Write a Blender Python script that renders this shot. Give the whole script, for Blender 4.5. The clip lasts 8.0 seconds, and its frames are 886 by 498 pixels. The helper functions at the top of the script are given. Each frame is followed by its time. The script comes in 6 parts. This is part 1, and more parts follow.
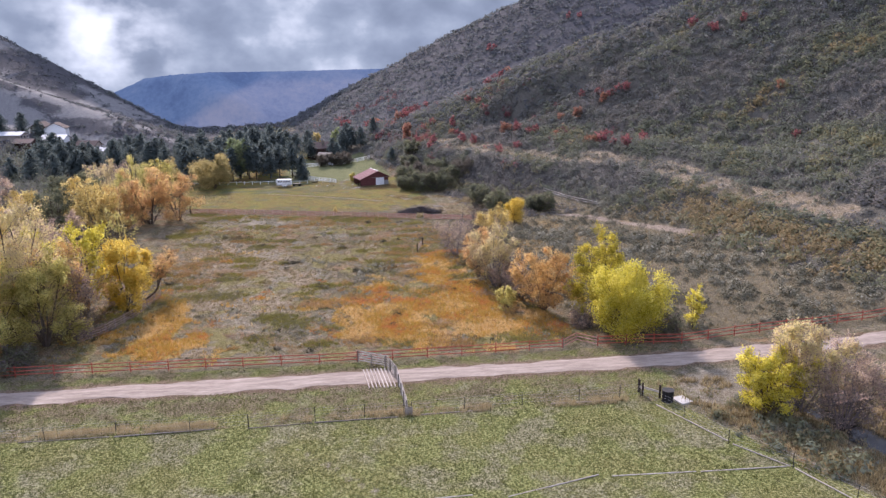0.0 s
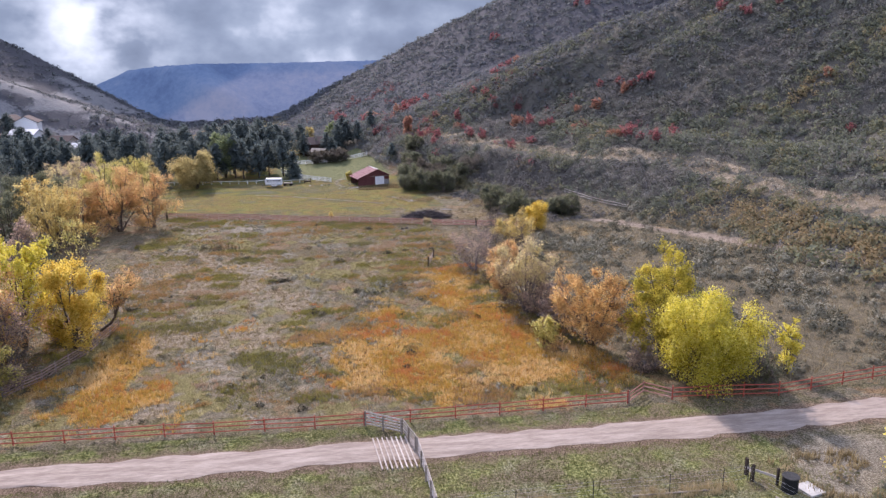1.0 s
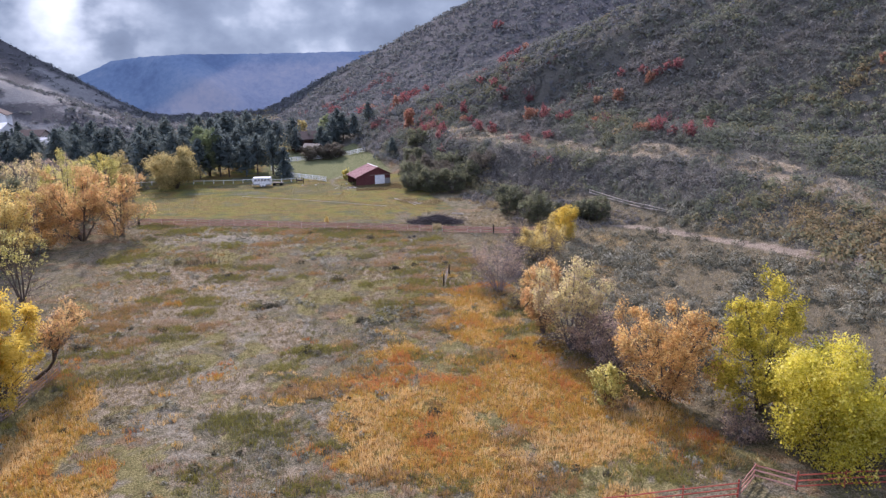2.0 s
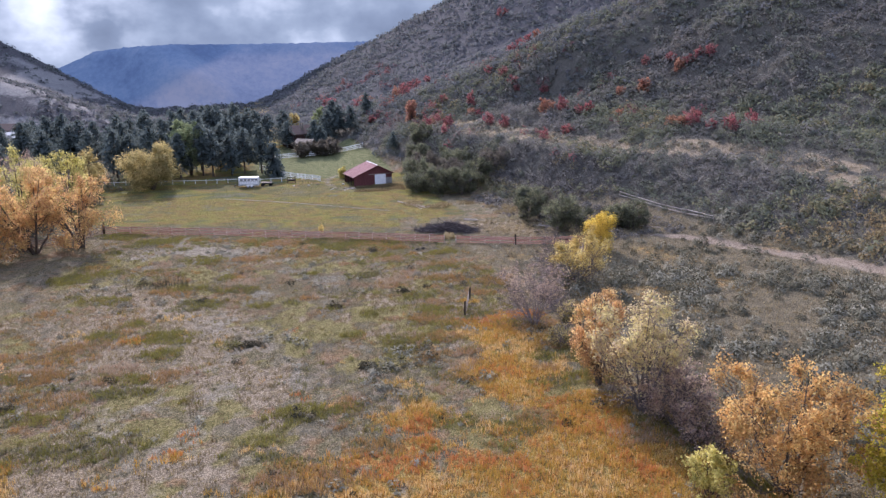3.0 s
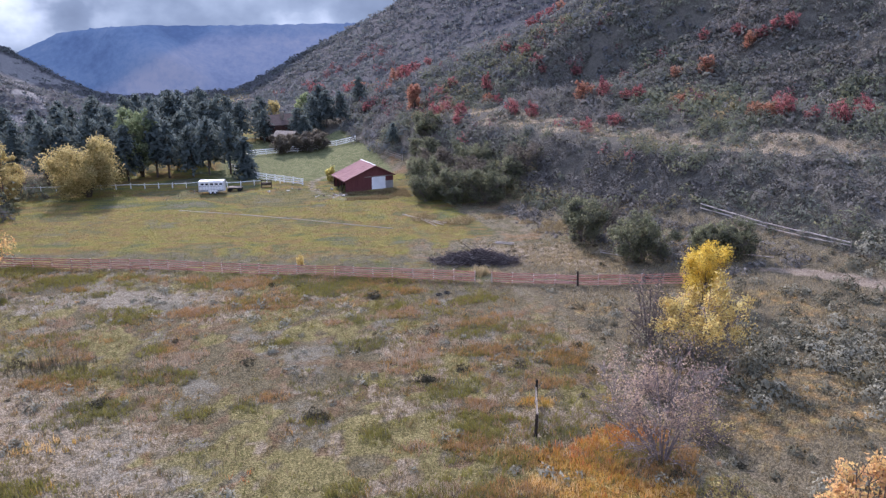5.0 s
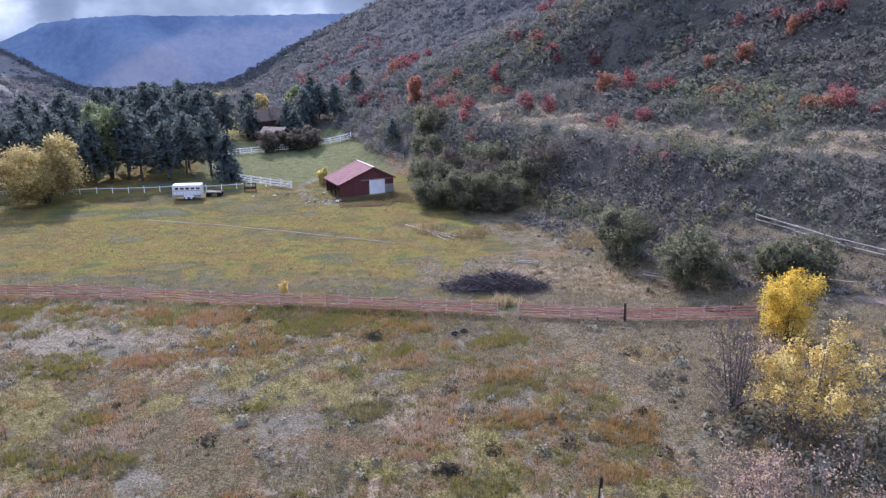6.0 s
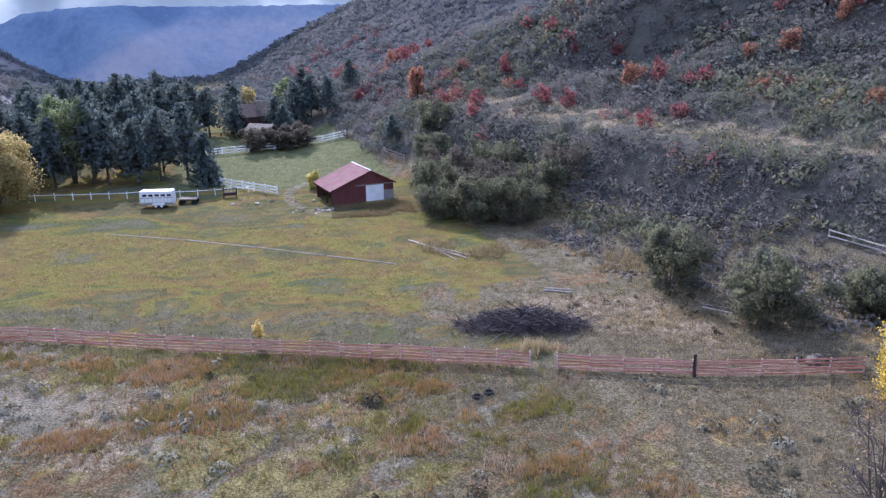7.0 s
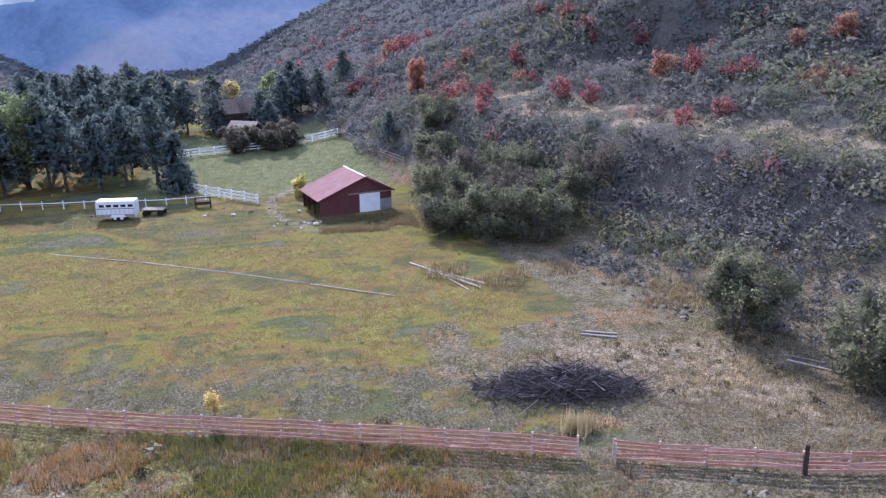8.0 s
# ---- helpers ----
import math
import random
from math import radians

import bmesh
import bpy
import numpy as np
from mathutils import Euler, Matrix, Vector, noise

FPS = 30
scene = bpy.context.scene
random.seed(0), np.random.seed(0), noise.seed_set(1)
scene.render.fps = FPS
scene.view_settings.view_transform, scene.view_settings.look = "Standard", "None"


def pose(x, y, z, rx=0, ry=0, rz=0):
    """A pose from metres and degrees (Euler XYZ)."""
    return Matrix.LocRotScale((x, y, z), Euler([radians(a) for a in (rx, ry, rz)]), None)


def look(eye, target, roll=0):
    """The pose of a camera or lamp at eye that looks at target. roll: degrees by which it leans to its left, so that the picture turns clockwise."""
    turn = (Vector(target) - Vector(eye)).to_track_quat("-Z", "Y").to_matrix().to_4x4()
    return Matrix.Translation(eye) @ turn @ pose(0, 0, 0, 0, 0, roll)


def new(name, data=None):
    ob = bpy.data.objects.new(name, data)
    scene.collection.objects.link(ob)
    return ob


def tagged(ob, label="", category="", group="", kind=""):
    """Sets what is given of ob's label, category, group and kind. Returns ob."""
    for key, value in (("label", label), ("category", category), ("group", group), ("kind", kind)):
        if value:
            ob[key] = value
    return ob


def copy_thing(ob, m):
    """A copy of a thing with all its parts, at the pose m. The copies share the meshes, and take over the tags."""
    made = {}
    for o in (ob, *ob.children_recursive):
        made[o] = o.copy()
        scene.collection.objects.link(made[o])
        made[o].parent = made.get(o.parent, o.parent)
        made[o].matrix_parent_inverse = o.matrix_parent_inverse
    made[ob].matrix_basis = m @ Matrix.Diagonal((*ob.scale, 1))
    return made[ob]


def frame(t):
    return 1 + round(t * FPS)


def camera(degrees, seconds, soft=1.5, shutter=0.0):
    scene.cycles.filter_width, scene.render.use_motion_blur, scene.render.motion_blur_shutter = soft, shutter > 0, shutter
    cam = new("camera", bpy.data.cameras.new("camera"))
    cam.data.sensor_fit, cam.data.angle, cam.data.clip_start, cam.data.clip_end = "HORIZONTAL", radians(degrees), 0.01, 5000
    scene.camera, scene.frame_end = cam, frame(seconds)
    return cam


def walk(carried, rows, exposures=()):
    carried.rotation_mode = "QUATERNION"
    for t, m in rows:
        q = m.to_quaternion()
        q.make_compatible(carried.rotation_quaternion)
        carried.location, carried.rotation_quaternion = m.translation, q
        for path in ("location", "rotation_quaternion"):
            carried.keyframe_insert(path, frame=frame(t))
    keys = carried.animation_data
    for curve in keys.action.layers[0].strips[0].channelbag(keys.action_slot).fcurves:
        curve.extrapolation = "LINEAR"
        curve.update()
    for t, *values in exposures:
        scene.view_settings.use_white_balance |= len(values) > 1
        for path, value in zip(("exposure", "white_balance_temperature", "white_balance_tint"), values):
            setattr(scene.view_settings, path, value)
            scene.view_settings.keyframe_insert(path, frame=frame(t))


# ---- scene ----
cam = camera(62.4, 8.0, soft=1.35)
METRES, EYE, TILT, LEAN, TURN = 142.9, 34.7, 0.0, 0.0, -7.2
ROWS = [
    (0.0, 0.0, 0.0, 0.0, -0.12, -13.6, 0.48),
    (0.5, -0.013, 0.0756, -0.0066, -0.37, -13.81, 0.45),
    (1.0, -0.0261, 0.1502, -0.0129, -0.66, -14.01, 0.45),
    (1.5, -0.0383, 0.2222, -0.0192, -0.93, -14.23, 0.42),
    (3.0, -0.0679, 0.4263, -0.037, -1.61, -14.95, 0.38),
    (3.5, -0.0753, 0.4918, -0.0431, -1.8, -15.16, 0.36),
    (4.0, -0.0817, 0.5544, -0.0487, -1.99, -15.38, 0.33),
    (4.5, -0.0875, 0.6157, -0.0541, -2.18, -15.59, 0.31),
    (6.0, -0.1007, 0.7842, -0.0688, -2.69, -16.25, 0.26),
    (6.5, -0.1037, 0.8371, -0.0735, -2.82, -16.47, 0.26),
    (7.0, -0.106, 0.8892, -0.0784, -2.94, -16.66, 0.25),
    (7.5, -0.1075, 0.9393, -0.0829, -3.06, -16.86, 0.23),
    (8.0, -0.1082, 0.9891, -0.0874, -3.15, -17.05, 0.22),
]
walk(cam, [(t, pose(0, 0, EYE, TILT, LEAN, TURN) @ pose(METRES * x, METRES * y, METRES * z, 90 + pitch, roll, yaw)) for t, x, y, z, yaw, pitch, roll in ROWS],
     exposures=((0.0, 0.55, 5950, 26), (3.5, 0.50, 5600, 25), (6.0, 0.63, 5400, 25), (7.0, 0.60, 5220, 24), (8.0, 0.76, 5280, 24)))

# ---- world and sun: broken cloud, the sun ahead and a little to the left ----
SUN_AZ, SUN_EL = -12.0, 36.0
world = bpy.data.worlds.new("sky")
scene.world = world
world.use_nodes = True
wt = world.node_tree
wt.nodes.clear()
w_out = wt.nodes.new("ShaderNodeOutputWorld")
w_bg = wt.nodes.new("ShaderNodeBackground")
w_sky = wt.nodes.new("ShaderNodeTexSky")
w_sky.sky_type, w_sky.sun_disc = "NISHITA", False
w_sky.sun_elevation, w_sky.sun_rotation = radians(SUN_EL), radians(SUN_AZ)
w_co = wt.nodes.new("ShaderNodeTexCoord")
w_noise = wt.nodes.new("ShaderNodeTexNoise")
w_noise.inputs["Scale"].default_value, w_noise.inputs["Detail"].default_value = 3.0, 6.0
w_ramp = wt.nodes.new("ShaderNodeValToRGB")
w_ramp.color_ramp.elements[0].color, w_ramp.color_ramp.elements[1].color = (3.6, 4.3, 5.6, 1), (8.5, 9.3, 10.8, 1)
w_ramp.color_ramp.elements[0].position, w_ramp.color_ramp.elements[1].position = 0.35, 0.7
w_mix = wt.nodes.new("ShaderNodeMix")
w_mix.data_type = "RGBA"
w_mix.inputs[0].default_value = 0.7
wt.links.new(w_co.outputs["Generated"], w_noise.inputs["Vector"])
wt.links.new(w_noise.outputs["Fac"], w_ramp.inputs["Fac"])
wt.links.new(w_sky.outputs["Color"], w_mix.inputs["A"])
wt.links.new(w_ramp.outputs["Color"], w_mix.inputs["B"])
wt.links.new(w_mix.outputs["Result"], w_bg.inputs["Color"])
w_bg.inputs["Strength"].default_value = 0.122
wt.links.new(w_bg.outputs["Background"], w_out.inputs["Surface"])

sun = new("sun", bpy.data.lights.new("sun", "SUN"))
sun.data.energy, sun.data.angle, sun.data.color = 4.1, radians(1.5), (1.0, 0.89, 0.74)
sun_from = Vector((math.sin(radians(SUN_AZ)) * math.cos(radians(SUN_EL)), math.cos(radians(SUN_AZ)) * math.cos(radians(SUN_EL)), math.sin(radians(SUN_EL))))
sun.matrix_world = look(sun_from * 300, (0, 0, 0))

# ---- materials ----
def node_mat(name):
    m = bpy.data.materials.new(name)
    m.use_nodes = True
    t = m.node_tree
    b = t.nodes["Principled BSDF"]
    b.inputs["Specular IOR Level"].default_value = 0.2
    return m, t, b


def nd(t, kind, **values):
    n = t.nodes.new("ShaderNode" + kind)
    for k, v in values.items():
        n.inputs[k.replace("_", " ")].default_value = v
    return n


def ramp(t, fac, *stops):
    n = t.nodes.new("ShaderNodeValToRGB")
    r = n.color_ramp
    while len(r.elements) < len(stops):
        r.elements.new(0.5)
    for e, (p, c) in zip(r.elements, stops):
        e.position, e.color = p, (*c, 1)
    t.links.new(fac, n.inputs["Fac"])
    return n.outputs["Color"]


def mix(t, fac, a, b, blend="MIX"):
    n = t.nodes.new("ShaderNodeMix")
    n.data_type, n.blend_type = "RGBA", blend
    for socket, v in ((n.inputs[0], fac), (n.inputs["A"], a), (n.inputs["B"], b)):
        if isinstance(v, bpy.types.NodeSocket):
            t.links.new(v, socket)
        elif isinstance(v, (int, float)):
            socket.default_value = v
        else:
            socket.default_value = (*v, 1)
    return n.outputs["Result"]


def calc(t, op, a, b=0.0, clamp=False):
    n = t.nodes.new("ShaderNodeMath")
    n.operation, n.use_clamp = op, clamp
    for socket, v in zip(n.inputs, (a, b)):
        if isinstance(v, bpy.types.NodeSocket):
            t.links.new(v, socket)
        else:
            socket.default_value = v
    return n.outputs[0]


def place(t):
    return t.nodes.new("ShaderNodeNewGeometry").outputs["Position"]


def grain(t, scale, detail=4.0, rough=0.55, vec=None, distort=0.0):
    n = nd(t, "TexNoise", Scale=scale, Detail=detail, Roughness=rough, Distortion=distort)
    t.links.new(vec if vec is not None else place(t), n.inputs["Vector"])
    return n.outputs["Fac"]


def bump(t, b, height, strength=0.5, distance=0.05):
    n = nd(t, "Bump", Strength=strength, Distance=distance)
    t.links.new(height, n.inputs["Height"])
    t.links.new(n.outputs["Normal"], b.inputs["Normal"])


def attr(t, name):
    n = t.nodes.new("ShaderNodeAttribute")
    n.attribute_name = name
    return n.outputs["Fac"]


def leaf_mat(name, cols, spread=0.55, through_light=0.6, tint=False):
    """Foliage: colour by leaf and by clump; light passes through the leaves."""
    m, t, b = node_mat(name)
    isl = t.nodes.new("ShaderNodeNewGeometry").outputs["Random Per Island"]
    n = attr(t, "tint") if tint else grain(t, 0.55, 2.0)
    f = calc(t, "ADD", calc(t, "MULTIPLY", calc(t, "SUBTRACT", isl, 0.5), spread), n)
    k = len(cols) - 1
    lo, hi = (0.0, 1.0) if tint else (0.25, 0.75)
    c = ramp(t, f, *[(lo + (hi - lo) * i / k, col) for i, col in enumerate(cols)])
    t.links.new(c, b.inputs["Base Color"])
    b.inputs["Roughness"].default_value = 0.8
    b.inputs["Specular IOR Level"].default_value = 0.05
    tr = nd(t, "BsdfTranslucent")
    t.links.new(c, tr.inputs["Color"])
    ms = nd(t, "MixShader", Fac=through_light)
    t.links.new(b.outputs[0], ms.inputs[1])
    t.links.new(tr.outputs[0], ms.inputs[2])
    t.links.new(ms.outputs[0], t.nodes["Material Output"].inputs["Surface"])
    return m


def plain_mat(name, c1, c2, scale=4.0, rough=0.8, metal=0.0, bump_s=0.3, bump_d=0.02, stretch=None):
    """Two tones over two sizes of grain, with fine relief."""
    m, t, b = node_mat(name)
    vec = place(t)
    if stretch:
        mp = t.nodes.new("ShaderNodeMapping")
        mp.inputs["Scale"].default_value = stretch
        t.links.new(vec, mp.inputs["Vector"])
        vec = mp.outputs["Vector"]
    n1, n2 = grain(t, scale, 5.0, vec=vec), grain(t, scale * 6, 3.0, vec=vec)
    f = calc(t, "ADD", calc(t, "MULTIPLY", n1, 0.65), calc(t, "MULTIPLY", n2, 0.35))
    rnd = t.nodes.new("ShaderNodeObjectInfo").outputs["Random"]
    f = calc(t, "ADD", f, calc(t, "MULTIPLY", calc(t, "SUBTRACT", rnd, 0.5), 0.18))
    t.links.new(ramp(t, f, (0.32, c1), (0.68, c2)), b.inputs["Base Color"])
    b.inputs["Roughness"].default_value, b.inputs["Metallic"].default_value = rough, metal
    if bump_s:
        bump(t, b, n2, bump_s, bump_d)
    return m


BARK = plain_mat("bark", (0.045, 0.034, 0.028), (0.16, 0.125, 0.10), 3.0, 0.9, bump_s=0.6)
BARK_PALE = plain_mat("pale_bark", (0.10, 0.085, 0.082), (0.25, 0.21, 0.20), 3.0, 0.9, bump_s=0.5)
RED_PIPE = plain_mat("rusty_red_pipe", (0.30, 0.055, 0.04), (0.50, 0.14, 0.085), 2.0, 0.6)
RED_RAIL = plain_mat("faded_red_board", (0.40, 0.15, 0.11), (0.62, 0.37, 0.31), 1.6, 0.85, stretch=(1, 1, 4))
POST_PALE = plain_mat("weathered_pale_wood", (0.38, 0.32, 0.28), (0.62, 0.56, 0.50), 3.0, 0.9)
WOOD_GREY = plain_mat("weathered_grey_wood", (0.16, 0.135, 0.11), (0.42, 0.36, 0.30), 3.0, 0.9, bump_s=0.5)
WOOD_DARK = plain_mat("dark_old_wood", (0.022, 0.017, 0.014), (0.075, 0.055, 0.042), 3.0, 0.9)
WOOD_BROWN = plain_mat("brown_weathered_wood", (0.19, 0.12, 0.09), (0.40, 0.29, 0.235), 3.0, 0.9)
WHITE = plain_mat("white_paint", (0.78, 0.78, 0.76), (0.88, 0.88, 0.86), 2.0, 0.55, bump_s=0.1)
WHITE_METAL = plain_mat("white_sheet_metal", (0.70, 0.71, 0.72), (0.84, 0.85, 0.86), 1.0, 0.35, bump_s=0.05)
STEEL = plain_mat("galvanised_steel", (0.28, 0.29, 0.30), (0.5, 0.5, 0.5), 4.0, 0.45, 0.7, 0.1)
DARK_STEEL = plain_mat("dark_steel", (0.03, 0.03, 0.03), (0.09, 0.085, 0.08), 4.0, 0.5, 0.5, 0.1)
RUBBER = plain_mat("tyre_rubber", (0.012, 0.012, 0.012), (0.03, 0.03, 0.03), 8.0, 0.85)
BARN_RED = plain_mat("dark_red_board_siding", (0.095, 0.03, 0.03), (0.165, 0.062, 0.057), 1.5, 0.8, stretch=(6, 6, 0.6))
ROOF_RED = plain_mat("faded_red_metal_roof", (0.24, 0.11, 0.115), (0.34, 0.175, 0.175), 0.8, 0.75, 0.0, 0.1)
ROOF_PALE = plain_mat("pale_metal_roof", (0.42, 0.44, 0.46), (0.6, 0.61, 0.62), 0.8, 0.4, 0.2, 0.1)
ROOF_BROWN = plain_mat("brown_shingle_roof", (0.06, 0.045, 0.04), (0.15, 0.11, 0.10), 3.0, 0.9)
LOG_WALL = plain_mat("dark_brown_timber_wall", (0.045, 0.026, 0.02), (0.11, 0.065, 0.05), 2.0, 0.8)
ROCK = plain_mat("grey_field_rock", (0.12, 0.10, 0.08), (0.30, 0.26, 0.21), 2.5, 0.9, bump_s=0.8, bump_d=0.05)
PALE_STONE = plain_mat("pale_stone", (0.34, 0.32, 0.29), (0.58, 0.56, 0.52), 2.5, 0.9, bump_s=0.5)
TIN = plain_mat("grey_corrugated_tin", (0.25, 0.25, 0.26), (0.42, 0.41, 0.40), 2.0, 0.5, 0.4, 0.2)
GLASS_DARK = plain_mat("dark_window_glass", (0.012, 0.015, 0.02), (0.03, 0.035, 0.045), 1.0, 0.08, 0.0, 0.0)

LEAF_YELLOW = leaf_mat("bright_yellow_leaves", [(0.54, 0.46, 0.05), (0.82, 0.72, 0.09), (0.90, 0.82, 0.24)])
LEAF_LIME = leaf_mat("yellow_green_leaves", [(0.42, 0.40, 0.13), (0.66, 0.58, 0.18), (0.86, 0.77, 0.32)])
LEAF_ORANGE = leaf_mat("orange_leaves", [(0.52, 0.30, 0.13), (0.74, 0.46, 0.17), (0.82, 0.62, 0.26)])
LEAF_PEACH = leaf_mat("peach_orange_leaves", [(0.60, 0.35, 0.17), (0.80, 0.52, 0.24), (0.86, 0.66, 0.28)])
LEAF_PALE = leaf_mat("pale_yellow_grey_leaves", [(0.56, 0.45, 0.33), (0.76, 0.62, 0.33), (0.86, 0.77, 0.36)])
LEAF_PINK = leaf_mat("pale_pink_grey_leaves", [(0.36, 0.26, 0.22), (0.56, 0.43, 0.36), (0.66, 0.52, 0.34)])
LEAF_GOLD = leaf_mat("golden_leaves", [(0.52, 0.37, 0.13), (0.76, 0.58, 0.19), (0.86, 0.75, 0.34)])
LEAF_AMBER = leaf_mat("amber_yellow_leaves", [(0.60, 0.42, 0.06), (0.82, 0.61, 0.10), (0.90, 0.73, 0.20)])
LEAF_CITRUS = leaf_mat("deep_yellow_green_leaves", [(0.33, 0.30, 0.05), (0.62, 0.52, 0.07), (0.80, 0.67, 0.12)])
LEAF_OLIVE = leaf_mat("olive_willow_leaves", [(0.36, 0.31, 0.13), (0.56, 0.46, 0.20), (0.70, 0.58, 0.28)])
LEAF_GREEN = leaf_mat("dull_green_leaves", [(0.12, 0.126, 0.092), (0.19, 0.205, 0.13), (0.29, 0.30, 0.175)])
# needle green is paler and bluer, with the haze of distance mixed in
LEAF_DARK = leaf_mat("hazed_conifer_needles", [(0.122, 0.155, 0.15), (0.132, 0.165, 0.157), (0.145, 0.174, 0.155)], spread=0.3, through_light=0.4)
LEAF_RED = leaf_mat("red_maple_leaves", [(0.33, 0.105, 0.125), (0.45, 0.155, 0.165), (0.48, 0.24, 0.21)])
LEAF_RUST = leaf_mat("orange_red_maple_leaves", [(0.42, 0.19, 0.14), (0.50, 0.25, 0.165), (0.50, 0.32, 0.20)])
SCRUB = leaf_mat("hill_oak_scrub", [(0.20, 0.188, 0.175), (0.19, 0.19, 0.16), (0.18, 0.20, 0.138), (0.225, 0.222, 0.122), (0.33, 0.245, 0.13)], 0.3, 0.4, True)
SCRUB_GREY = leaf_mat("grey_bare_scrub", [(0.12, 0.113, 0.105), (0.165, 0.156, 0.143), (0.215, 0.203, 0.183)], 0.4, 0.1, True)
SAGE = leaf_mat("grey_sagebrush", [(0.11, 0.105, 0.072), (0.185, 0.176, 0.125), (0.32, 0.305, 0.23)], 0.3, 0.15, True)
GRASS_ORANGE = leaf_mat("orange_dry_grass", [(0.50, 0.20, 0.085), (0.56, 0.29, 0.07), (0.36, 0.27, 0.055), (0.62, 0.37, 0.09), (0.68, 0.50, 0.25)], 0.4, 0.5, True)
GRASS_STRAW = leaf_mat("straw_dry_grass", [(0.18, 0.138, 0.075), (0.33, 0.265, 0.145), (0.48, 0.40, 0.235)], 0.4, 0.5, True)
GRASS_GREEN = leaf_mat("short_green_grass", [(0.07, 0.078, 0.026), (0.15, 0.155, 0.048), (0.32, 0.30, 0.13)], 0.5, 0.5, True)
LEAF_GREY = leaf_mat("grey_brown_scrub_leaves", [(0.12, 0.105, 0.095), (0.19, 0.17, 0.14), (0.26, 0.24, 0.18)])
WEED = leaf_mat("dark_brown_weeds", [(0.05, 0.046, 0.03), (0.09, 0.08, 0.05), (0.16, 0.135, 0.085)], 0.4, 0.2, True)
RED_SCRUB = leaf_mat("dusky_red_scrub", [(0.15, 0.10, 0.10), (0.21, 0.10, 0.105), (0.30, 0.115, 0.11), (0.36, 0.20, 0.14)], 0.3, 0.35, True)
FIELD_GRASS = leaf_mat("mixed_dry_field_grass", [(0.25, 0.23, 0.19), (0.17, 0.165, 0.06), (0.31, 0.28, 0.065), (0.19, 0.16, 0.08), (0.47, 0.285, 0.095), (0.36, 0.235, 0.16), (0.50, 0.415, 0.29)], 0.16, 0.4, True)
# distance haze is put into these grey-violet leaf colours
SCRUB_HAZED = leaf_mat("far_hazed_scrub", [(0.172, 0.165, 0.175), (0.162, 0.17, 0.174), (0.16, 0.176, 0.158), (0.205, 0.16, 0.164)], 0.15, 0.45, True)
WATER = plain_mat("dark_creek_water", (0.012, 0.012, 0.01), (0.03, 0.028, 0.022), 1.5, 0.12, 0.0, 0.3, 0.02)
LEAF_FRESH = leaf_mat("light_green_leaves", [(0.20, 0.25, 0.13), (0.30, 0.36, 0.18), (0.42, 0.46, 0.25)])

# ---- building helpers ----
rng = np.random.default_rng(7)
TABLE = np.random.default_rng(3).random((256, 256))


def vnoise(x, y, size, seed=0):
    """Smooth noise from 0 to 1 over the plan, with cells of the given size."""
    x, y = np.asarray(x, float) / size + seed * 17.3, np.asarray(y, float) / size + seed * 9.1
    i, j = np.floor(x).astype(int), np.floor(y).astype(int)
    fx, fy = x - i, y - j
    fx, fy = fx * fx * (3 - 2 * fx), fy * fy * (3 - 2 * fy)
    a, b = TABLE[i % 256, j % 256], TABLE[(i + 1) % 256, j % 256]
    c, d = TABLE[i % 256, (j + 1) % 256], TABLE[(i + 1) % 256, (j + 1) % 256]
    return (a * (1 - fx) + b * fx) * (1 - fy) + (c * (1 - fx) + d * fx) * fy


def fbm(x, y, size, seed=0, octaves=3):
    total, weight = 0, 0
    for k in range(octaves):
        total, weight = total + vnoise(x, y, size / 2 ** k, seed + k) / 2 ** k, weight + 1 / 2 ** k
    return total / weight


def ramp_up(v, a, b):
    u = np.clip((np.asarray(v, float) - a) / (b - a), 0, 1)
    return u * u * (3 - 2 * u)


def hill_t(x, y):
    """How far up the eastern hillside a place lies, from its toe."""
    v, s = 0.31 * x + 0.95 * y, 0.95 * x - 0.31 * y
    s0 = np.interp(v, [60, 100, 143, 170, 177, 197, 217, 234, 247, 258, 270, 285, 300, 340, 380, 460, 560, 700],
                   [75, 50, 25, 10, 2, -14, -38, -58, -72, -81, -90, -105, -115, -135, -155, -195, -240, -280])
    return s - s0, v


BENCH_T = [-6, 0, 7, 14, 20, 30, 45, 58, 78, 92, 110]
BENCH_H = [0, 0.5, 1.0, 3.4, 3.0, 0.6, -0.8, -4.5, -4.2, -1.0, 0]


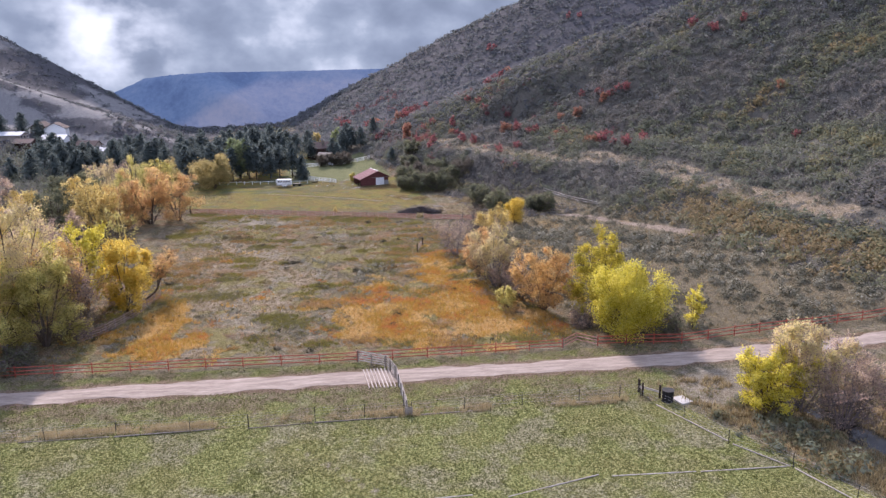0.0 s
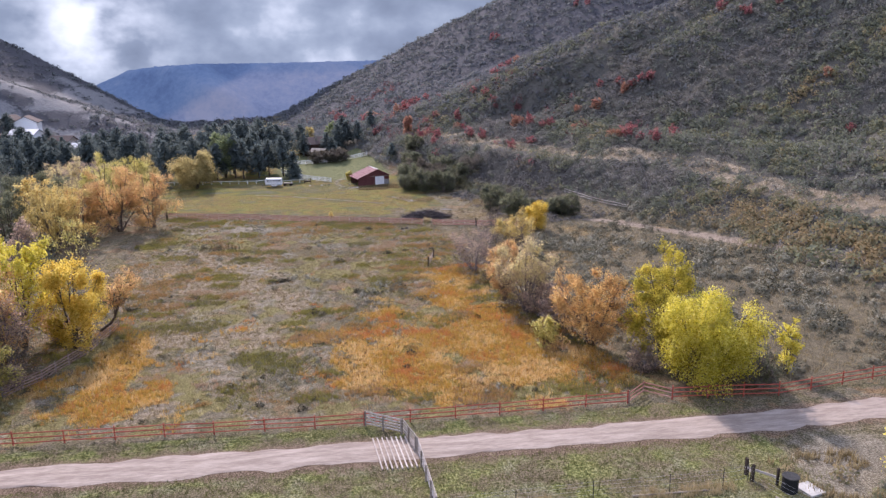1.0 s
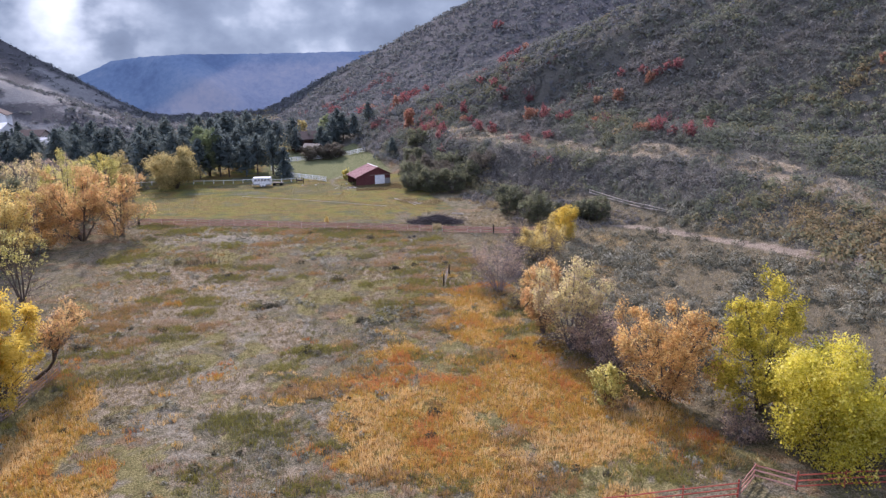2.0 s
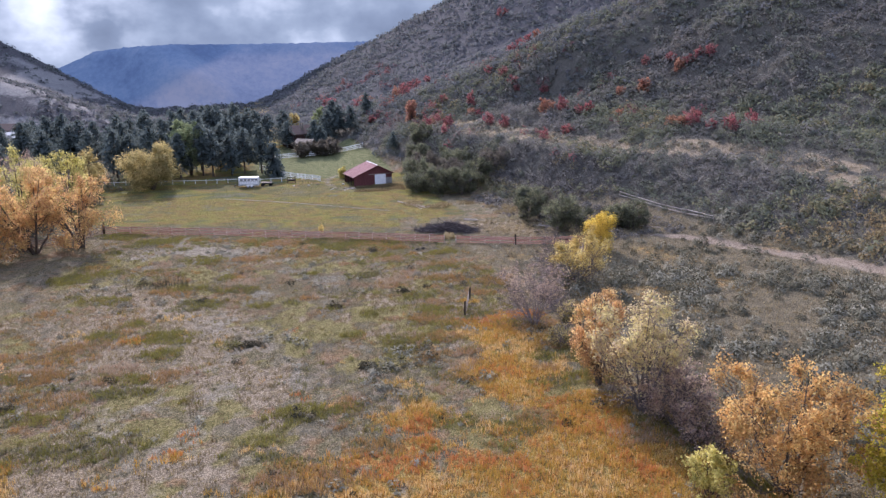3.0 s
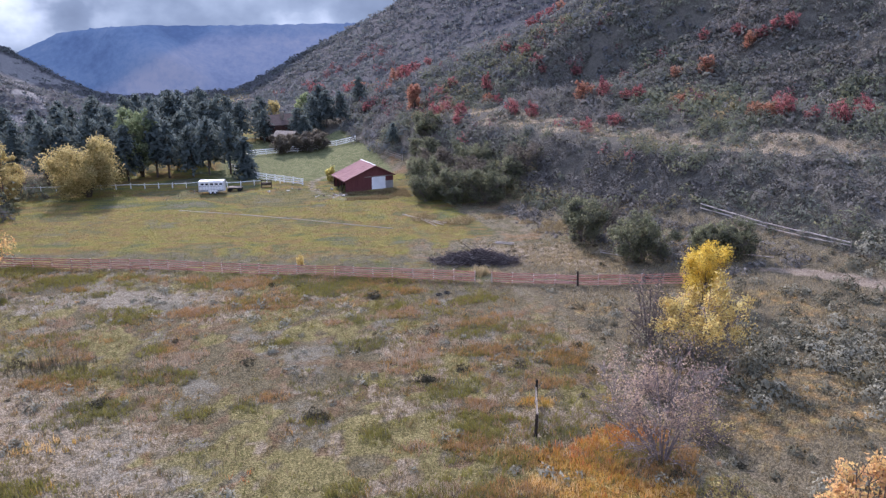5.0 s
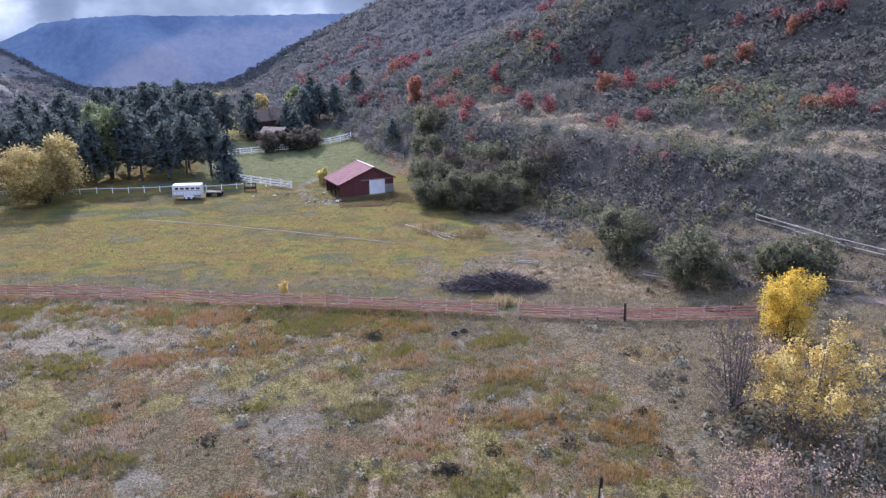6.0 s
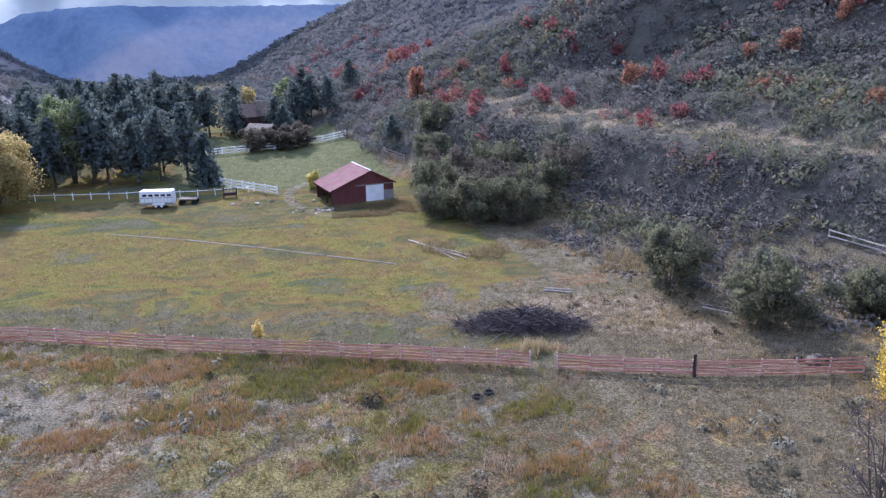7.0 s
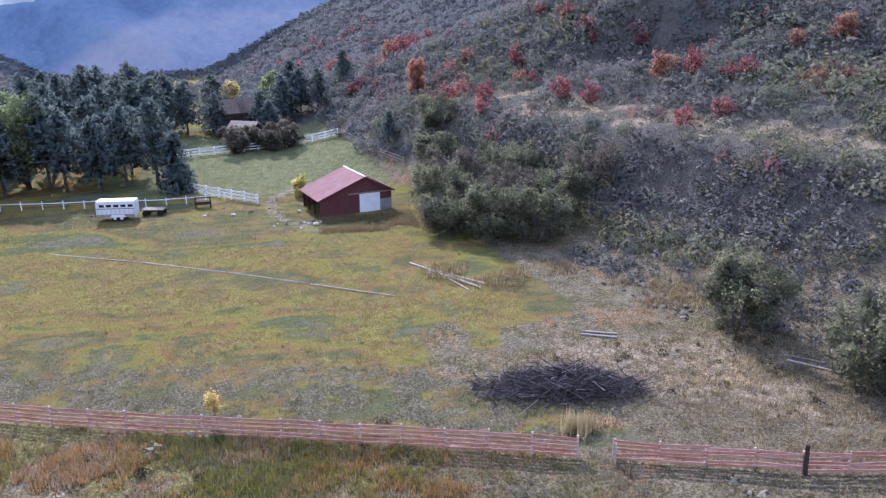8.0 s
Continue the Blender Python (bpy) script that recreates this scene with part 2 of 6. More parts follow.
def height(x, y):
    x, y = np.asarray(x, float), np.asarray(y, float)
    t, v = hill_t(x, y)
    k = np.interp(v, [60, 143, 200, 240, 262, 270, 285, 300, 325, 350, 380, 430, 455, 466, 520, 600, 750],
                  [0.24, 0.31, 0.34, 0.38, 0.46, 0.475, 0.46, 0.41, 0.33, 0.30, 0.32, 0.47, 0.54, 0.535, 0.33, 0.13, 0.05])
    up = (t + np.sqrt(t * t + 60)) / 2
    up = np.where(t < -30, up * np.clip((t + 60) / 30, 0, 1), up)
    h = k * up * (1 - 0.0006 * np.clip(up, 0, 260))
    h = np.where(h > 110, 110 + (h - 110) * 0.3, h)
    h = h + np.interp(t, BENCH_T, BENCH_H) * ramp_up(v, 165, 205) * (1 - ramp_up(v, 250, 268))
    h = h - 4.5 * np.exp(-((v - 259 - 0.1 * (t - 60)) / 6.5) ** 2) * ramp_up(t, 25, 55) * ramp_up(150 - t, 0, 50)
    rough = ramp_up(t, 0, 40)
    h = h + rough * ((fbm(x, y, 45, 1) - 0.5) * 5 + (fbm(x, y, 12, 4) - 0.5) * 1.6)
    xl = np.interp(y, [200, 250, 314, 400, 440, 490, 560], [-125, -110, -88, -80, -92, -106, -150])
    kl = np.interp(y, [150, 230, 314, 370, 400, 425, 445, 475, 490, 505, 560, 640], [0.02, 0.06, 0.25, 0.30, 0.357, 0.32, 0.33, 0.55, 0.575, 0.5, 0.2, 0.1])
    tl = xl - x
    hl = kl * (tl + np.sqrt(tl * tl + 40)) / 2
    hl = np.where(hl > 90, 90 + (hl - 90) * 0.3, hl) + ramp_up(tl, 0, 40) * (fbm(x, y, 30, 9) - 0.5) * 5
    crest = np.interp(x, [-280, -195, -154, -141, -127, -101, -86, -74], [52, 45, 33.4, 28.2, 22.5, 13.7, 6, 0])
    hl = np.maximum(hl, crest * np.exp(-((y - 358) / np.where(y < 358, 26, 34)) ** 2) + ramp_up(crest, 0, 12) * (fbm(x, y, 14, 8) - 0.5) * 3)
    h = h + hl
    rise = ramp_up(y, 238, 290) * 2.6 * ramp_up(-t, -20, 30) * ramp_up(x, -110, -20)
    small = (fbm(x, y, 9, 6) - 0.5) * 0.35 * ramp_up(np.abs(y - 80), 4, 10) + (fbm(x, y, 1.8, 2, 2) - 0.5) * 0.14 * ramp_up(np.abs(y - 80), 3, 6)
    ditch = -1.3 * np.exp(-(((x - 31.5 + 0.16 * (y - 100)) / 3.2) ** 2)) * ramp_up(y, 90, 98) * ramp_up(-y, -150, -135)
    creek = -2.2 * np.exp(-(((x - 51 + 0.25 * (y - 60)) / 3.6) ** 2)) * ramp_up(-y, -74, -66) * ramp_up(y, 20, 40)
    return h + rise + small + ditch + creek


def H(x, y):
    return float(height(x, y))


def mesh_of(name, verts, faces, mats, smooth=False, tint=None, normals=None):
    """A mesh from a vertex array and an array of faces with the same number of corners."""
    verts, faces = np.asarray(verts, np.float32), np.array(faces, np.int32)
    if normals is not None:
        p0, p1, p2 = verts[faces[:, 0]], verts[faces[:, 1]], verts[faces[:, 2]]
        back = np.einsum("ij,ij->i", np.cross(p1 - p0, p2 - p0), normals[faces[:, 0]]) < 0
        faces[back] = faces[back][:, ::-1]
    me = bpy.data.meshes.new(name)
    n, k = faces.shape
    me.vertices.add(len(verts))
    me.vertices.foreach_set("co", verts.ravel())
    me.loops.add(n * k)
    me.loops.foreach_set("vertex_index", faces.ravel())
    me.polygons.add(n)
    me.polygons.foreach_set("loop_start", np.arange(n, dtype=np.int32) * k)
    if smooth:
        me.polygons.foreach_set("use_smooth", np.ones(n, bool))
    if tint is not None:
        a = me.attributes.new("tint", "FLOAT", "POINT")
        a.data.foreach_set("value", np.asarray(tint, np.float32))
    for m in mats if isinstance(mats, (list, tuple)) else [mats]:
        me.materials.append(m)
    me.update(calc_edges=True)
    me.validate()
    if normals is not None:
        a = me.attributes.new("custom_normal", "FLOAT_VECTOR", "POINT")
        a.data.foreach_set("vector", (normals / np.linalg.norm(normals, axis=1)[:, None]).astype(np.float32).ravel())
    return me


def part(name, bm, material, parent=None, label=""):
    """Links a bmesh, or a mesh, as one object under a thing or a part."""
    if isinstance(bm, bmesh.types.BMesh):
        me = bpy.data.meshes.new(name)
        bm.to_mesh(me)
        bm.free()
        me.materials.append(material)
    else:
        me = bm
    ob = new(name, me)
    if parent is not None:
        ob.parent = parent
    if label:
        ob["label"] = label
    return ob


def thing(name, m, label, category, group="", kind=""):
    ob = new(name)
    ob.empty_display_size = 0.3
    ob.matrix_world = m if isinstance(m, Matrix) else Matrix.Translation(m)
    return tagged(ob, label, category, group, kind)


def box(bm, x0, x1, y0, y1, z0, z1, bevel=0.0):
    made = bmesh.ops.create_cube(bm, size=1.0)["verts"]
    bmesh.ops.transform(bm, verts=made, matrix=Matrix.LocRotScale(((x0 + x1) / 2, (y0 + y1) / 2, (z0 + z1) / 2), None, (x1 - x0, y1 - y0, z1 - z0)))
    if bevel:
        edges = list({e for v in made for e in v.link_edges})
        bmesh.ops.bevel(bm, geom=edges, offset=bevel, segments=1, affect="EDGES")
    return bm


def beam(bm, a, b, w, d, bevel=0.0):
    """A board from a to b, w wide and d high."""
    a, b = Vector(a), Vector(b)
    made = bmesh.ops.create_cube(bm, size=1.0)["verts"]
    q = (b - a).to_track_quat("X", "Z")
    bmesh.ops.transform(bm, verts=made, matrix=Matrix.LocRotScale((a + b) / 2, q, ((b - a).length, w, d)))
    if bevel:
        bmesh.ops.bevel(bm, geom=list({e for v in made for e in v.link_edges}), offset=bevel, segments=1, affect="EDGES")
    return bm


def pole(bm, a, b, r0, r1, sides=7):
    a, b = Vector(a), Vector(b)
    made = bmesh.ops.create_cone(bm, cap_ends=True, segments=sides, radius1=r0, radius2=r1, depth=(b - a).length)["verts"]
    bmesh.ops.transform(bm, verts=made, matrix=Matrix.LocRotScale((a + b) / 2, (b - a).to_track_quat("Z", "Y"), None))
    return bm


def prism(bm, outline, y0, y1):
    """An outline in x and z, drawn out along y."""
    front, back = [bm.verts.new((x, y0, z)) for x, z in outline], [bm.verts.new((x, y1, z)) for x, z in outline]
    n = len(outline)
    bm.faces.new(front)
    bm.faces.new(back[::-1])
    for i in range(n):
        bm.faces.new((front[i], back[i], back[(i + 1) % n], front[(i + 1) % n]))
    bmesh.ops.recalc_face_normals(bm, faces=bm.faces)
    return bm


def tubes(paths, sides=5):
    """Vertex and face arrays of tapered tubes: each path a list of (point, radius)."""
    verts, faces, base = [], [], 0
    ring = [(math.cos(6.2832 * i / sides), math.sin(6.2832 * i / sides)) for i in range(sides)]
    for path in paths:
        pts = [Vector(p) for p, r in path]
        for i, (p, r) in enumerate(path):
            d = (pts[min(i + 1, len(pts) - 1)] - pts[max(i - 1, 0)]).normalized()
            side = d.cross(Vector((0.31, 0.95, 0.05))).normalized()
            other = d.cross(side)
            for cx, sy in ring:
                verts.append(pts[i] + side * cx * r + other * sy * r)
            if i:
                for k in range(sides):
                    a, b = base + (i - 1) * sides + k, base + (i - 1) * sides + (k + 1) % sides
                    faces.append((a, b, b + sides, a + sides))
        base += len(path) * sides
    return np.array([tuple(v) for v in verts]), np.array(faces)


def leaf_quads(points, size, gen, flat=0.0, long=1.5, three=False):
    """Small pointed leaves, turned every way, one at each point."""
    n = len(points)
    a, b = gen.normal(size=(n, 3)), gen.normal(size=(n, 3))
    a[:, 2] *= 1 - flat
    b[:, 2] *= 1 - flat
    a /= np.linalg.norm(a, axis=1)[:, None] + 1e-9
    b -= a * np.sum(a * b, axis=1)[:, None]
    b /= np.linalg.norm(b, axis=1)[:, None] + 1e-9
    s = (size * gen.uniform(0.6, 1.35, n))[:, None]
    if three:
        v = np.stack([points - a * s * long / 2 - b * s / 2, points - a * s * long / 2 + b * s / 2, points + a * s * long / 2], 1).reshape(-1, 3)
        return v, np.arange(n * 3).reshape(-1, 3)
    v = np.stack([points - a * s * long / 2, points + b * s / 2, points + a * s * long / 2, points - b * s / 2], 1).reshape(-1, 3)
    return v, np.arange(n * 4).reshape(-1, 4)


# ---- the ground: one sheet with the valley floor and its hillsides ----
def lines(lo, a, b, hi, step):
    mid = list(np.arange(a, b + 0.01, step))
    left, right, s = [], [], step
    p = a
    while p > lo:
        s *= 1.12
        p -= min(s, 40)
        left.append(p)
    p, s = b, step
    while p < hi:
        s *= 1.12
        p += min(s, 40)
        right.append(p)
    return np.array(left[::-1] + mid + right)


TRACK_Y, TRACK_X = [70, 104, 114, 125, 143, 153.5, 159, 165.7, 170, 173], [104, 84.9, 80.4, 76.2, 68.1, 63.2, 60, 55.6, 51.4, 46]


FOOT_Y, FOOT_X = [88, 96, 105, 115, 124, 131, 138, 147, 157, 166], [-19, -20, -18.5, -15.5, -11.5, -8.5, -11, -20, -31, -34]
TRAIL_X, PATH_X = [3.9, 0.8, -2.3, -10.3], [13.8, 13.4, 9.6, 2.8, -3.2]


def region(x, y):
    """Shares of the ground covers, by name."""
    x, y = np.asarray(x, float), np.asarray(y, float)
    t, v = hill_t(x, y)
    wob = (fbm(x, y, 6, 12) - 0.5) * 5
    south = ramp_up(69.6 - y + wob * 0.05, -0.4, 0.6) * ramp_up(33 + (70 - y) * 0.45 - x, -1, 1)
    verge = ramp_up(y, 68, 70) * ramp_up(86 - y, 0, 2) * ramp_up(36 - x, -2, 2)
    field_e = 31 - 0.16 * (y - 90)
    in_field = ramp_up(y, 85, 87) * ramp_up(field_e - x + wob * 0.5, -2, 2) * ramp_up(x + 40 + wob, -2, 3) * ramp_up(181 - 0.3 * x - y, -2, 3)
    n = fbm(x + 30, y, 9, 21) * 0.45 + fbm(x, y, 3.2, 25) * 0.55
    centre = np.exp(-(((x - 16) / 17) ** 2 + ((y - 98) / 14) ** 2)) + 0.75 * np.exp(-(((x - 17 + 0.12 * (y - 130)) / 6) ** 2 + ((y - 128) / 17) ** 2)) \
        + 0.9 * np.exp(-(((x + 27) / 3.5) ** 2 + ((y - 108) / 6) ** 2)) + 1.0 * np.exp(-(((x + 26) / 8) ** 2 + ((y - 97) / 10) ** 2)) + 0.42 * np.exp(-(((x + 3) / 13) ** 2 + ((y - 118) / 17) ** 2)) + 0.16 * np.exp(-(((x + 4) / 22) ** 2 + ((y - 156) / 10) ** 2))
    orange = in_field * ramp_up(centre * 0.6 + (n - 0.5) * 1.4 - 0.1 * ramp_up(y, 135, 150), 0.2, 0.48)
    olive = in_field * ramp_up(fbm(x, y + 9, 8, 33) * 0.5 + fbm(x, y, 2.6, 35) * 0.5 + 0.12 * centre, 0.53, 0.62) * (1 - orange)
    pasture = ramp_up(y - (180 - 0.3 * x), -1, 2) * ramp_up(-t + wob, 1, 8) * ramp_up(x, -62, -45)
    yard_e = np.exp(-(((x - 25) / 16) ** 2 + ((y - 182 + 0.35 * (x - 25)) / 11) ** 2))
    pasture = pasture * (1 - ramp_up(yard_e + (n - 0.5) * 0.9, 0.3, 0.55))
    dry_e = ramp_up(x - 20 + wob * 0.7 - 0.25 * np.clip(205 - y, 0, 12), -1.5, 1.5)
    pasture = pasture * (1 - dry_e * ramp_up(218 - y, 0, 6))
    gilt = pasture * (np.exp(-(((y - 199 + 0.25 * x) / 11) ** 2)) * ramp_up(22 - x, 0, 6) + 0.55 * np.exp(-(((y - 217) / 7) ** 2))) * ramp_up(fbm(x * 0.4, y, 6, 61) * 0.65 + fbm(x, y, 2, 62) * 0.35, 0.38, 0.56)
    ashen = pasture * ramp_up(191 - 0.2 * x - y + wob, -2, 5) * 0.9
    straw = ramp_up(yard_e + (n - 0.5) * 1.3, 0.45, 1.0) * 0.55
    straw = np.maximum(straw, 0.8 * in_field * ramp_up(fbm(x, y, 6, 31) * 0.5 + fbm(x, y, 2.2, 32) * 0.5, 0.54, 0.64) * (1 - orange))
    straw = np.maximum(straw, 0.85 * in_field * np.exp(-(((x + 26) / 12) ** 2 + ((y - 141) / 20) ** 2)) * ramp_up(n, 0.4, 0.54) * (1 - orange))
    straw = np.maximum(straw, 0.9 * np.exp(-(((x + 24) / 5) ** 2 + ((y - 113) / 6) ** 2)))
    sage = ramp_up(x - field_e, 0, 5) * ramp_up(6 - t, -4, 8) * np.maximum(ramp_up(190 - y, 0, 10), ramp_up(x + 0.4 * (y - 190), 31, 35) * ramp_up(212 - y, 0, 6)) * ramp_up(y, 84, 90)
    golden = sage * ramp_up(fbm(x, y, 9, 36), 0.52, 0.64) * ramp_up(y, 110, 125)
    orange = np.maximum(orange, 0.42 * golden)
    hill = np.maximum(ramp_up(t, -2, 10), ramp_up(-x, 92, 112) * ramp_up(y, 225, 300))
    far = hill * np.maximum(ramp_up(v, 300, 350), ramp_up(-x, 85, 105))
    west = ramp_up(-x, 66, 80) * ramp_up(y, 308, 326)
    streak = west * ramp_up(fbm(x * 0.35 + y * 0.2, y, 11, 38) * 0.6 + fbm(x * 0.5, y, 4, 39) * 0.4 - 0.05 * ramp_up(y, 420, 470), 0.42, 0.58)
    pale = 0.95 * hill * ramp_up(pale_band(t, v), 0.2, 0.75) * ramp_up(fbm(x, y, 5, 37), 0.34, 0.52)
    straw = np.maximum(straw, pale)
    lawn = ramp_up(y, 238, 246) * ramp_up(x, -26, -18) * ramp_up(14 - 0.2 * (y - 240) - x, -2, 2) * ramp_up(290 - y, 0, 8)
    track = 0.95 * np.exp(-((x - np.interp(y, TRACK_Y, TRACK_X)) / 1.7) ** 2) * ramp_up(y, 70, 90) * ramp_up(176 - y, 0, 6)
    yard = 0.62 * np.exp(-((x - np.interp(y, [219, 221, 224, 228, 233, 238, 243, 250], [9, 4.4, 1.6, -1.0, -2.8, -3.0, -1.5, 4])) / 1.3) ** 2) * ramp_up(y, 219, 222) * ramp_up(250 - y, 0, 5)
    creek_dirt = np.exp(-(((x - 42) / 7) ** 2 + ((y - 71) / 7) ** 2))
    soil_nw = np.exp(-(((x + 19 - 0.5 * (y - 174)) / 13) ** 2 + ((y - 174) / 4.2) ** 2) * 1.2)
    grey = np.exp(-(((x - np.interp(y, FOOT_Y, FOOT_X)) / 5.5) ** 2)) * ramp_up(166 - y, 0, 8) * ramp_up(y, 86, 92)
    trail = 0.55 * in_field * grey * ramp_up(n, 0.36, 0.52) + 0.62 * np.exp(-((x - np.interp(y, [52, 56, 60, 69], TRAIL_X)) / 0.9) ** 2) * ramp_up(68 - y, 0, 6)
    lawn = np.maximum(lawn, 0.5 * pasture * np.exp(-((x - np.interp(y, [186, 196, 207, 219, 232], PATH_X)) / 1.2) ** 2) * ramp_up(y, 184, 190) * ramp_up(230 - y, 0, 6))
    dusk = in_field * ramp_up(x - np.interp(y, FOOT_Y, FOOT_X) + wob, 3, 10) * ramp_up(y, 118, 140) + in_field * ramp_up(y, 164, 170)
    bare = np.clip(trail + 0.7 * soil_nw * ramp_up(n, 0.3, 0.5) + yard + creek_dirt + 0.62 * in_field * ramp_up(fbm(x, y, 7, 41) * 0.5 + fbm(x, y, 2.4, 42) * 0.5, 0.53, 0.63) * ramp_up(6 - x, 0, 12) * (1 - orange) * 0.8, 0, 1)
    return {"south": south, "orange": orange, "straw": straw, "sage": sage, "hill": hill, "bare": bare, "soil_nw": np.maximum(soil_nw, 0.55 * grey), "pasture": pasture, "verge": verge, "olive": olive, "lawn": lawn, "dusk": np.clip(dusk, 0, 1), "track": track, "gilt": gilt, "ashen": ashen, "lane_edge": 0.95 * np.exp(-((y - 80.2 + 0.2 - 0.00096 * np.clip(x - 20, 0, None) ** 2) / 3.1) ** 2), "far": np.maximum(far, west), "streak": streak}


def pale_band(t, v):
    """The strip of pale dry grass part of the way up the hillside."""
    mid = np.interp(v, [130, 160, 172, 197, 214, 245], [27, 27, 26, 32, 27, 24])
    wide = np.interp(v, [130, 172, 197, 214, 245], [3.5, 4.5, 5, 9, 8])
    return np.exp(-((t - mid) / wide) ** 2) * ramp_up(v, 125, 150) * ramp_up(270 - v, 0, 20)


gx, gy = lines(-900, -75, 125, 900, 1.0), lines(-500, 36, 300, 1000, 1.0)
GX, GY = np.meshgrid(gx, gy)
GZ = height(GX, GY)
nx, ny = len(gx), len(gy)
idx = np.arange(nx * ny).reshape(ny, nx)
ground_faces = np.stack([idx[:-1, :-1], idx[:-1, 1:], idx[1:, 1:], idx[1:, :-1]], -1).reshape(-1, 4)

GROUND, t_, b_ = node_mat("meadow_and_hillside_ground")
fine, mid_, wide, speck = grain(t_, 6.0, 3.0, 0.8), grain(t_, 0.9, 5.0, 0.7), grain(t_, 0.2, 4.0, 0.6), grain(t_, 19.0, 2.0, 0.8)
f_ = calc(t_, "ADD", calc(t_, "MULTIPLY", fine, 0.55), calc(t_, "ADD", calc(t_, "MULTIPLY", mid_, 0.2), calc(t_, "MULTIPLY", speck, 0.25)))


def cover(dark, mid, light):
    return ramp(t_, f_, (0.41, dark), (0.5, mid), (0.57, light))


soil = cover((0.066, 0.058, 0.038), (0.15, 0.13, 0.086), (0.30, 0.262, 0.182))
weeds = cover((0.05, 0.046, 0.026), (0.12, 0.105, 0.055), (0.28, 0.24, 0.14))
umber = cover((0.065, 0.052, 0.037), (0.15, 0.118, 0.083), (0.32, 0.26, 0.19))
soil = mix(t_, ramp(t_, grain(t_, 0.33, 5.0, 0.65), (0.46, (0, 0, 0)), (0.54, (0.9, 0.9, 0.9))), soil, weeds)
rusty = cover((0.085, 0.055, 0.032), (0.20, 0.125, 0.065), (0.40, 0.275, 0.155))
soil = mix(t_, ramp(t_, grain(t_, 0.24, 5.0, 0.7, distort=0.5), (0.54, (0, 0, 0)), (0.6, (0.85, 0.85, 0.85))), soil, rusty)
soil = mix(t_, ramp(t_, grain(t_, 0.45, 4.0, 0.65), (0.52, (0, 0, 0)), (0.6, (0.7, 0.7, 0.7))), soil, umber)
f2_ = calc(t_, "ADD", calc(t_, "MULTIPLY", grain(t_, 4.2, 2.0, 0.6), 0.6), calc(t_, "MULTIPLY", speck, 0.4))


def crisp(dark, mid, light):
    return ramp(t_, f2_, (0.41, dark), (0.5, mid), (0.58, light))


cropped = crisp((0.075, 0.085, 0.03), (0.165, 0.178, 0.056), (0.32, 0.325, 0.135))
cropped = mix(t_, ramp(t_, wide, (0.47, (0, 0, 0)), (0.58, (0.8, 0.8, 0.8))), cropped, crisp((0.10, 0.092, 0.055), (0.205, 0.19, 0.115), (0.36, 0.33, 0.22)))
cropped = mix(t_, ramp(t_, grain(t_, 0.11, 4.0, 0.65), (0.47, (0, 0, 0)), (0.6, (0.8, 0.8, 0.8))), cropped, crisp((0.07, 0.072, 0.027), (0.165, 0.165, 0.055), (0.33, 0.31, 0.14)))
clump = ramp(t_, grain(t_, 2.6, 4.0, 0.75), (0.60, (0, 0, 0)), (0.66, (0.75, 0.75, 0.75)))
cropped = mix(t_, clump, cropped, (0.085, 0.09, 0.035))
verge_ = mix(t_, ramp(t_, grain(t_, 0.3, 4.0, 0.6), (0.44, (0, 0, 0)), (0.56, (0.9, 0.9, 0.9))), cropped, cover((0.06, 0.048, 0.03), (0.145, 0.115, 0.07), (0.30, 0.245, 0.16)))
orange_ = cover((0.10, 0.055, 0.02), (0.27, 0.145, 0.042), (0.50, 0.30, 0.10))
orange_ = mix(t_, ramp(t_, grain(t_, 0.7, 5.0, 0.7), (0.47, (0, 0, 0)), (0.57, (0.85, 0.85, 0.85))), orange_, cover((0.10, 0.085, 0.03), (0.26, 0.20, 0.06), (0.48, 0.38, 0.15)))
olive_ = cover((0.07, 0.063, 0.027), (0.17, 0.147, 0.06), (0.33, 0.28, 0.13))
straw_ = cover((0.10, 0.08, 0.054), (0.22, 0.178, 0.122), (0.42, 0.345, 0.245))
sage_ = cover((0.058, 0.049, 0.032), (0.128, 0.108, 0.07), (0.25, 0.212, 0.14))
track_ = cover((0.14, 0.11, 0.08), (0.25, 0.20, 0.15), (0.37, 0.305, 0.235))
dusk_ = cover((0.052, 0.045, 0.027), (0.115, 0.098, 0.057), (0.23, 0.195, 0.118))
dusk_ = mix(t_, ramp(t_, grain(t_, 0.3, 5.0, 0.68), (0.5, (0, 0, 0)), (0.56, (0.85, 0.85, 0.85))), dusk_, cover((0.07, 0.045, 0.027), (0.15, 0.10, 0.058), (0.28, 0.20, 0.12)))
dusk_ = mix(t_, ramp(t_, grain(t_, 0.2, 5.0, 0.68), (0.54, (0, 0, 0)), (0.6, (0.85, 0.85, 0.85))), dusk_, cover((0.085, 0.077, 0.058), (0.175, 0.16, 0.122), (0.31, 0.285, 0.22)))
hill_ = cover((0.06, 0.056, 0.046), (0.108, 0.10, 0.082), (0.175, 0.163, 0.135))
# far slopes: haze put into the ground colour, grey-violet and low in contrast
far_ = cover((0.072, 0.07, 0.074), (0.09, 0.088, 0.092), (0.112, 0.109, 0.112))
streak_ = cover((0.15, 0.147, 0.145), (0.22, 0.214, 0.206), (0.30, 0.29, 0.275))
dirt_ = cover((0.10, 0.086, 0.064), (0.205, 0.178, 0.132), (0.37, 0.328, 0.25))
past_ = cover((0.055, 0.056, 0.03), (0.135, 0.128, 0.065), (0.28, 0.255, 0.15))
mp = t_.nodes.new("ShaderNodeMapping")
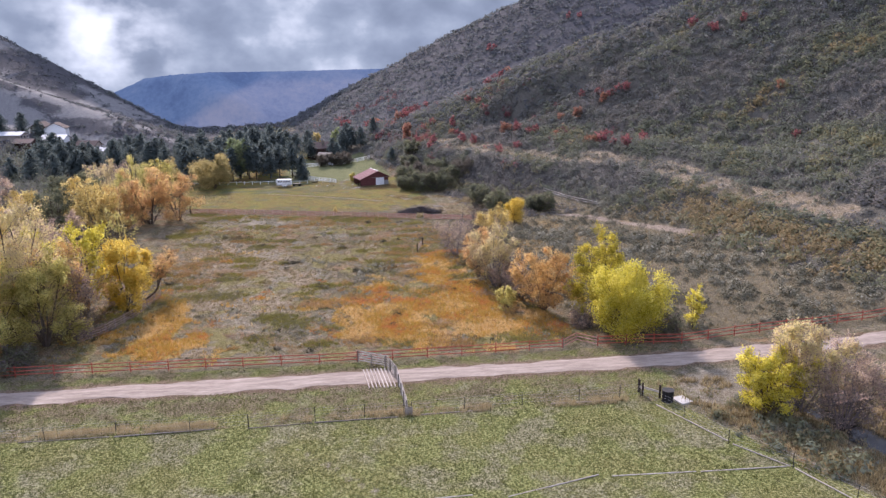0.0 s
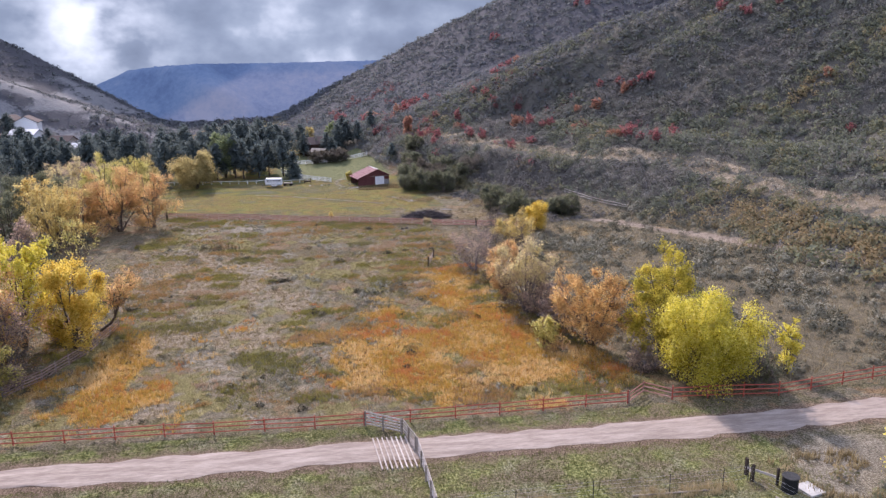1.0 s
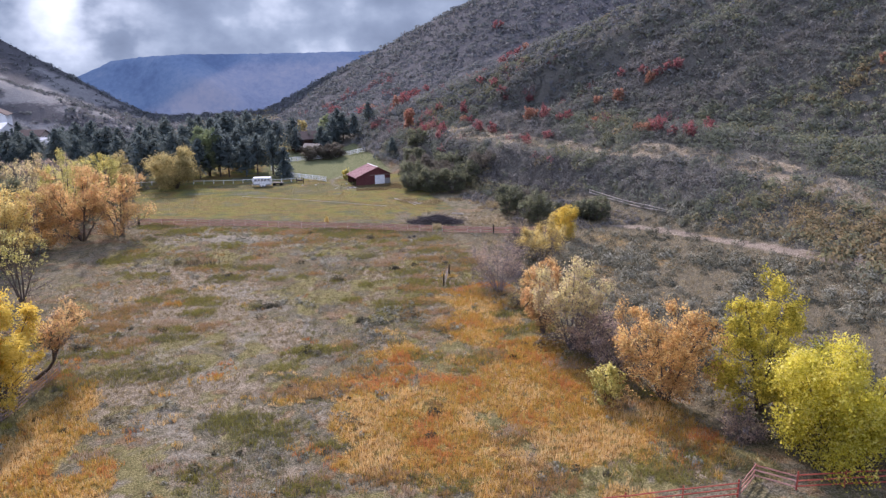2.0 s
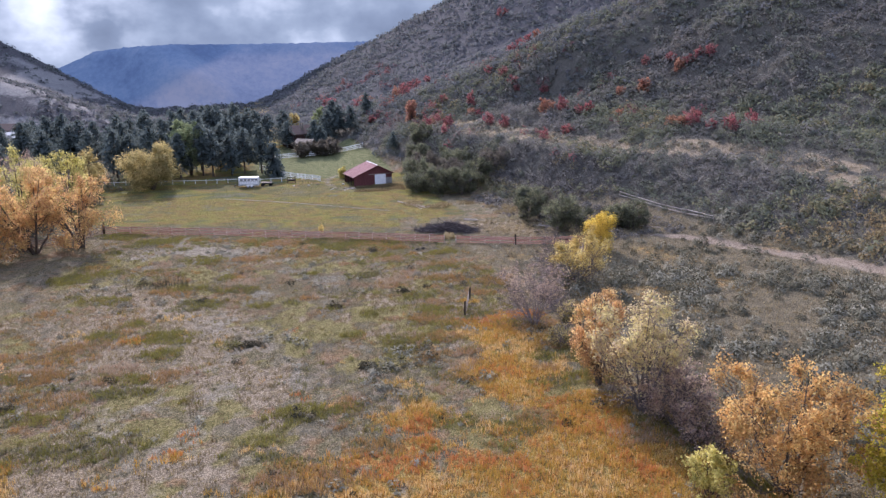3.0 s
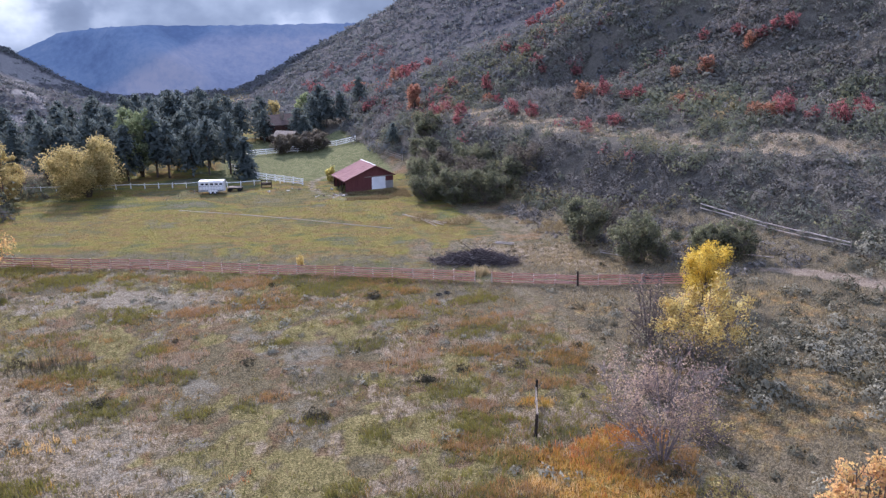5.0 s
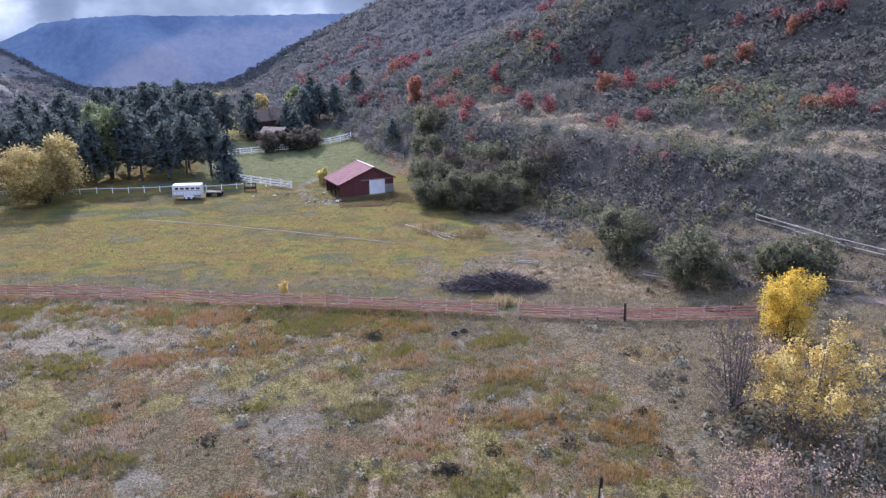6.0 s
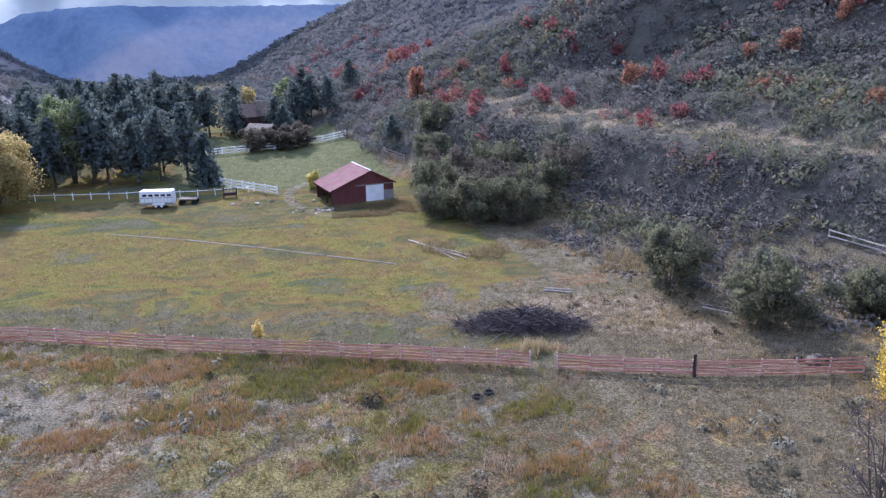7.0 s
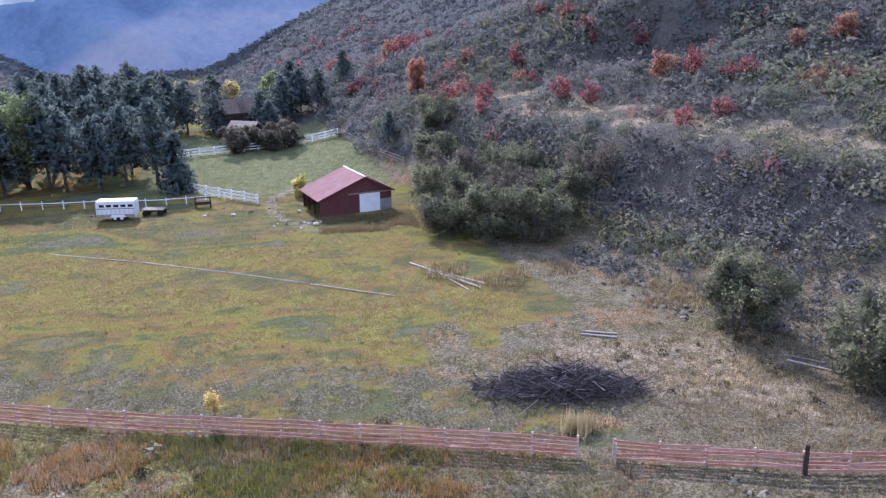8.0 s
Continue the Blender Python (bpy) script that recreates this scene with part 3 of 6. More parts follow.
mp.inputs["Scale"].default_value = (0.45, 1.0, 1.0)
t_.links.new(place(t_), mp.inputs["Vector"])
patchy = ramp(t_, grain(t_, 0.14, 5.0, 0.62, mp.outputs["Vector"], 0.4), (0.34, (0.15, 0.142, 0.105)), (0.41, (0.085, 0.105, 0.043)), (0.47, (0.22, 0.195, 0.042)), (0.52, (0.22, 0.135, 0.052)), (0.57, (0.085, 0.10, 0.045)), (0.63, (0.20, 0.155, 0.055)), (0.70, (0.135, 0.132, 0.10)))
past_ = mix(t_, 0.82, past_, patchy)
gilt_ = cover((0.085, 0.075, 0.026), (0.18, 0.155, 0.044), (0.31, 0.265, 0.09))
gilt_ = mix(t_, ramp(t_, grain(t_, 0.35, 4.0, 0.65), (0.48, (0, 0, 0)), (0.56, (0.9, 0.9, 0.9))), gilt_, cover((0.085, 0.062, 0.03), (0.175, 0.125, 0.052), (0.29, 0.215, 0.10)))
gilt_ = mix(t_, ramp(t_, grain(t_, 0.22, 4.0, 0.65), (0.5, (0, 0, 0)), (0.58, (0.8, 0.8, 0.8))), gilt_, past_)
ashen_ = cover((0.05, 0.046, 0.03), (0.115, 0.105, 0.066), (0.24, 0.215, 0.145))
ashen_ = mix(t_, ramp(t_, grain(t_, 0.3, 4.0, 0.65), (0.48, (0, 0, 0)), (0.56, (0.85, 0.85, 0.85))), ashen_, past_)
edge_ = cover((0.07, 0.05, 0.034), (0.15, 0.105, 0.072), (0.29, 0.22, 0.155))
lawn_ = cover((0.06, 0.072, 0.033), (0.14, 0.15, 0.065), (0.27, 0.265, 0.14))
col = soil
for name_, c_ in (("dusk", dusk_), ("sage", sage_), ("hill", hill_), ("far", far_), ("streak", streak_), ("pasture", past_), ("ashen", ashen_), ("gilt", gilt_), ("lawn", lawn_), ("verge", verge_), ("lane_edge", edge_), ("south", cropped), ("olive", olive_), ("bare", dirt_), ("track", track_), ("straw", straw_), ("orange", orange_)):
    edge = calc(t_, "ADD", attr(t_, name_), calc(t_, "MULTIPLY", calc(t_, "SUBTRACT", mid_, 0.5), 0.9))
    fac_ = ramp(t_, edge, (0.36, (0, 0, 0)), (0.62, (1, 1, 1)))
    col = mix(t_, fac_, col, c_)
t_.links.new(col, b_.inputs["Base Color"])
b_.inputs["Roughness"].default_value = 0.95
b_.inputs["Specular IOR Level"].default_value = 0.05
bump(t_, b_, f_, 0.8, 0.3)

ground_me = mesh_of("ground", np.stack([GX, GY, GZ], -1).reshape(-1, 3), ground_faces, GROUND, True)
for name_, values in region(GX, GY).items():
    a_ = ground_me.attributes.new(name_, "FLOAT", "POINT")
    a_.data.foreach_set("value", np.asarray(values, np.float32).ravel())
tagged(new("ground", ground_me), "dry autumn meadow valley floor rising into scrubby hillsides", "ground", kind="structure")

# the gravel lane that crosses the valley
ROAD = plain_mat("pale_gravel_lane", (0.24, 0.19, 0.155), (0.49, 0.415, 0.35), 0.7, 0.95, bump_s=0.5, bump_d=0.03, stretch=(0.35, 2.0, 1))
rx = np.linspace(-140, 150, 291)
rc = 80.2 + 0.0006 * np.clip(rx - 20, 0, None) ** 2 * 1.6
across = np.linspace(-1, 1, 9)
RX = np.repeat(rx[:, None], 9, 1)
RY = rc[:, None] + across[None, :] * (1.75 + 1.7 * (fbm(RX, across[None, :] * 3 + 5 + RX * 0, 2.5, 3) - 0.5))
RZ = height(RX, RY) + 0.07 - 0.05 * (np.abs(across[None, :]) > 0.95) - 0.03 * (np.abs(np.abs(across[None, :]) - 0.5) < 0.2)
ri = np.arange(RX.size).reshape(RX.shape)
road_faces = np.stack([ri[:-1, :-1], ri[1:, :-1], ri[1:, 1:], ri[:-1, 1:]], -1).reshape(-1, 4)
tagged(new("road", mesh_of("road", np.stack([RX, RY, RZ], -1).reshape(-1, 3), road_faces, ROAD, True)), "pale gravel farm lane with worn wheel tracks", "road", kind="structure")

# the mesa that closes the valley, far off; haze is painted into its blue
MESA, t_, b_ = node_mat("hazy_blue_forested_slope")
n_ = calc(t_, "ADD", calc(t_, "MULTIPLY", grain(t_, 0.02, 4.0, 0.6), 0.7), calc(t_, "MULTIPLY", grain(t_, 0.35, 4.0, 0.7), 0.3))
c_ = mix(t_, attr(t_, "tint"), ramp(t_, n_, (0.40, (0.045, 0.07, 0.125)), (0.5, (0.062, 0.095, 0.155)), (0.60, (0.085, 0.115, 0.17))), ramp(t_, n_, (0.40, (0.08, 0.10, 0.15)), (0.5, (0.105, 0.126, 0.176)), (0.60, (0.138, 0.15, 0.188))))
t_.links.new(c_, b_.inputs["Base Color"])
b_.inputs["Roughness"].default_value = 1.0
# the slope also glows in its own colour, to lift it like haze
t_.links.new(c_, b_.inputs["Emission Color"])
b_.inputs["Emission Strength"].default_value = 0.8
mx, my = np.linspace(-330, 160, 246), np.linspace(496, 640, 73)
MX, MY = np.meshgrid(mx, my)
top = np.interp(MX, [-330, -200, -170, -158, -139, -120, -98, -45, 27, 160], [-5, 8, 20, 25, 32.8, 34.8, 36.2, 36.8, 38.0, 40])
spur = 22 * np.exp(-((MX + 95 + (MY - 520) * 0.9) / 26) ** 2)
MZ = top * np.clip((MY - 506 + spur + 10 * (fbm(MX, MY, 40, 50) - 0.5)) / 42, 0, 1) ** 0.85
MZ *= ramp_up(MY, 497, 506)
MZ += ramp_up(MZ, 26, 34) * (fbm(MX, MY, 2.5, 60, 2) - 0.5) * 2.0 - 1.0
mi = np.arange(MX.size).reshape(MX.shape)
mesa_faces = np.stack([mi[:-1, :-1], mi[:-1, 1:], mi[1:, 1:], mi[1:, :-1]], -1).reshape(-1, 4)
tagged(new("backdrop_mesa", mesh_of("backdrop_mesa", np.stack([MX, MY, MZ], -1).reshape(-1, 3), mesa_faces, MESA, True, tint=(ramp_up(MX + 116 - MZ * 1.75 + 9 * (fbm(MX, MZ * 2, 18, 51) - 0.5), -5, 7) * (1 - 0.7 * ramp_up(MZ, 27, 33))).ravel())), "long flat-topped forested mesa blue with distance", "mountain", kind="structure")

# the cloudy sky low over the mesa
CLOUD, t_, b_ = node_mat("grey_broken_cloud")
t_.nodes.remove(b_)
mp = t_.nodes.new("ShaderNodeMapping")
mp.inputs["Scale"].default_value = (0.8, 0.8, 1.15)
t_.links.new(place(t_), mp.inputs["Vector"])
big = grain(t_, 0.022, 5.0, 0.48, mp.outputs["Vector"])
c_ = ramp(t_, big, (0.34, (0.17, 0.21, 0.26)), (0.47, (0.22, 0.268, 0.322)), (0.58, (0.295, 0.35, 0.40)), (0.70, (0.50, 0.555, 0.585)))
gap = nd(t_, "VectorMath")
gap.operation = "DISTANCE"
gap.inputs[1].default_value = (-182, 624, 70)
t_.links.new(place(t_), gap.inputs[0])
lit = calc(t_, "MULTIPLY", ramp(t_, calc(t_, "DIVIDE", gap.outputs["Value"], 66.0), (0.0, (1, 1, 1)), (1.0, (0, 0, 0))), ramp(t_, big, (0.44, (0, 0, 0)), (0.66, (1, 1, 1))))
c_ = mix(t_, lit, c_, (0.84, 0.89, 0.89))
em = nd(t_, "Emission", Strength=1.0)
t_.links.new(c_, em.inputs["Color"])
t_.links.new(em.outputs[0], t_.nodes["Material Output"].inputs["Surface"])
az = np.radians(np.linspace(-52, 45, 60))
sz = np.linspace(-20, 150, 12)
SA, SZ = np.meshgrid(az, sz)
si = np.arange(SA.size).reshape(SA.shape)
sky_faces = np.stack([si[:-1, :-1], si[:-1, 1:], si[1:, 1:], si[1:, :-1]], -1).reshape(-1, 4)
tagged(new("backdrop_clouds", mesh_of("backdrop_clouds", np.stack([650 * np.sin(SA), 650 * np.cos(SA), SZ], -1).reshape(-1, 3), sky_faces, CLOUD, True)), "grey broken clouds with a bright gap", "sky", kind="structure")

# the dark creek in its bed
wy = np.linspace(36, 68, 33)
wc_ = 51 - 0.25 * (wy - 60)
WX = wc_[:, None] + np.array([-2.2, 0, 2.2])[None, :]
WY = np.repeat(wy[:, None], 3, 1)
WZ = np.full_like(WX, -1.45)
wi = np.arange(WX.size).reshape(WX.shape)
tagged(new("water", mesh_of("water", np.stack([WX, WY, WZ], -1).reshape(-1, 3), np.stack([wi[:-1, :-1], wi[:-1, 1:], wi[1:, 1:], wi[1:, :-1]], -1).reshape(-1, 4), WATER, True)), "dark narrow creek in a brushy bed", "creek", kind="structure")

# ---- trees and scrub ----
def crown_tree(name, at, tall, wide, leaves, label, seed, count=3600, leaf=0.24, lobes=26, stems=3, bark=BARK, low=0.16, lean=(0, 0), twigs=0, full=0.8, category="tree", group=""):
    """A spreading tree: stems fan out from the foot, fork twice, and carry sprays of single leaves. More twigs: a barer crown."""
    gen = np.random.default_rng(seed)
    x, y = at
    root = thing(name, (x, y, H(x, y) - 0.1), label, category, group)
    single = stems == 1
    n_stem = 5 if single else stems + 3
    fork = np.array([lean[0] * tall * 0.55, lean[1] * tall * 0.55, tall * (0.22 if single else 0.0)])
    span = (wide + tall) / 2
    thick = 0.017 * tall / math.sqrt(n_stem) * 1.7
    wood, fine, ends = [], [], []
    if single:
        wood.append([((0, 0, -0.2), thick * 1.9), (fork * 0.55 + np.array([0.05, 0.02, 0]) * tall, thick * 1.6), (fork, thick * 1.3)])
    for k in range(n_stem):
        a = 6.283 * (k + gen.uniform(-0.35, 0.35)) / n_stem
        q = (0.25 + 0.6 * gen.random()) if k else 0.12
        end = np.array([math.cos(a) * wide / 2 * q + lean[0] * tall, math.sin(a) * wide / 2 * q + lean[1] * tall, tall * (1 - 0.38 * q * q) * gen.uniform(0.74, 0.96)])
        foot = fork + np.array([math.cos(a), math.sin(a), 0]) * (0.0 if single else 0.16) - np.array([0, 0, 0.0 if single else 0.2])
        knee = foot + (end - foot) * np.array([0.38, 0.38, 0.5]) + gen.normal(0, 0.03 * tall, 3)
        us = np.linspace(0, 1, 6)[:, None]
        line = foot * (1 - us) ** 2 + 2 * knee * us * (1 - us) + end * us ** 2
        wood.append([(p, thick * (1 - 0.75 * i / 5)) for i, p in enumerate(line)])
        for m in range(9):
            u = max(low, 0.06) + (0.98 - max(low, 0.06)) * (m + gen.random()) / 9
            b0 = foot * (1 - u) ** 2 + 2 * knee * u * (1 - u) + end * u ** 2
            out = np.array([math.cos(a), math.sin(a), 0]) * gen.uniform(0.2, 1.0) + gen.normal(0, 0.55, 3)
            out[2] = 0.15 + 0.5 * u + 0.3 * gen.random()
            out /= np.linalg.norm(out)
            far = span * gen.uniform(0.17, 0.33) * (1.4 - 0.85 * u)
            b1 = b0 + out * far * 0.55
            b2 = b0 + out * far + np.array([0, 0, 0.06 * far])
            r = thick * 0.42 * (1.1 - 0.7 * u)
            fine.append([(b0, r), (b1, r * 0.65), (b2, r * 0.25)])
            for h in range(5):
                w = 0.3 + 0.7 * (h + gen.random()) / 5
                c0 = b0 + (b2 - b0) * w
                d = out + gen.normal(0, 0.8, 3) + np.array([0, 0, 0.1])
                d /= np.linalg.norm(d)
                ends.append((c0, d * far * gen.uniform(0.3, 0.6)))
    c0s, ds = np.array([e[0] for e in ends]), np.array([e[1] for e in ends])
    if twigs:
        pick = gen.random(len(ends)) < 0.35 + 0.13 * twigs
        fine += [[(c, 0.024), (c + d * 0.5, 0.017), (c + d * 1.15, 0.006)] for c, d in zip(c0s[pick], ds[pick])]
        extra = gen.normal(0, 1, (len(ends), 3)) * np.linalg.norm(ds, axis=1)[:, None] * 0.4
        fine += [[(c + d * 0.4, 0.016), (c + d * 0.5 + e, 0.006)] for c, d, e in zip(c0s[pick], ds[pick], extra[pick])]
    n = int(count * (4.0 if twigs > 4 else 3.3))
    weight = gen.gamma(1.2 + full, 1.0, len(ends))
    which = gen.choice(len(ends), max(n, 1), p=weight / weight.sum())
    p = c0s[which] + ds[which] * gen.uniform(0.1, 1.15, max(n, 1))[:, None] + gen.normal(0, 0.14 + 0.02 * span * full, (max(n, 1), 3))
    kx = wide / 2 / np.percentile(np.hypot(p[:, 0] - lean[0] * tall * 0.8, p[:, 1] - lean[1] * tall * 0.8), 94)
    kz = tall / np.percentile(p[:, 2], 97.5)
    fit = np.array([kx, kx, kz])
    v, f = tubes(wood, 5)
    v2, f2 = tubes(fine, 3)
    part("trunk", mesh_of("trunk", np.concatenate([v, v2]) * fit, np.concatenate([f, f2 + len(v)]), bark, True), None, root)
    if n:
        p = p * fit
        hubs = p[gen.choice(len(p), min(len(p), lobes + 8), replace=False)]
        near = np.empty(len(p), int)
        for i in range(0, len(p), 8000):
            q = p[i:i + 8000]
            near[i:i + 8000] = np.argmin(((q[:, None, :] - hubs[None, :, :]) ** 2).sum(2), 1)
        off = p - hubs[near]
        size = np.linalg.norm(off, axis=1)
        p = hubs[near] + off * (0.96 if full > 1.5 else 0.82 if twigs < 5 else 0.88)
        core = np.array([lean[0] * tall * 0.8, lean[1] * tall * 0.8, tall * 0.45])
        soft = 0.75 * off / (size[:, None] + 1e-6) + 0.5 * (p - core) / span + np.array([0, 0, 0.35]) + gen.normal(0, 0.3, p.shape)
        keep = (size < np.percentile(size, 93)) & (p[:, 2] > 0.2)
        if twigs > 4:
            keep &= gen.random(len(p)) < 0.1 + 0.9 * ramp_up(p[:, 2] / tall, 0.35, 0.66)
        p, soft = p[keep], soft[keep]
        v, f = leaf_quads(p, leaf * 0.68, gen, 0.0, 1.3, True)
        part("crown", mesh_of("crown", v, f, leaves, normals=np.repeat(soft, 3, axis=0)), None, root)
    return root


def conifer_parts(tall, wide, seed, bare=0.12, leaves=None):
    """Trunk and needle-crown meshes of a spruce."""
    gen = np.random.default_rng(seed)
    v, f = tubes([[((0, 0, -0.3), 0.02 * tall), ((0, 0, tall * 0.5), 0.012 * tall), ((0, 0, tall * 0.97), 0.01)]], 6)
    trunk = mesh_of("trunk", v, f, BARK, True)
    pts = []
    z = tall * bare
    while z < tall * 0.985:
        k = 1 - (z - tall * bare) / (tall * (1 - bare))
        reach = wide / 2 * min(1.0, 1.2 * k ** 0.55) * gen.uniform(0.6, 1.12) + 0.25
        for j in range(int(5 + 5 * k)):
            ang, long = gen.uniform(0, 6.283), reach * gen.uniform(0.65, 1.12)
            for q in np.linspace(0.18, 1, max(3, int(long / 0.3))):
                r = long * q
                pts.append((math.cos(ang) * r, math.sin(ang) * r, z - 0.35 * long * q * q + 0.1 * long * q + gen.normal(0, 0.05)))
        z += 0.045 * tall * (0.5 + 0.5 * k)
    pts = np.array(pts) + gen.normal(0, 0.09, (len(pts), 3))
    pts = np.concatenate([pts, pts + gen.normal(0, 0.16, pts.shape)])
    v, f = leaf_quads(pts, 0.4, gen, 0.3, 1.6, True)
    soft = np.stack([pts[:, 0] / wide, pts[:, 1] / wide, np.full(len(pts), 0.55)], -1) + gen.normal(0, 0.1, pts.shape)
    return trunk, mesh_of("crown", v, f, leaves or LEAF_DARK, normals=np.repeat(soft, 3, axis=0))


# along the ditch, east of the field
for i, (x, y, tall, wide, mat, lab) in enumerate(((31.5, 94.5, 2.6, 4.5, LEAF_PINK, "grey twiggy bush beside the ditch"), (25.5, 108.5, 3.0, 4.5, LEAF_PINK, "grey twiggy bush under the trees"), (26.6, 112.0, 2.2, 3.6, LEAF_OLIVE, "olive bush under the trees"), (21.0, 130.0, 2.2, 3.0, LEAF_OLIVE, "olive bush beside the ditch"), (25.0, 140.0, 2.0, 3.4, LEAF_OLIVE, "low olive bush beside the ditch"), (24.0, 145.5, 2.2, 3.6, LEAF_PINK, "grey twiggy bush beside the ditch"), (32.5, 157.5, 2.6, 4.0, LEAF_PINK, "grey twiggy bush near the fence"), (41.5, 91.0, 2.6, 4.0, LEAF_PINK, "grey twiggy bush behind the red fence"), (41.2, 87.4, 4.2, 4.4, LEAF_GREEN, "dark green bush under the yellow cottonwood"), (-37.0, 99.5, 2.5, 5.0, LEAF_PINK, "grey bush behind the curved fence"), (-41.0, 88.5, 3.0, 6.0, LEAF_GREEN, "dark green bush by the red fence"), (-36.5, 114.0, 3.0, 4.0, LEAF_PINK, "grey bush behind the curved fence"), (25.2, 112.6, 5.0, 6.5, LEAF_PINK, "grey twiggy thicket under the pale tree"), (26.8, 116.5, 4.4, 5.0, LEAF_PINK, "grey twiggy thicket under the pale tree"))):
    crown_tree("bush", (x, y), tall, wide, mat, lab, 230 + i, int(60 * tall * wide), 0.19, 14, 6, BARK_PALE, low=0.0, twigs=4, category="bush")
crown_tree("tree", (36.5, 89.4), 9.0, 9.6, LEAF_YELLOW, "dense bright yellow cottonwood spreading over the red fence", 11, 17000, 0.21, 60, 7, low=0.1, full=2.2)
crown_tree("tree", (46.2, 90.4), 5.6, 2.8, LEAF_YELLOW, "slender small yellow tree on the sage flat", 12, 700, 0.24, 8, 2)
crown_tree("tree", (35.2, 98.0), 12.0, 9.6, LEAF_CITRUS, "tall yellow-green tree behind the yellow cottonwood", 13, 8500, 0.21, 36, 3, low=0.04)
crown_tree("tree", (28.2, 102.4), 9.3, 11.0, LEAF_ORANGE, "spreading orange tree by the ditch with dark limbs", 14, 7200, 0.2, 44, 5, low=0.02, twigs=3, full=0.7)
crown_tree("tree", (22.6, 102.2), 3.6, 3.6, LEAF_LIME, "low lime-yellow bush beside the orange tree", 15, 900, 0.22, 9, 3, low=0.05, category="bush")
crown_tree("tree", (23.2, 114.9), 9.6, 8.6, LEAF_PALE, "half-bare pale yellow and grey tree by the ditch", 16, 6200, 0.19, 40, 6, BARK_PALE, low=0.0, twigs=6, full=0.8)
crown_tree("tree", (21.4, 120.6), 8.8, 5.0, LEAF_PEACH, "narrow peach-orange tree beside the pale tree", 17, 4600, 0.19, 24, 4, low=0.02, twigs=3)
crown_tree("tree", (19.8, 136.4), 7.2, 9.2, LEAF_PINK, "twiggy grey-pink thicket tree with few leaves on it", 18, 2500, 0.13, 34, 7, BARK_PALE, low=0.04, twigs=9)
crown_tree("tree", (29.6, 150.0), 6.4, 7.6, LEAF_GOLD, "golden yellow tree with bare grey twigs", 19, 4600, 0.18, 28, 6, BARK_PALE, low=0.0, twigs=6)
crown_tree("tree", (27.0, 154.0), 6.4, 5.0, LEAF_PINK, "bare grey thicket tree with fine twigs by the ditch", 20, 90, 0.15, 22, 6, BARK_PALE, low=0.04, twigs=9)
crown_tree("tree", (38.0, 164.2), 5.8, 5.0, LEAF_AMBER, "small golden yellow tree at the fence end", 21, 4600, 0.17, 18, 3, low=0.04, twigs=2, full=1.6)
crown_tree("tree", (46.2, 66.0), 9.6, 8.0, LEAF_PALE, "pale yellow tree with grey twigs by the creek", 22, 7500, 0.2, 44, 6, BARK_PALE, low=0.0, twigs=5)
crown_tree("tree", (42.4, 65.6), 6.4, 7.4, LEAF_YELLOW, "low yellow tree leaning over the creek bank", 23, 6500, 0.2, 32, 5, low=0.0, twigs=3)
crown_tree("tree", (50.0, 64.0), 9.0, 9.5, LEAF_PINK, "grey-pink half-bare tree by the creek", 24, 4200, 0.19, 38, 7, BARK_PALE, low=0.0, twigs=7)
crown_tree("sapling", (-4.0, 181.9), 2.2, 1.3, LEAF_GOLD, "small golden sapling behind the rail fence", 25, 220, 0.15, 6, 1, category="sapling")

# along the western side of the field
crown_tree("tree", (-34.0, 110.5), 10.6, 8.8, LEAF_AMBER, "golden yellow tree beside the curved wooden fence", 31, 9000, 0.22, 36, 3, low=0.0, full=1.0)
crown_tree("tree", (-33.4, 116.4), 7.8, 6.0, LEAF_PEACH, "pale peach tree leaning over the dry field", 32, 1500, 0.18, 18, 1, low=0.25, lean=(0.5, 0.0), twigs=6)
crown_tree("tree", (-40.4, 96.5), 12.0, 10.5, LEAF_LIME, "large yellow-green cottonwood with dark limbs", 33, 12000, 0.22, 50, 4, low=0.0, twigs=2)
crown_tree("tree", (-45.0, 99.0), 17.5, 15.5, LEAF_PALE, "tall pale yellow cottonwood with grey limbs", 34, 11000, 0.22, 54, 4, low=0.02, twigs=3)
crown_tree("tree", (-40.4, 112.0), 12.5, 10.0, LEAF_YELLOW, "tall yellow cottonwood in the western row", 35, 5200, 0.26, 34, 3, low=0.08, twigs=2)
crown_tree("tree", (-38.5, 103.0), 9.0, 8.0, LEAF_PINK, "grey half-bare tree between yellow ones", 36, 1500, 0.2, 26, 5, BARK_PALE, low=0.05, twigs=7)
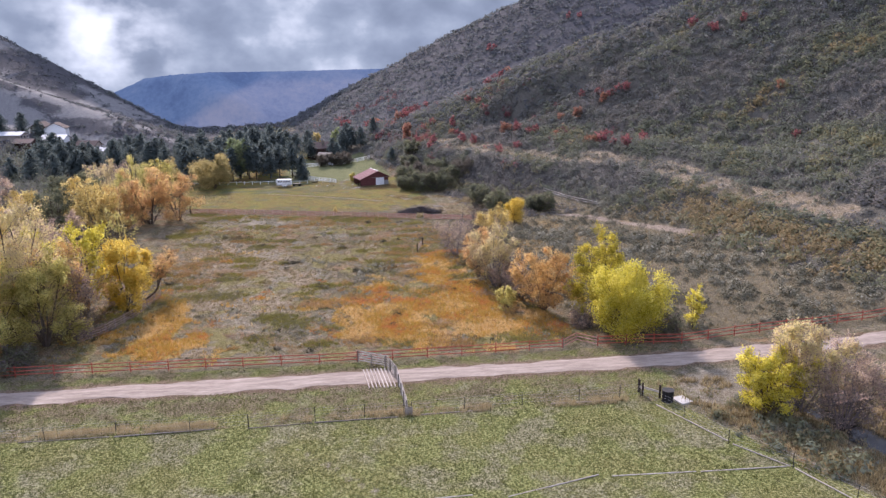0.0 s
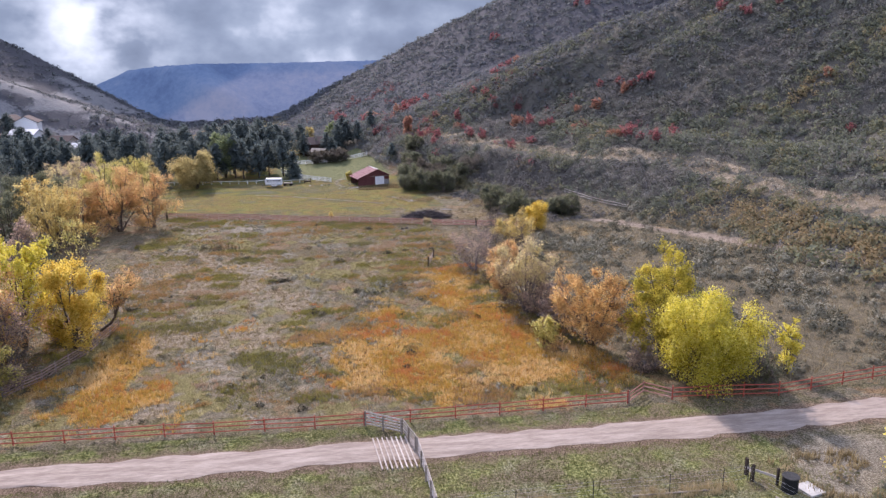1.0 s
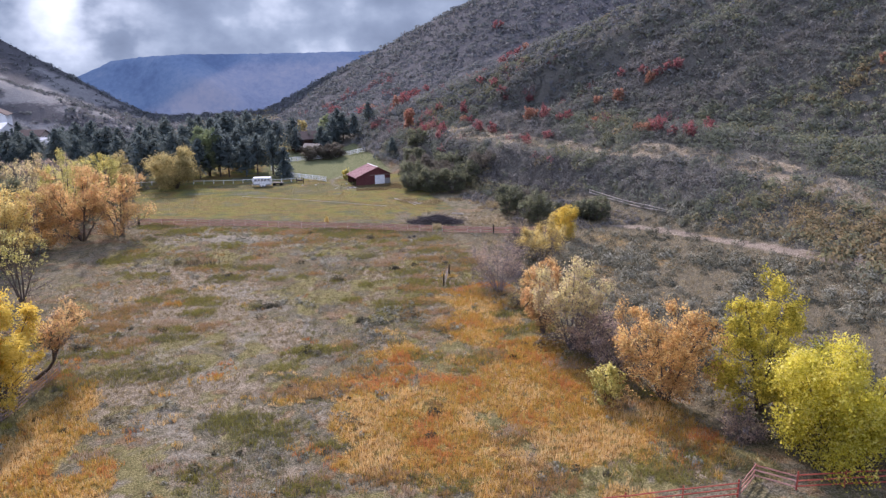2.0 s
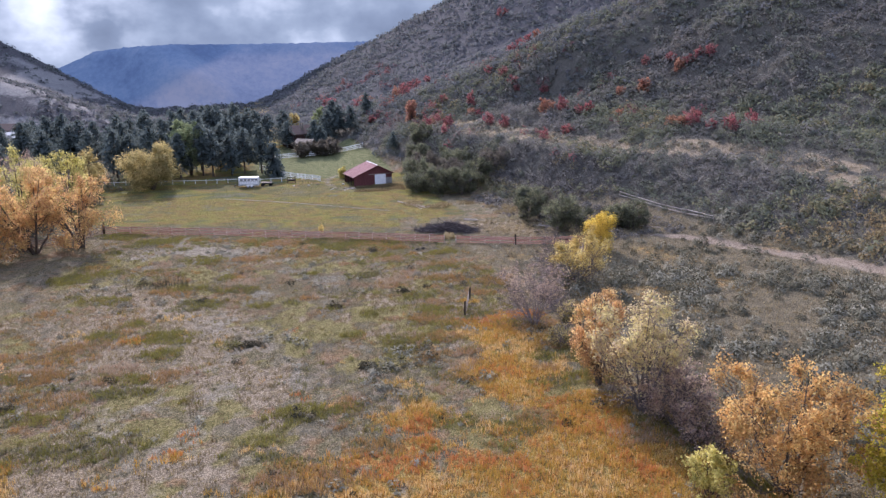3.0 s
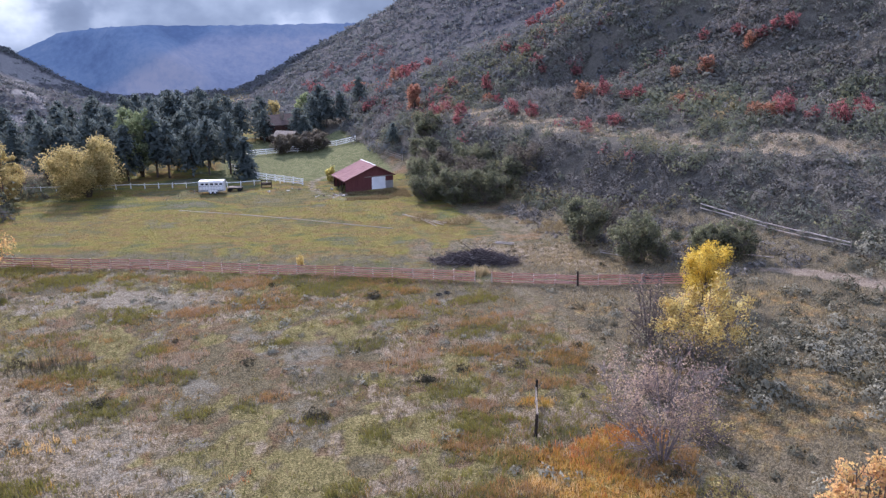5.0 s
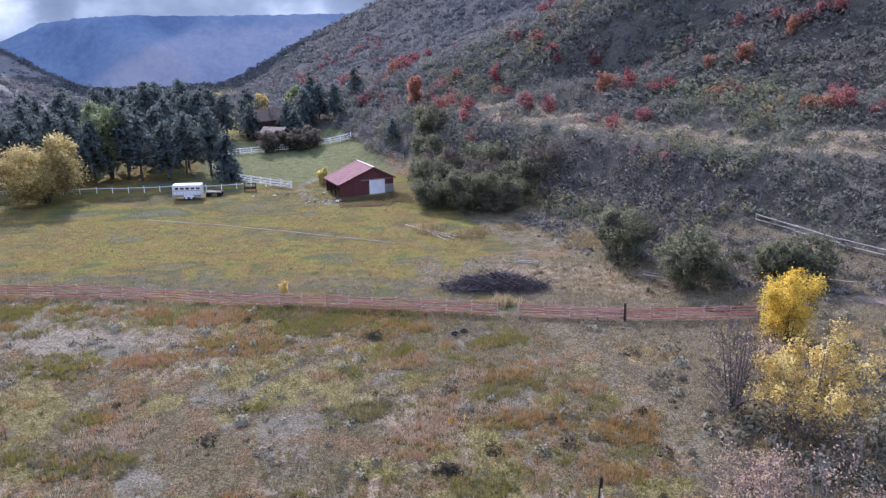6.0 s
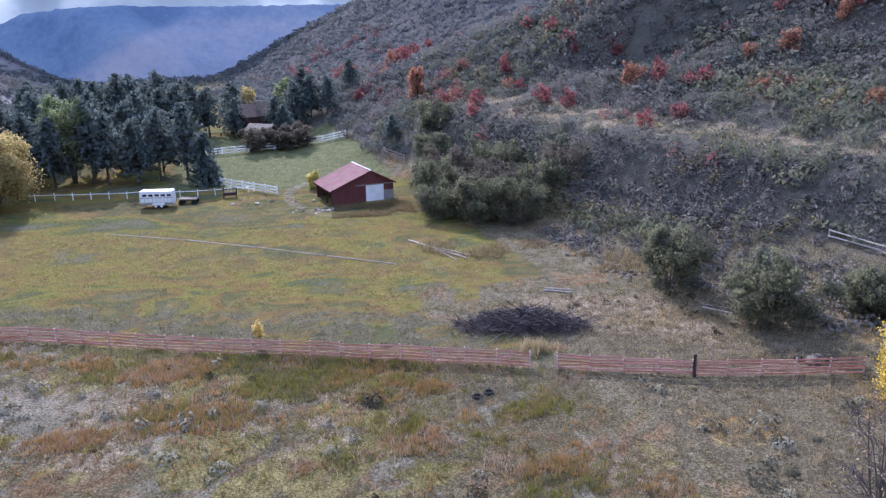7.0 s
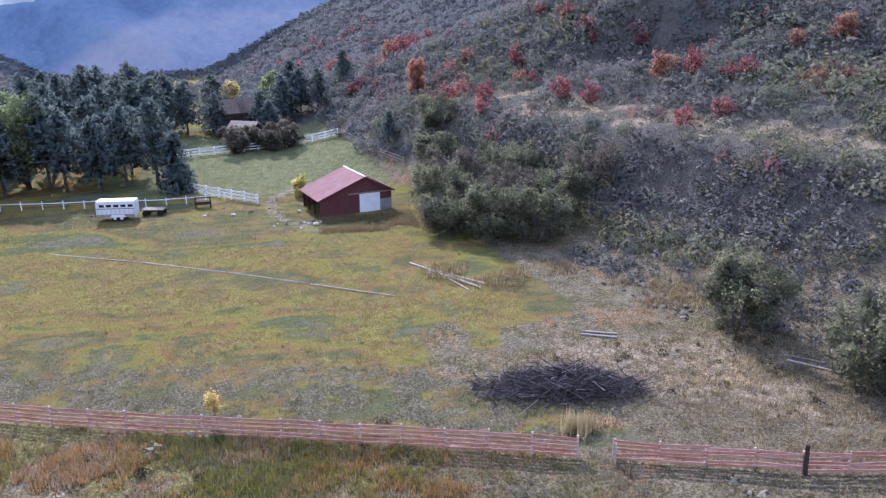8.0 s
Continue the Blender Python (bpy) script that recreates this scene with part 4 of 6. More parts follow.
for i, (x, y, tall, wide, mat, tw, lab) in enumerate((
        (-45.5, 91.0, 12.5, 11, LEAF_LIME, 0, "green and yellow leafy tree by the lane"), (-50, 88.5, 13, 11, LEAF_GREEN, 0, "green leafy tree shading the lane"), (-41, 104, 12, 11, LEAF_PEACH, 4, "peach half-bare tree in the western row"), (-54, 92, 17, 13, LEAF_LIME, 1, "large yellow-green cottonwood by the lane"), (-62, 99, 19, 15, LEAF_PALE, 3, "pale yellow cottonwood with grey limbs"),
        (-52, 109, 16, 11, LEAF_GOLD, 2, "golden cottonwood in the western row"), (-50, 120, 11, 9, LEAF_YELLOW, 2, "yellow cottonwood in the western row"), (-62, 126, 12, 11, LEAF_PALE, 4, "pale half-bare cottonwood in the grove"),
        (-50, 130, 8, 8, LEAF_PINK, 7, "grey-pink bare tree in the western row"), (-63, 163, 11, 9, LEAF_GREEN, 0, "dark green leafy tree in the western row"), (-56, 150, 8, 9, LEAF_PINK, 6, "grey-pink bare thicket tree in the grove"),
        (-54, 163, 12, 11, LEAF_GOLD, 2, "golden cottonwood in the western grove"), (-70, 166, 11, 12, LEAF_GOLD, 2, "golden cottonwood in the western grove"), (-53, 173, 9, 8, LEAF_ORANGE, 3, "orange cottonwood with bare twigs"),
        (-66, 204, 12, 12, LEAF_PALE, 4, "pale half-bare cottonwood beyond the grove"), (-53, 212, 11, 10, LEAF_LIME, 1, "yellow-green tree beyond the grove"), (-80, 178, 12, 13, LEAF_PINK, 4, "grey-pink bare cottonwood in the grove"), (-76, 108, 14, 13, LEAF_LIME, 1, "yellow-green cottonwood by the lane"), (-84, 150, 11, 13, LEAF_PALE, 3, "pale half-bare cottonwood in the grove"))):
    crown_tree("tree", (x, y), tall, wide, mat, lab, 260 + i, int(46 * tall * wide * (0.6 if tw > 3 else 1)), 0.24, 40, 4, BARK_PALE if tw > 2 else BARK, low=0.03, twigs=tw)
crown_tree("tree", (-57.0, 118.0), 13.5, 12.0, LEAF_LIME, "yellow-green cottonwood in the western row", 37, 5200, 0.27, 34, 3, low=0.08)
crown_tree("tree", (-44.3, 143.0), 9.5, 8.4, LEAF_LIME, "nearly bare dark tree with yellow leaf tufts", 38, 620, 0.24, 22, 2, low=0.12, twigs=5, full=0.4)
crown_tree("tree", (-56.0, 134.0), 10.0, 10.0, LEAF_PINK, "grey-pink half-bare tree in the western row", 39, 2000, 0.22, 30, 4, BARK_PALE, low=0.06, twigs=6)
crown_tree("tree", (-60.0, 172.0), 12.5, 13.0, LEAF_GOLD, "golden orange cottonwood in the western grove", 40, 5200, 0.28, 36, 3, low=0.06)
crown_tree("tree", (-47.5, 178.5), 13.0, 16.0, LEAF_PEACH, "broad peach-orange cottonwood in the western grove", 41, 6400, 0.28, 42, 4, low=0.04, twigs=2)
crown_tree("tree", (-41.6, 181.5), 10.8, 12.0, LEAF_PEACH, "peach-orange tree beside the plank fence", 42, 3400, 0.26, 24, 3, low=0.05, twigs=2)
crown_tree("tree", (-55.0, 195.0), 13.0, 12.0, LEAF_LIME, "yellow-green cottonwood in the western grove", 43, 4600, 0.28, 32, 3, low=0.06)
crown_tree("tree", (-70.0, 150.0), 9.0, 12.0, LEAF_PINK, "grey-pink bare thicket tree in the grove", 44, 1700, 0.24, 30, 5, BARK_PALE, low=0.05, twigs=5)
crown_tree("tree", (-68.0, 190.0), 11.0, 13.0, LEAF_GREEN, "dark green leafy tree in the western grove", 45, 4200, 0.32, 30, 3, low=0.05)
crown_tree("tree", (-75.0, 128.0), 11.0, 13.0, LEAF_GREEN, "dull green leafy tree in the western row", 46, 4200, 0.32, 30, 3, low=0.05)
crown_tree("tree", (-42.0, 234.0), 9.4, 13.6, LEAF_OLIVE, "round olive-yellow willow at the pasture edge", 47, 8600, 0.32, 40, 5, low=0.0, full=1.6)
crown_tree("tree", (-54.0, 228.0), 9.4, 9.0, LEAF_OLIVE, "round olive willow beside the grove", 48, 3600, 0.28, 26, 3, low=0.03)
crown_tree("tree", (-62.0, 222.0), 9.0, 9.0, LEAF_PALE, "pale half-bare tree beyond the grove", 49, 1800, 0.26, 26, 4, BARK_PALE, low=0.05, twigs=4)
crown_tree("tree", (-72.0, 238.0), 8.0, 14.0, LEAF_PINK, "grey-pink thicket beyond the grove", 50, 2200, 0.28, 28, 5, BARK_PALE, low=0.03, twigs=4)

# dark spruces round the homestead
SPRUCE = [conifer_parts(h, w, 70 + i, b) for i, (h, w, b) in enumerate(((9.0, 5.4, 0.04), (13.0, 7.6, 0.27), (14.2, 8.2, 0.3), (12.0, 8.6, 0.24)))]


def spruce(kind, x, y, scale=1.0, spin=0.0):
    m = pose(x, y, H(x, y) - 0.1, 0, 0, spin) @ Matrix.Scale(scale, 4)
    root = thing("spruce", m, "dark green spruce in the homestead row", "tree", "spruces of the homestead")
    for nm, me in zip(("trunk", "crown"), SPRUCE[kind]):
        part(nm, me, None, root)


spruce(0, -15.9, 246.0, 0.95)
for i in range(10):
    spruce((1, 2, 3)[i % 3], -19.5 - 3.7 * i + rng.uniform(-0.8, 0.8), 248.5 + rng.uniform(-1.5, 2.5), rng.uniform(0.82, 1.0), rng.uniform(0, 360))
for i in range(92):
    x = -22 - 88 * rng.random() ** 1.2
    y = 256 + 50 * rng.random() + 0.12 * (x + 24)
    if -24 < x < 4 and y > 262:
        continue
    spruce(int(rng.integers(1, 4)), x, y, rng.uniform(0.7, 1.0), rng.uniform(0, 360))
for x, y, s in ((-2.5, 290, 0.85), (1.0, 293, 0.8), (4.5, 291, 0.7), (-16, 294, 0.9), (-20, 286, 0.85), (-24, 290, 0.9), (-1.0, 297, 0.9), (14.6, 256, 0.42), (10, 300, 0.6), (-28, 280, 0.9), (-32, 300, 0.95), (-14.6, 283.5, 0.7), (-6.4, 285.0, 0.72), (-4.6, 281.0, 0.6)):
    spruce(3, x, y, s, x * 50)
for i, (x, y, tall, wide, mat, lab) in enumerate(((-36.5, 251, 13.0, 9, LEAF_FRESH, "light green broadleaf tree among the spruces"), (-13, 300, 9, 6, LEAF_OLIVE, "yellow-green tree beside the timber house"), (-5, 299, 9, 6, LEAF_FRESH, "yellow-green tree behind the timber house"),
                                                 (-5.5, 271, 4.2, 6.5, LEAF_GREY, "grey and rust hedge bush by the paddock"), (-3.2, 271.2, 4.4, 6.5, LEAF_GREY, "grey hedge bush by the paddock"), (-1.0, 272.5, 4.0, 6.0, LEAF_GREY, "rust-coloured hedge bush by the paddock"), (-9.8, 269, 4.2, 5.5, LEAF_GREY, "grey hedge bush by the paddock"), (-7.5, 272, 3.6, 5.0, LEAF_GREY, "olive hedge bush by the paddock"),
                                                 (21.5, 272, 6.5, 4.2, LEAF_RUST, "orange tree at the foot of the hill"), (0.8, 240.5, 2.6, 2.2, LEAF_LIME, "yellow-green bush beside the barn"))):
    crown_tree("tree", (x, y), tall, wide, mat, lab, 130 + i, int(170 * wide * tall ** 0.5), 0.3, 18, 3, low=0.04, category="tree" if tall > 5 else "bush")

# green scrub oaks at the foot of the hill, beside the barn and the bank
for i, (x, y, tall, wide) in enumerate(((17.5, 226, 6.2, 8), (16.6, 218.5, 4.6, 6.5), (20.5, 216, 5.4, 8), (24.5, 221, 6.2, 8), (25.0, 213.0, 5.6, 8), (29.5, 219, 5.4, 8), (33.2, 188.3, 5.6, 7.0), (20.5, 233, 5.6, 7.5), (27, 229, 5.5, 8), (37.0, 178.4, 5.6, 7.6), (48.0, 176.5, 4.4, 6.0), (38.5, 194.0, 3.4, 5), (19.5, 242, 5, 7), (46, 178, 4.0, 6), (21, 250, 5, 7), (34.5, 222, 4.6, 7.5))):
    crown_tree("scrub_oak", (x, y), tall, wide, LEAF_GREEN if i % 4 != 3 else LEAF_GREY, "dull green scrub oak at the hill foot" if i % 4 != 3 else "grey half-bare scrub oak at the hill foot", 160 + i, int((110 if i % 4 != 3 else 60) * wide * tall), 0.23, 30, 6, BARK_PALE, low=-0.05, twigs=2 if i % 4 != 3 else 5, category="shrub", group="scrub oaks of the hill foot", full=0.9)


def scatter(n, x0, x1, y0, y1, keep, seed):
    gen = np.random.default_rng(seed)
    x, y = gen.uniform(x0, x1, n), gen.uniform(y0, y1, n)
    ok = gen.random(n) < keep(x, y)
    return x[ok], y[ok], gen


def bushes(name, xs, ys, gen, wide, tall, per, leaf, mat, tint, label, category, flat=0.0):
    """Many low bushes in one mesh: leaves laid over uneven domes, each turned a little off the dome."""
    n = len(xs)
    zs = height(xs, ys)
    big = np.clip(gen.gamma(5.0, 0.2, n), 0.4, 2.0)
    w, h = wide * big, tall * big * gen.uniform(0.75, 1.2, n)
    d = gen.normal(size=(n, per, 3))
    d /= np.linalg.norm(d, axis=2)[:, :, None]
    d[:, :, 2] = np.abs(d[:, :, 2])
    ph = gen.uniform(0, 6.28, (n, 1, 4))
    lump = 1 + 0.22 * np.sin(d[:, :, 0] * 5 + ph[:, :, 0]) * np.sin(d[:, :, 1] * 5 + ph[:, :, 1]) + 0.14 * np.sin(d[:, :, 2] * 9 + ph[:, :, 2] + d[:, :, 0] * 6)
    r = gen.uniform(0.7, 1.05, (n, per)) * lump
    p = np.stack([xs[:, None] + d[:, :, 0] * r * w[:, None] / 2, ys[:, None] + d[:, :, 1] * r * w[:, None] / 2, zs[:, None] + h[:, None] * d[:, :, 2] * r], -1).reshape(-1, 3)
    nrm = d.reshape(-1, 3) + gen.normal(0, 0.36, (n * per, 3))
    a = np.cross(nrm, gen.normal(size=(n * per, 3)))
    a /= np.linalg.norm(a, axis=1)[:, None] + 1e-9
    b = np.cross(nrm, a)
    b /= np.linalg.norm(b, axis=1)[:, None] + 1e-9
    s = (leaf * np.repeat(big ** 0.6, per) * gen.uniform(0.6, 1.3, n * per))[:, None]
    v = np.stack([p - a * s * 0.6 - b * s * 0.45, p - a * s * 0.6 + b * s * 0.45, p + a * s * 0.8], 1).reshape(-1, 3)
    tn = np.repeat(np.repeat(tint, per), 3)
    soft = np.repeat(d.reshape(-1, 3) * 0.8 + np.array([0, 0, 0.45]) + gen.normal(0, 0.12, (n * per, 3)), 3, axis=0)
    return tagged(new(name, mesh_of(name, v, np.arange(len(v)).reshape(-1, 3), mat, tint=tn, normals=soft)), label, category, kind="stuff")


def tufts(name, xs, ys, gen, tall, spread, blades, mat, tint, label, category, width=0.05):
    """Many tufts of grass in one mesh: each a few bent blades."""
    n = len(xs)
    zs = height(xs, ys)
    a = gen.uniform(0, 6.283, (n, blades))
    h = tall * gen.uniform(0.5, 1.25, (n, blades)) * gen.uniform(0.7, 1.2, n)[:, None]
    lean = spread * gen.uniform(0.15, 1.0, (n, blades))
    bx, by = xs[:, None] + gen.normal(0, spread * 0.45, (n, blades)), ys[:, None] + gen.normal(0, spread * 0.45, (n, blades))
    sx, sy = -np.sin(a) * width, np.cos(a) * width
    tip = np.stack([bx + np.cos(a) * lean, by + np.sin(a) * lean, zs[:, None] + h], -1)
    l = np.stack([bx - sx, by - sy, zs[:, None] - 0.06 + 0 * h], -1)
    r = np.stack([bx + sx, by + sy, zs[:, None] - 0.06 + 0 * h], -1)
    v = np.stack([l, r, tip], 2).reshape(-1, 3)
    f = np.arange(len(v)).reshape(-1, 3)
    tn = np.repeat(np.repeat(tint, blades), 3)
    return tagged(new(name, mesh_of(name, v, f, mat, tint=tn)), label, category, kind="stuff")


# scrub on the hillsides
def scrub_keep(x, y):
    t, v = hill_t(x, y)
    return np.maximum(ramp_up(t, 1, 9), ramp_up(t, -9, -3) * ramp_up(v, 198, 206) * ramp_up(x, 20, 24) * 0.8) * (0.6 + 0.4 * ramp_up(fbm(x, y, 12, 70), 0.36, 0.52)) * (1 - 0.9 * ramp_up(pale_band(t, v), 0.15, 0.6)) * (1 - 0.8 * mound(x, y))


def mound(x, y):
    """The stony grey bank at the toe of the hill."""
    t, v = hill_t(x, y)
    return ramp_up(t, -3, 1) * ramp_up(17 - t, 0, 5) * ramp_up(v, 196, 204) * ramp_up(228 - v, 0, 8)


def scrub_tint(x, y, gen):
    t, v = hill_t(x, y)
    rust = ramp_up(28 - t, 0, 12) * ramp_up(195 - v, 0, 25) * 0.42
    return np.clip((fbm(x, y, 16, 80) - 0.5) * 1.3 + 0.36 + rust + gen.normal(0, 0.12, len(x)), 0, 1)


xs, ys, gen = scatter(30000, 5, 190, 95, 330, scrub_keep, 200)
# farther along the hill, more bushes take the haze-coloured leaves
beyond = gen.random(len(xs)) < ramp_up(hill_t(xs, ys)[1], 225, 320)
bushes("far_oak_scrub", xs[beyond], ys[beyond], gen, 2.1, 1.0, 28, 0.42, SCRUB_HAZED, 0.1 + 0.65 * gen.random(beyond.sum()), "oak scrub on the hillside spur, grey-violet with painted haze", "scrub")
xs, ys = xs[~beyond], ys[~beyond]
low = (hill_t(xs, ys)[0] < 44) & (ys > 140) & (xs < 92) & (gen.random(len(xs)) < 0.8)
bushes("low_oak_scrub", xs[low], ys[low], gen, 2.1, 1.4, 84, 0.22, SCRUB, scrub_tint(xs[low], ys[low], gen), "olive and rust oak scrub low on the hillside", "scrub")
xs, ys = xs[~low], ys[~low]
bushes("oak_scrub", xs, ys, gen, 2.1, 1.25, 46, 0.32, SCRUB, scrub_tint(xs, ys, gen), "olive and brown oak scrub covering the hillside", "scrub")
xs, ys, gen = scatter(13000, 12, 190, 100, 330, lambda x, y: ramp_up(hill_t(x, y)[0], 3, 14) * (1 - ramp_up(fbm(x, y, 14, 70), 0.3, 0.62) * 0.7) * (1 - 0.85 * ramp_up(pale_band(*hill_t(x, y)), 0.15, 0.6)), 201)
bushes("grey_scrub", xs, ys, gen, 1.3, 0.95, 30, 0.22, SCRUB_GREY, gen.random(len(xs)), "grey leafless scrub on the hillside", "scrub")
xs, ys, gen = scatter(3600, 20, 100, 130, 290, lambda x, y: ramp_up(pale_band(*hill_t(x, y)), 0.2, 0.7) * (0.15 + 0.85 * ramp_up(fbm(x, y, 5, 73), 0.4, 0.6)), 207)
bushes("bench_sage", xs, ys, gen, 1.3, 0.7, 44, 0.2, SAGE, 0.35 + 0.65 * gen.random(len(xs)), "grey sagebrush on the pale grassy bench", "sagebrush")
xs, ys, gen = scatter(9000, 20, 110, 125, 290, lambda x, y: 0.8 * ramp_up(pale_band(*hill_t(x, y)), 0.3, 0.8), 208)
tufts("bench_grass", xs, ys, gen, 0.45, 0.4, 7, GRASS_STRAW, 0.5 + 0.5 * gen.random(len(xs)), "pale straw grass on the hillside bench", "grass", 0.05)
xs, ys, gen = scatter(5200, 15, 60, 170, 240, lambda x, y: mound(x, y) * 0.8, 209)
bushes("bare_bank_scrub", xs, ys, gen, 1.6, 1.1, 60, 0.17, SCRUB_GREY, 0.35 * gen.random(len(xs)), "grey leafless scrub on the stony bank", "scrub")
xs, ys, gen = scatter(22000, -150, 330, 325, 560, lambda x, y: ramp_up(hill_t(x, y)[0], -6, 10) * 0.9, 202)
bushes("far_oak_scrub", xs, ys, gen, 3.8, 0.7, 12, 0.8, SCRUB_HAZED, 0.2 + 0.5 * gen.random(len(xs)), "oak scrub on the farther spur, dulled with painted haze", "scrub")
xs, ys, gen = scatter(5000, 190, 420, 60, 330, lambda x, y: ramp_up(hill_t(x, y)[0], 2, 10), 203)
bushes("far_oak_scrub", xs, ys, gen, 3.4, 1.8, 18, 0.7, SCRUB, scrub_tint(xs, ys, gen), "olive oak scrub high on the hillside", "scrub")
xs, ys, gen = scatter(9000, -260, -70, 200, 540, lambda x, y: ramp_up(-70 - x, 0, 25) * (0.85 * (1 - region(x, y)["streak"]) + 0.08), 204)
bushes("western_scrub", xs, ys, gen, 2.6, 0.7, 12, 0.6, SCRUB_HAZED, 0.2 + 0.5 * gen.random(len(xs)), "sparse scrub on the western slope, greyed with painted haze", "scrub")
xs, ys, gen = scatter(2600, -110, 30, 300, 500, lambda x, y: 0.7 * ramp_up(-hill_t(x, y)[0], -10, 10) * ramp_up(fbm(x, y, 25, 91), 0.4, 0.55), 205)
bushes("valley_thicket", xs, ys, gen, 3.6, 1.2, 26, 0.7, SCRUB_HAZED, gen.random(len(xs)) * 0.7, "thickets on the far valley floor, dulled with painted haze", "scrub")
# brush of the western lowland
xs, ys, gen = scatter(1500, -130, -45, 120, 300, lambda x, y: ramp_up(-48 - x, 0, 8) * (1 - ramp_up(y, 236, 245) * ramp_up(x, -100, -70)), 206)
bushes("lowland_brush", xs, ys, gen, 4.0, 3.0, 110, 0.4, SCRUB, gen.random(len(xs)) * 0.6, "dull brown and green brush in the western lowland", "scrub")

# sagebrush east of the ditch
def sage_keep(x, y):
    t, v = hill_t(x, y)
    e = 33 - 0.16 * (y - 90)
    return ramp_up(x - e, 0, 4) * ramp_up(10 - t, -3, 6) * ramp_up(y, 86, 92) * ramp_up(170 - y + 0.25 * (x - 40), 0, 8) * (0.12 + 0.88 * ramp_up(fbm(x, y, 6, 100), 0.42, 0.56)) * (1 - np.exp(-((x - np.interp(y, TRACK_Y, TRACK_X)) / 2.4) ** 2))


xs, ys, gen = scatter(5600, 22, 100, 86, 192, sage_keep, 210)
bushes("sagebrush", xs, ys, gen, 1.45, 0.85, 120, 0.15, SAGE, gen.random(len(xs)), "grey sagebrush on the flat beside the hill", "sagebrush")
xs, ys, gen = scatter(1500, 26, 56, 170, 210, lambda x, y: 0.75 * ramp_up(-hill_t(x, y)[0], -3, 1) * ramp_up(x + 0.45 * (y - 190), 32, 36) * (0.3 + 0.7 * ramp_up(fbm(x, y, 5, 101), 0.4, 0.55)), 213)
bushes("hem_scrub", xs, ys, gen, 1.3, 0.85, 70, 0.16, SCRUB_GREY, gen.random(len(xs)), "grey low scrub between the oaks and the hill", "scrub")
xs, ys, gen = scatter(260, -36, 26, 88, 180, lambda x, y: ramp_up(fbm(x, y, 9, 110), 0.46, 0.6) + 0.08, 211)
bushes("field_weed", xs, ys, gen, 0.75, 0.34, 60, 0.12, WEED, gen.random(len(xs)), "scattered low brown weeds in the dry field", "weeds")
xs, ys, gen = scatter(130, 0, 12, 120, 132, lambda x, y: ramp_up(fbm(x, y, 4, 111), 0.5, 0.62), 212)
bushes("field_sage", xs, ys, gen, 0.9, 0.5, 44, 0.15, SAGE, gen.random(len(xs)), "grey sagebrush clump in the dry field", "sagebrush")

# grasses
xs, ys, gen = scatter(60000, -42, 32, 86, 176, lambda x, y: region(x, y)["orange"] * (x < 31 - 0.16 * (y - 90)), 220)
tufts("orange_grass", xs, ys, gen, 0.42, 0.3, 9, GRASS_ORANGE, np.clip(fbm(xs, ys, 5, 120) * 2.2 - 0.46 + gen.normal(0, 0.2, len(xs)), 0, 1), "tall orange and rust dry grass", "grass", 0.032)
xs, ys, gen = scatter(42000, -44, 40, 86, 192, lambda x, y: 0.06 + 0.8 * region(x, y)["straw"] * (1 - region(x, y)["pasture"]), 221)
tufts("straw_grass", xs, ys, gen, 0.3, 0.3, 8, GRASS_STRAW, 0.85 * gen.random(len(xs)) ** 1.4, "pale straw-coloured dry grass", "grass", 0.035)
xs, ys, gen = scatter(52000, -45, 40, 42, 86, lambda x, y: np.maximum(region(x, y)["south"], region(x, y)["verge"]) * (np.abs(y - 80.3) > 2.3), 222)
tufts("short_grass", xs, ys, gen, 0.14, 0.22, 5, GRASS_GREEN, np.clip(fbm(xs, ys, 8, 130) * 1.4 - 0.2 + gen.normal(0, 0.15, len(xs)), 0, 1), "short cropped green and tan grass", "grass", 0.03)
xs, ys, gen = scatter(24000, -50, 28, 176, 240, lambda x, y: region(x, y)["pasture"] * 0.8, 223)
warm = np.clip(region(xs, ys)["gilt"] * 1.6, 0, 1)
kind_ = np.where(warm > 0.5, np.where(vnoise(xs * 0.4, ys, 2.5, 141) > 0.6, 0.58, 0.26), np.where(vnoise(xs * 0.5, ys, 4, 142) > 0.55, 0.04, 0.18))
tufts("pasture_grass", xs, ys, gen, 0.16, 0.3, 5, FIELD_GRASS, np.clip(kind_ + gen.normal(0, 0.05, len(xs)), 0, 1), "low yellow-green pasture grass", "grass", 0.028)
xs, ys, gen = scatter(4200, -34, 29, 69.5, 71.0, lambda x, y: ramp_up(fbm(x, y * 0.2, 6, 150) * 0.6 + fbm(x, y, 1.2, 151) * 0.4, 0.44, 0.7) * (np.abs(x + 12.8) > 1.5) * (np.abs(x - 17) > 3), 224)
tufts("golden_grass", xs, ys, gen, 0.5, 0.3, 9, GRASS_STRAW, np.clip(0.8 + gen.normal(0, 0.12, len(xs)), 0, 1), "tall golden grass along the wire fence", "grass", 0.022)
xs, ys, gen = scatter(30000, 24, 90, 86, 190, lambda x, y: (0.8 * region(x, y)["orange"] + 0.3 * region(x, y)["sage"]) * (region(x, y)["track"] < 0.3), 225)
tufts("sage_flat_grass", xs, ys, gen, 0.45, 0.3, 6, GRASS_STRAW, gen.random(len(xs)), "dry straw grass between the sagebrush", "grass", 0.025)
xs, ys, gen = scatter(24000, -42, 32, 86, 180, lambda x, y: 0.3 * region(x, y)["olive"], 226)
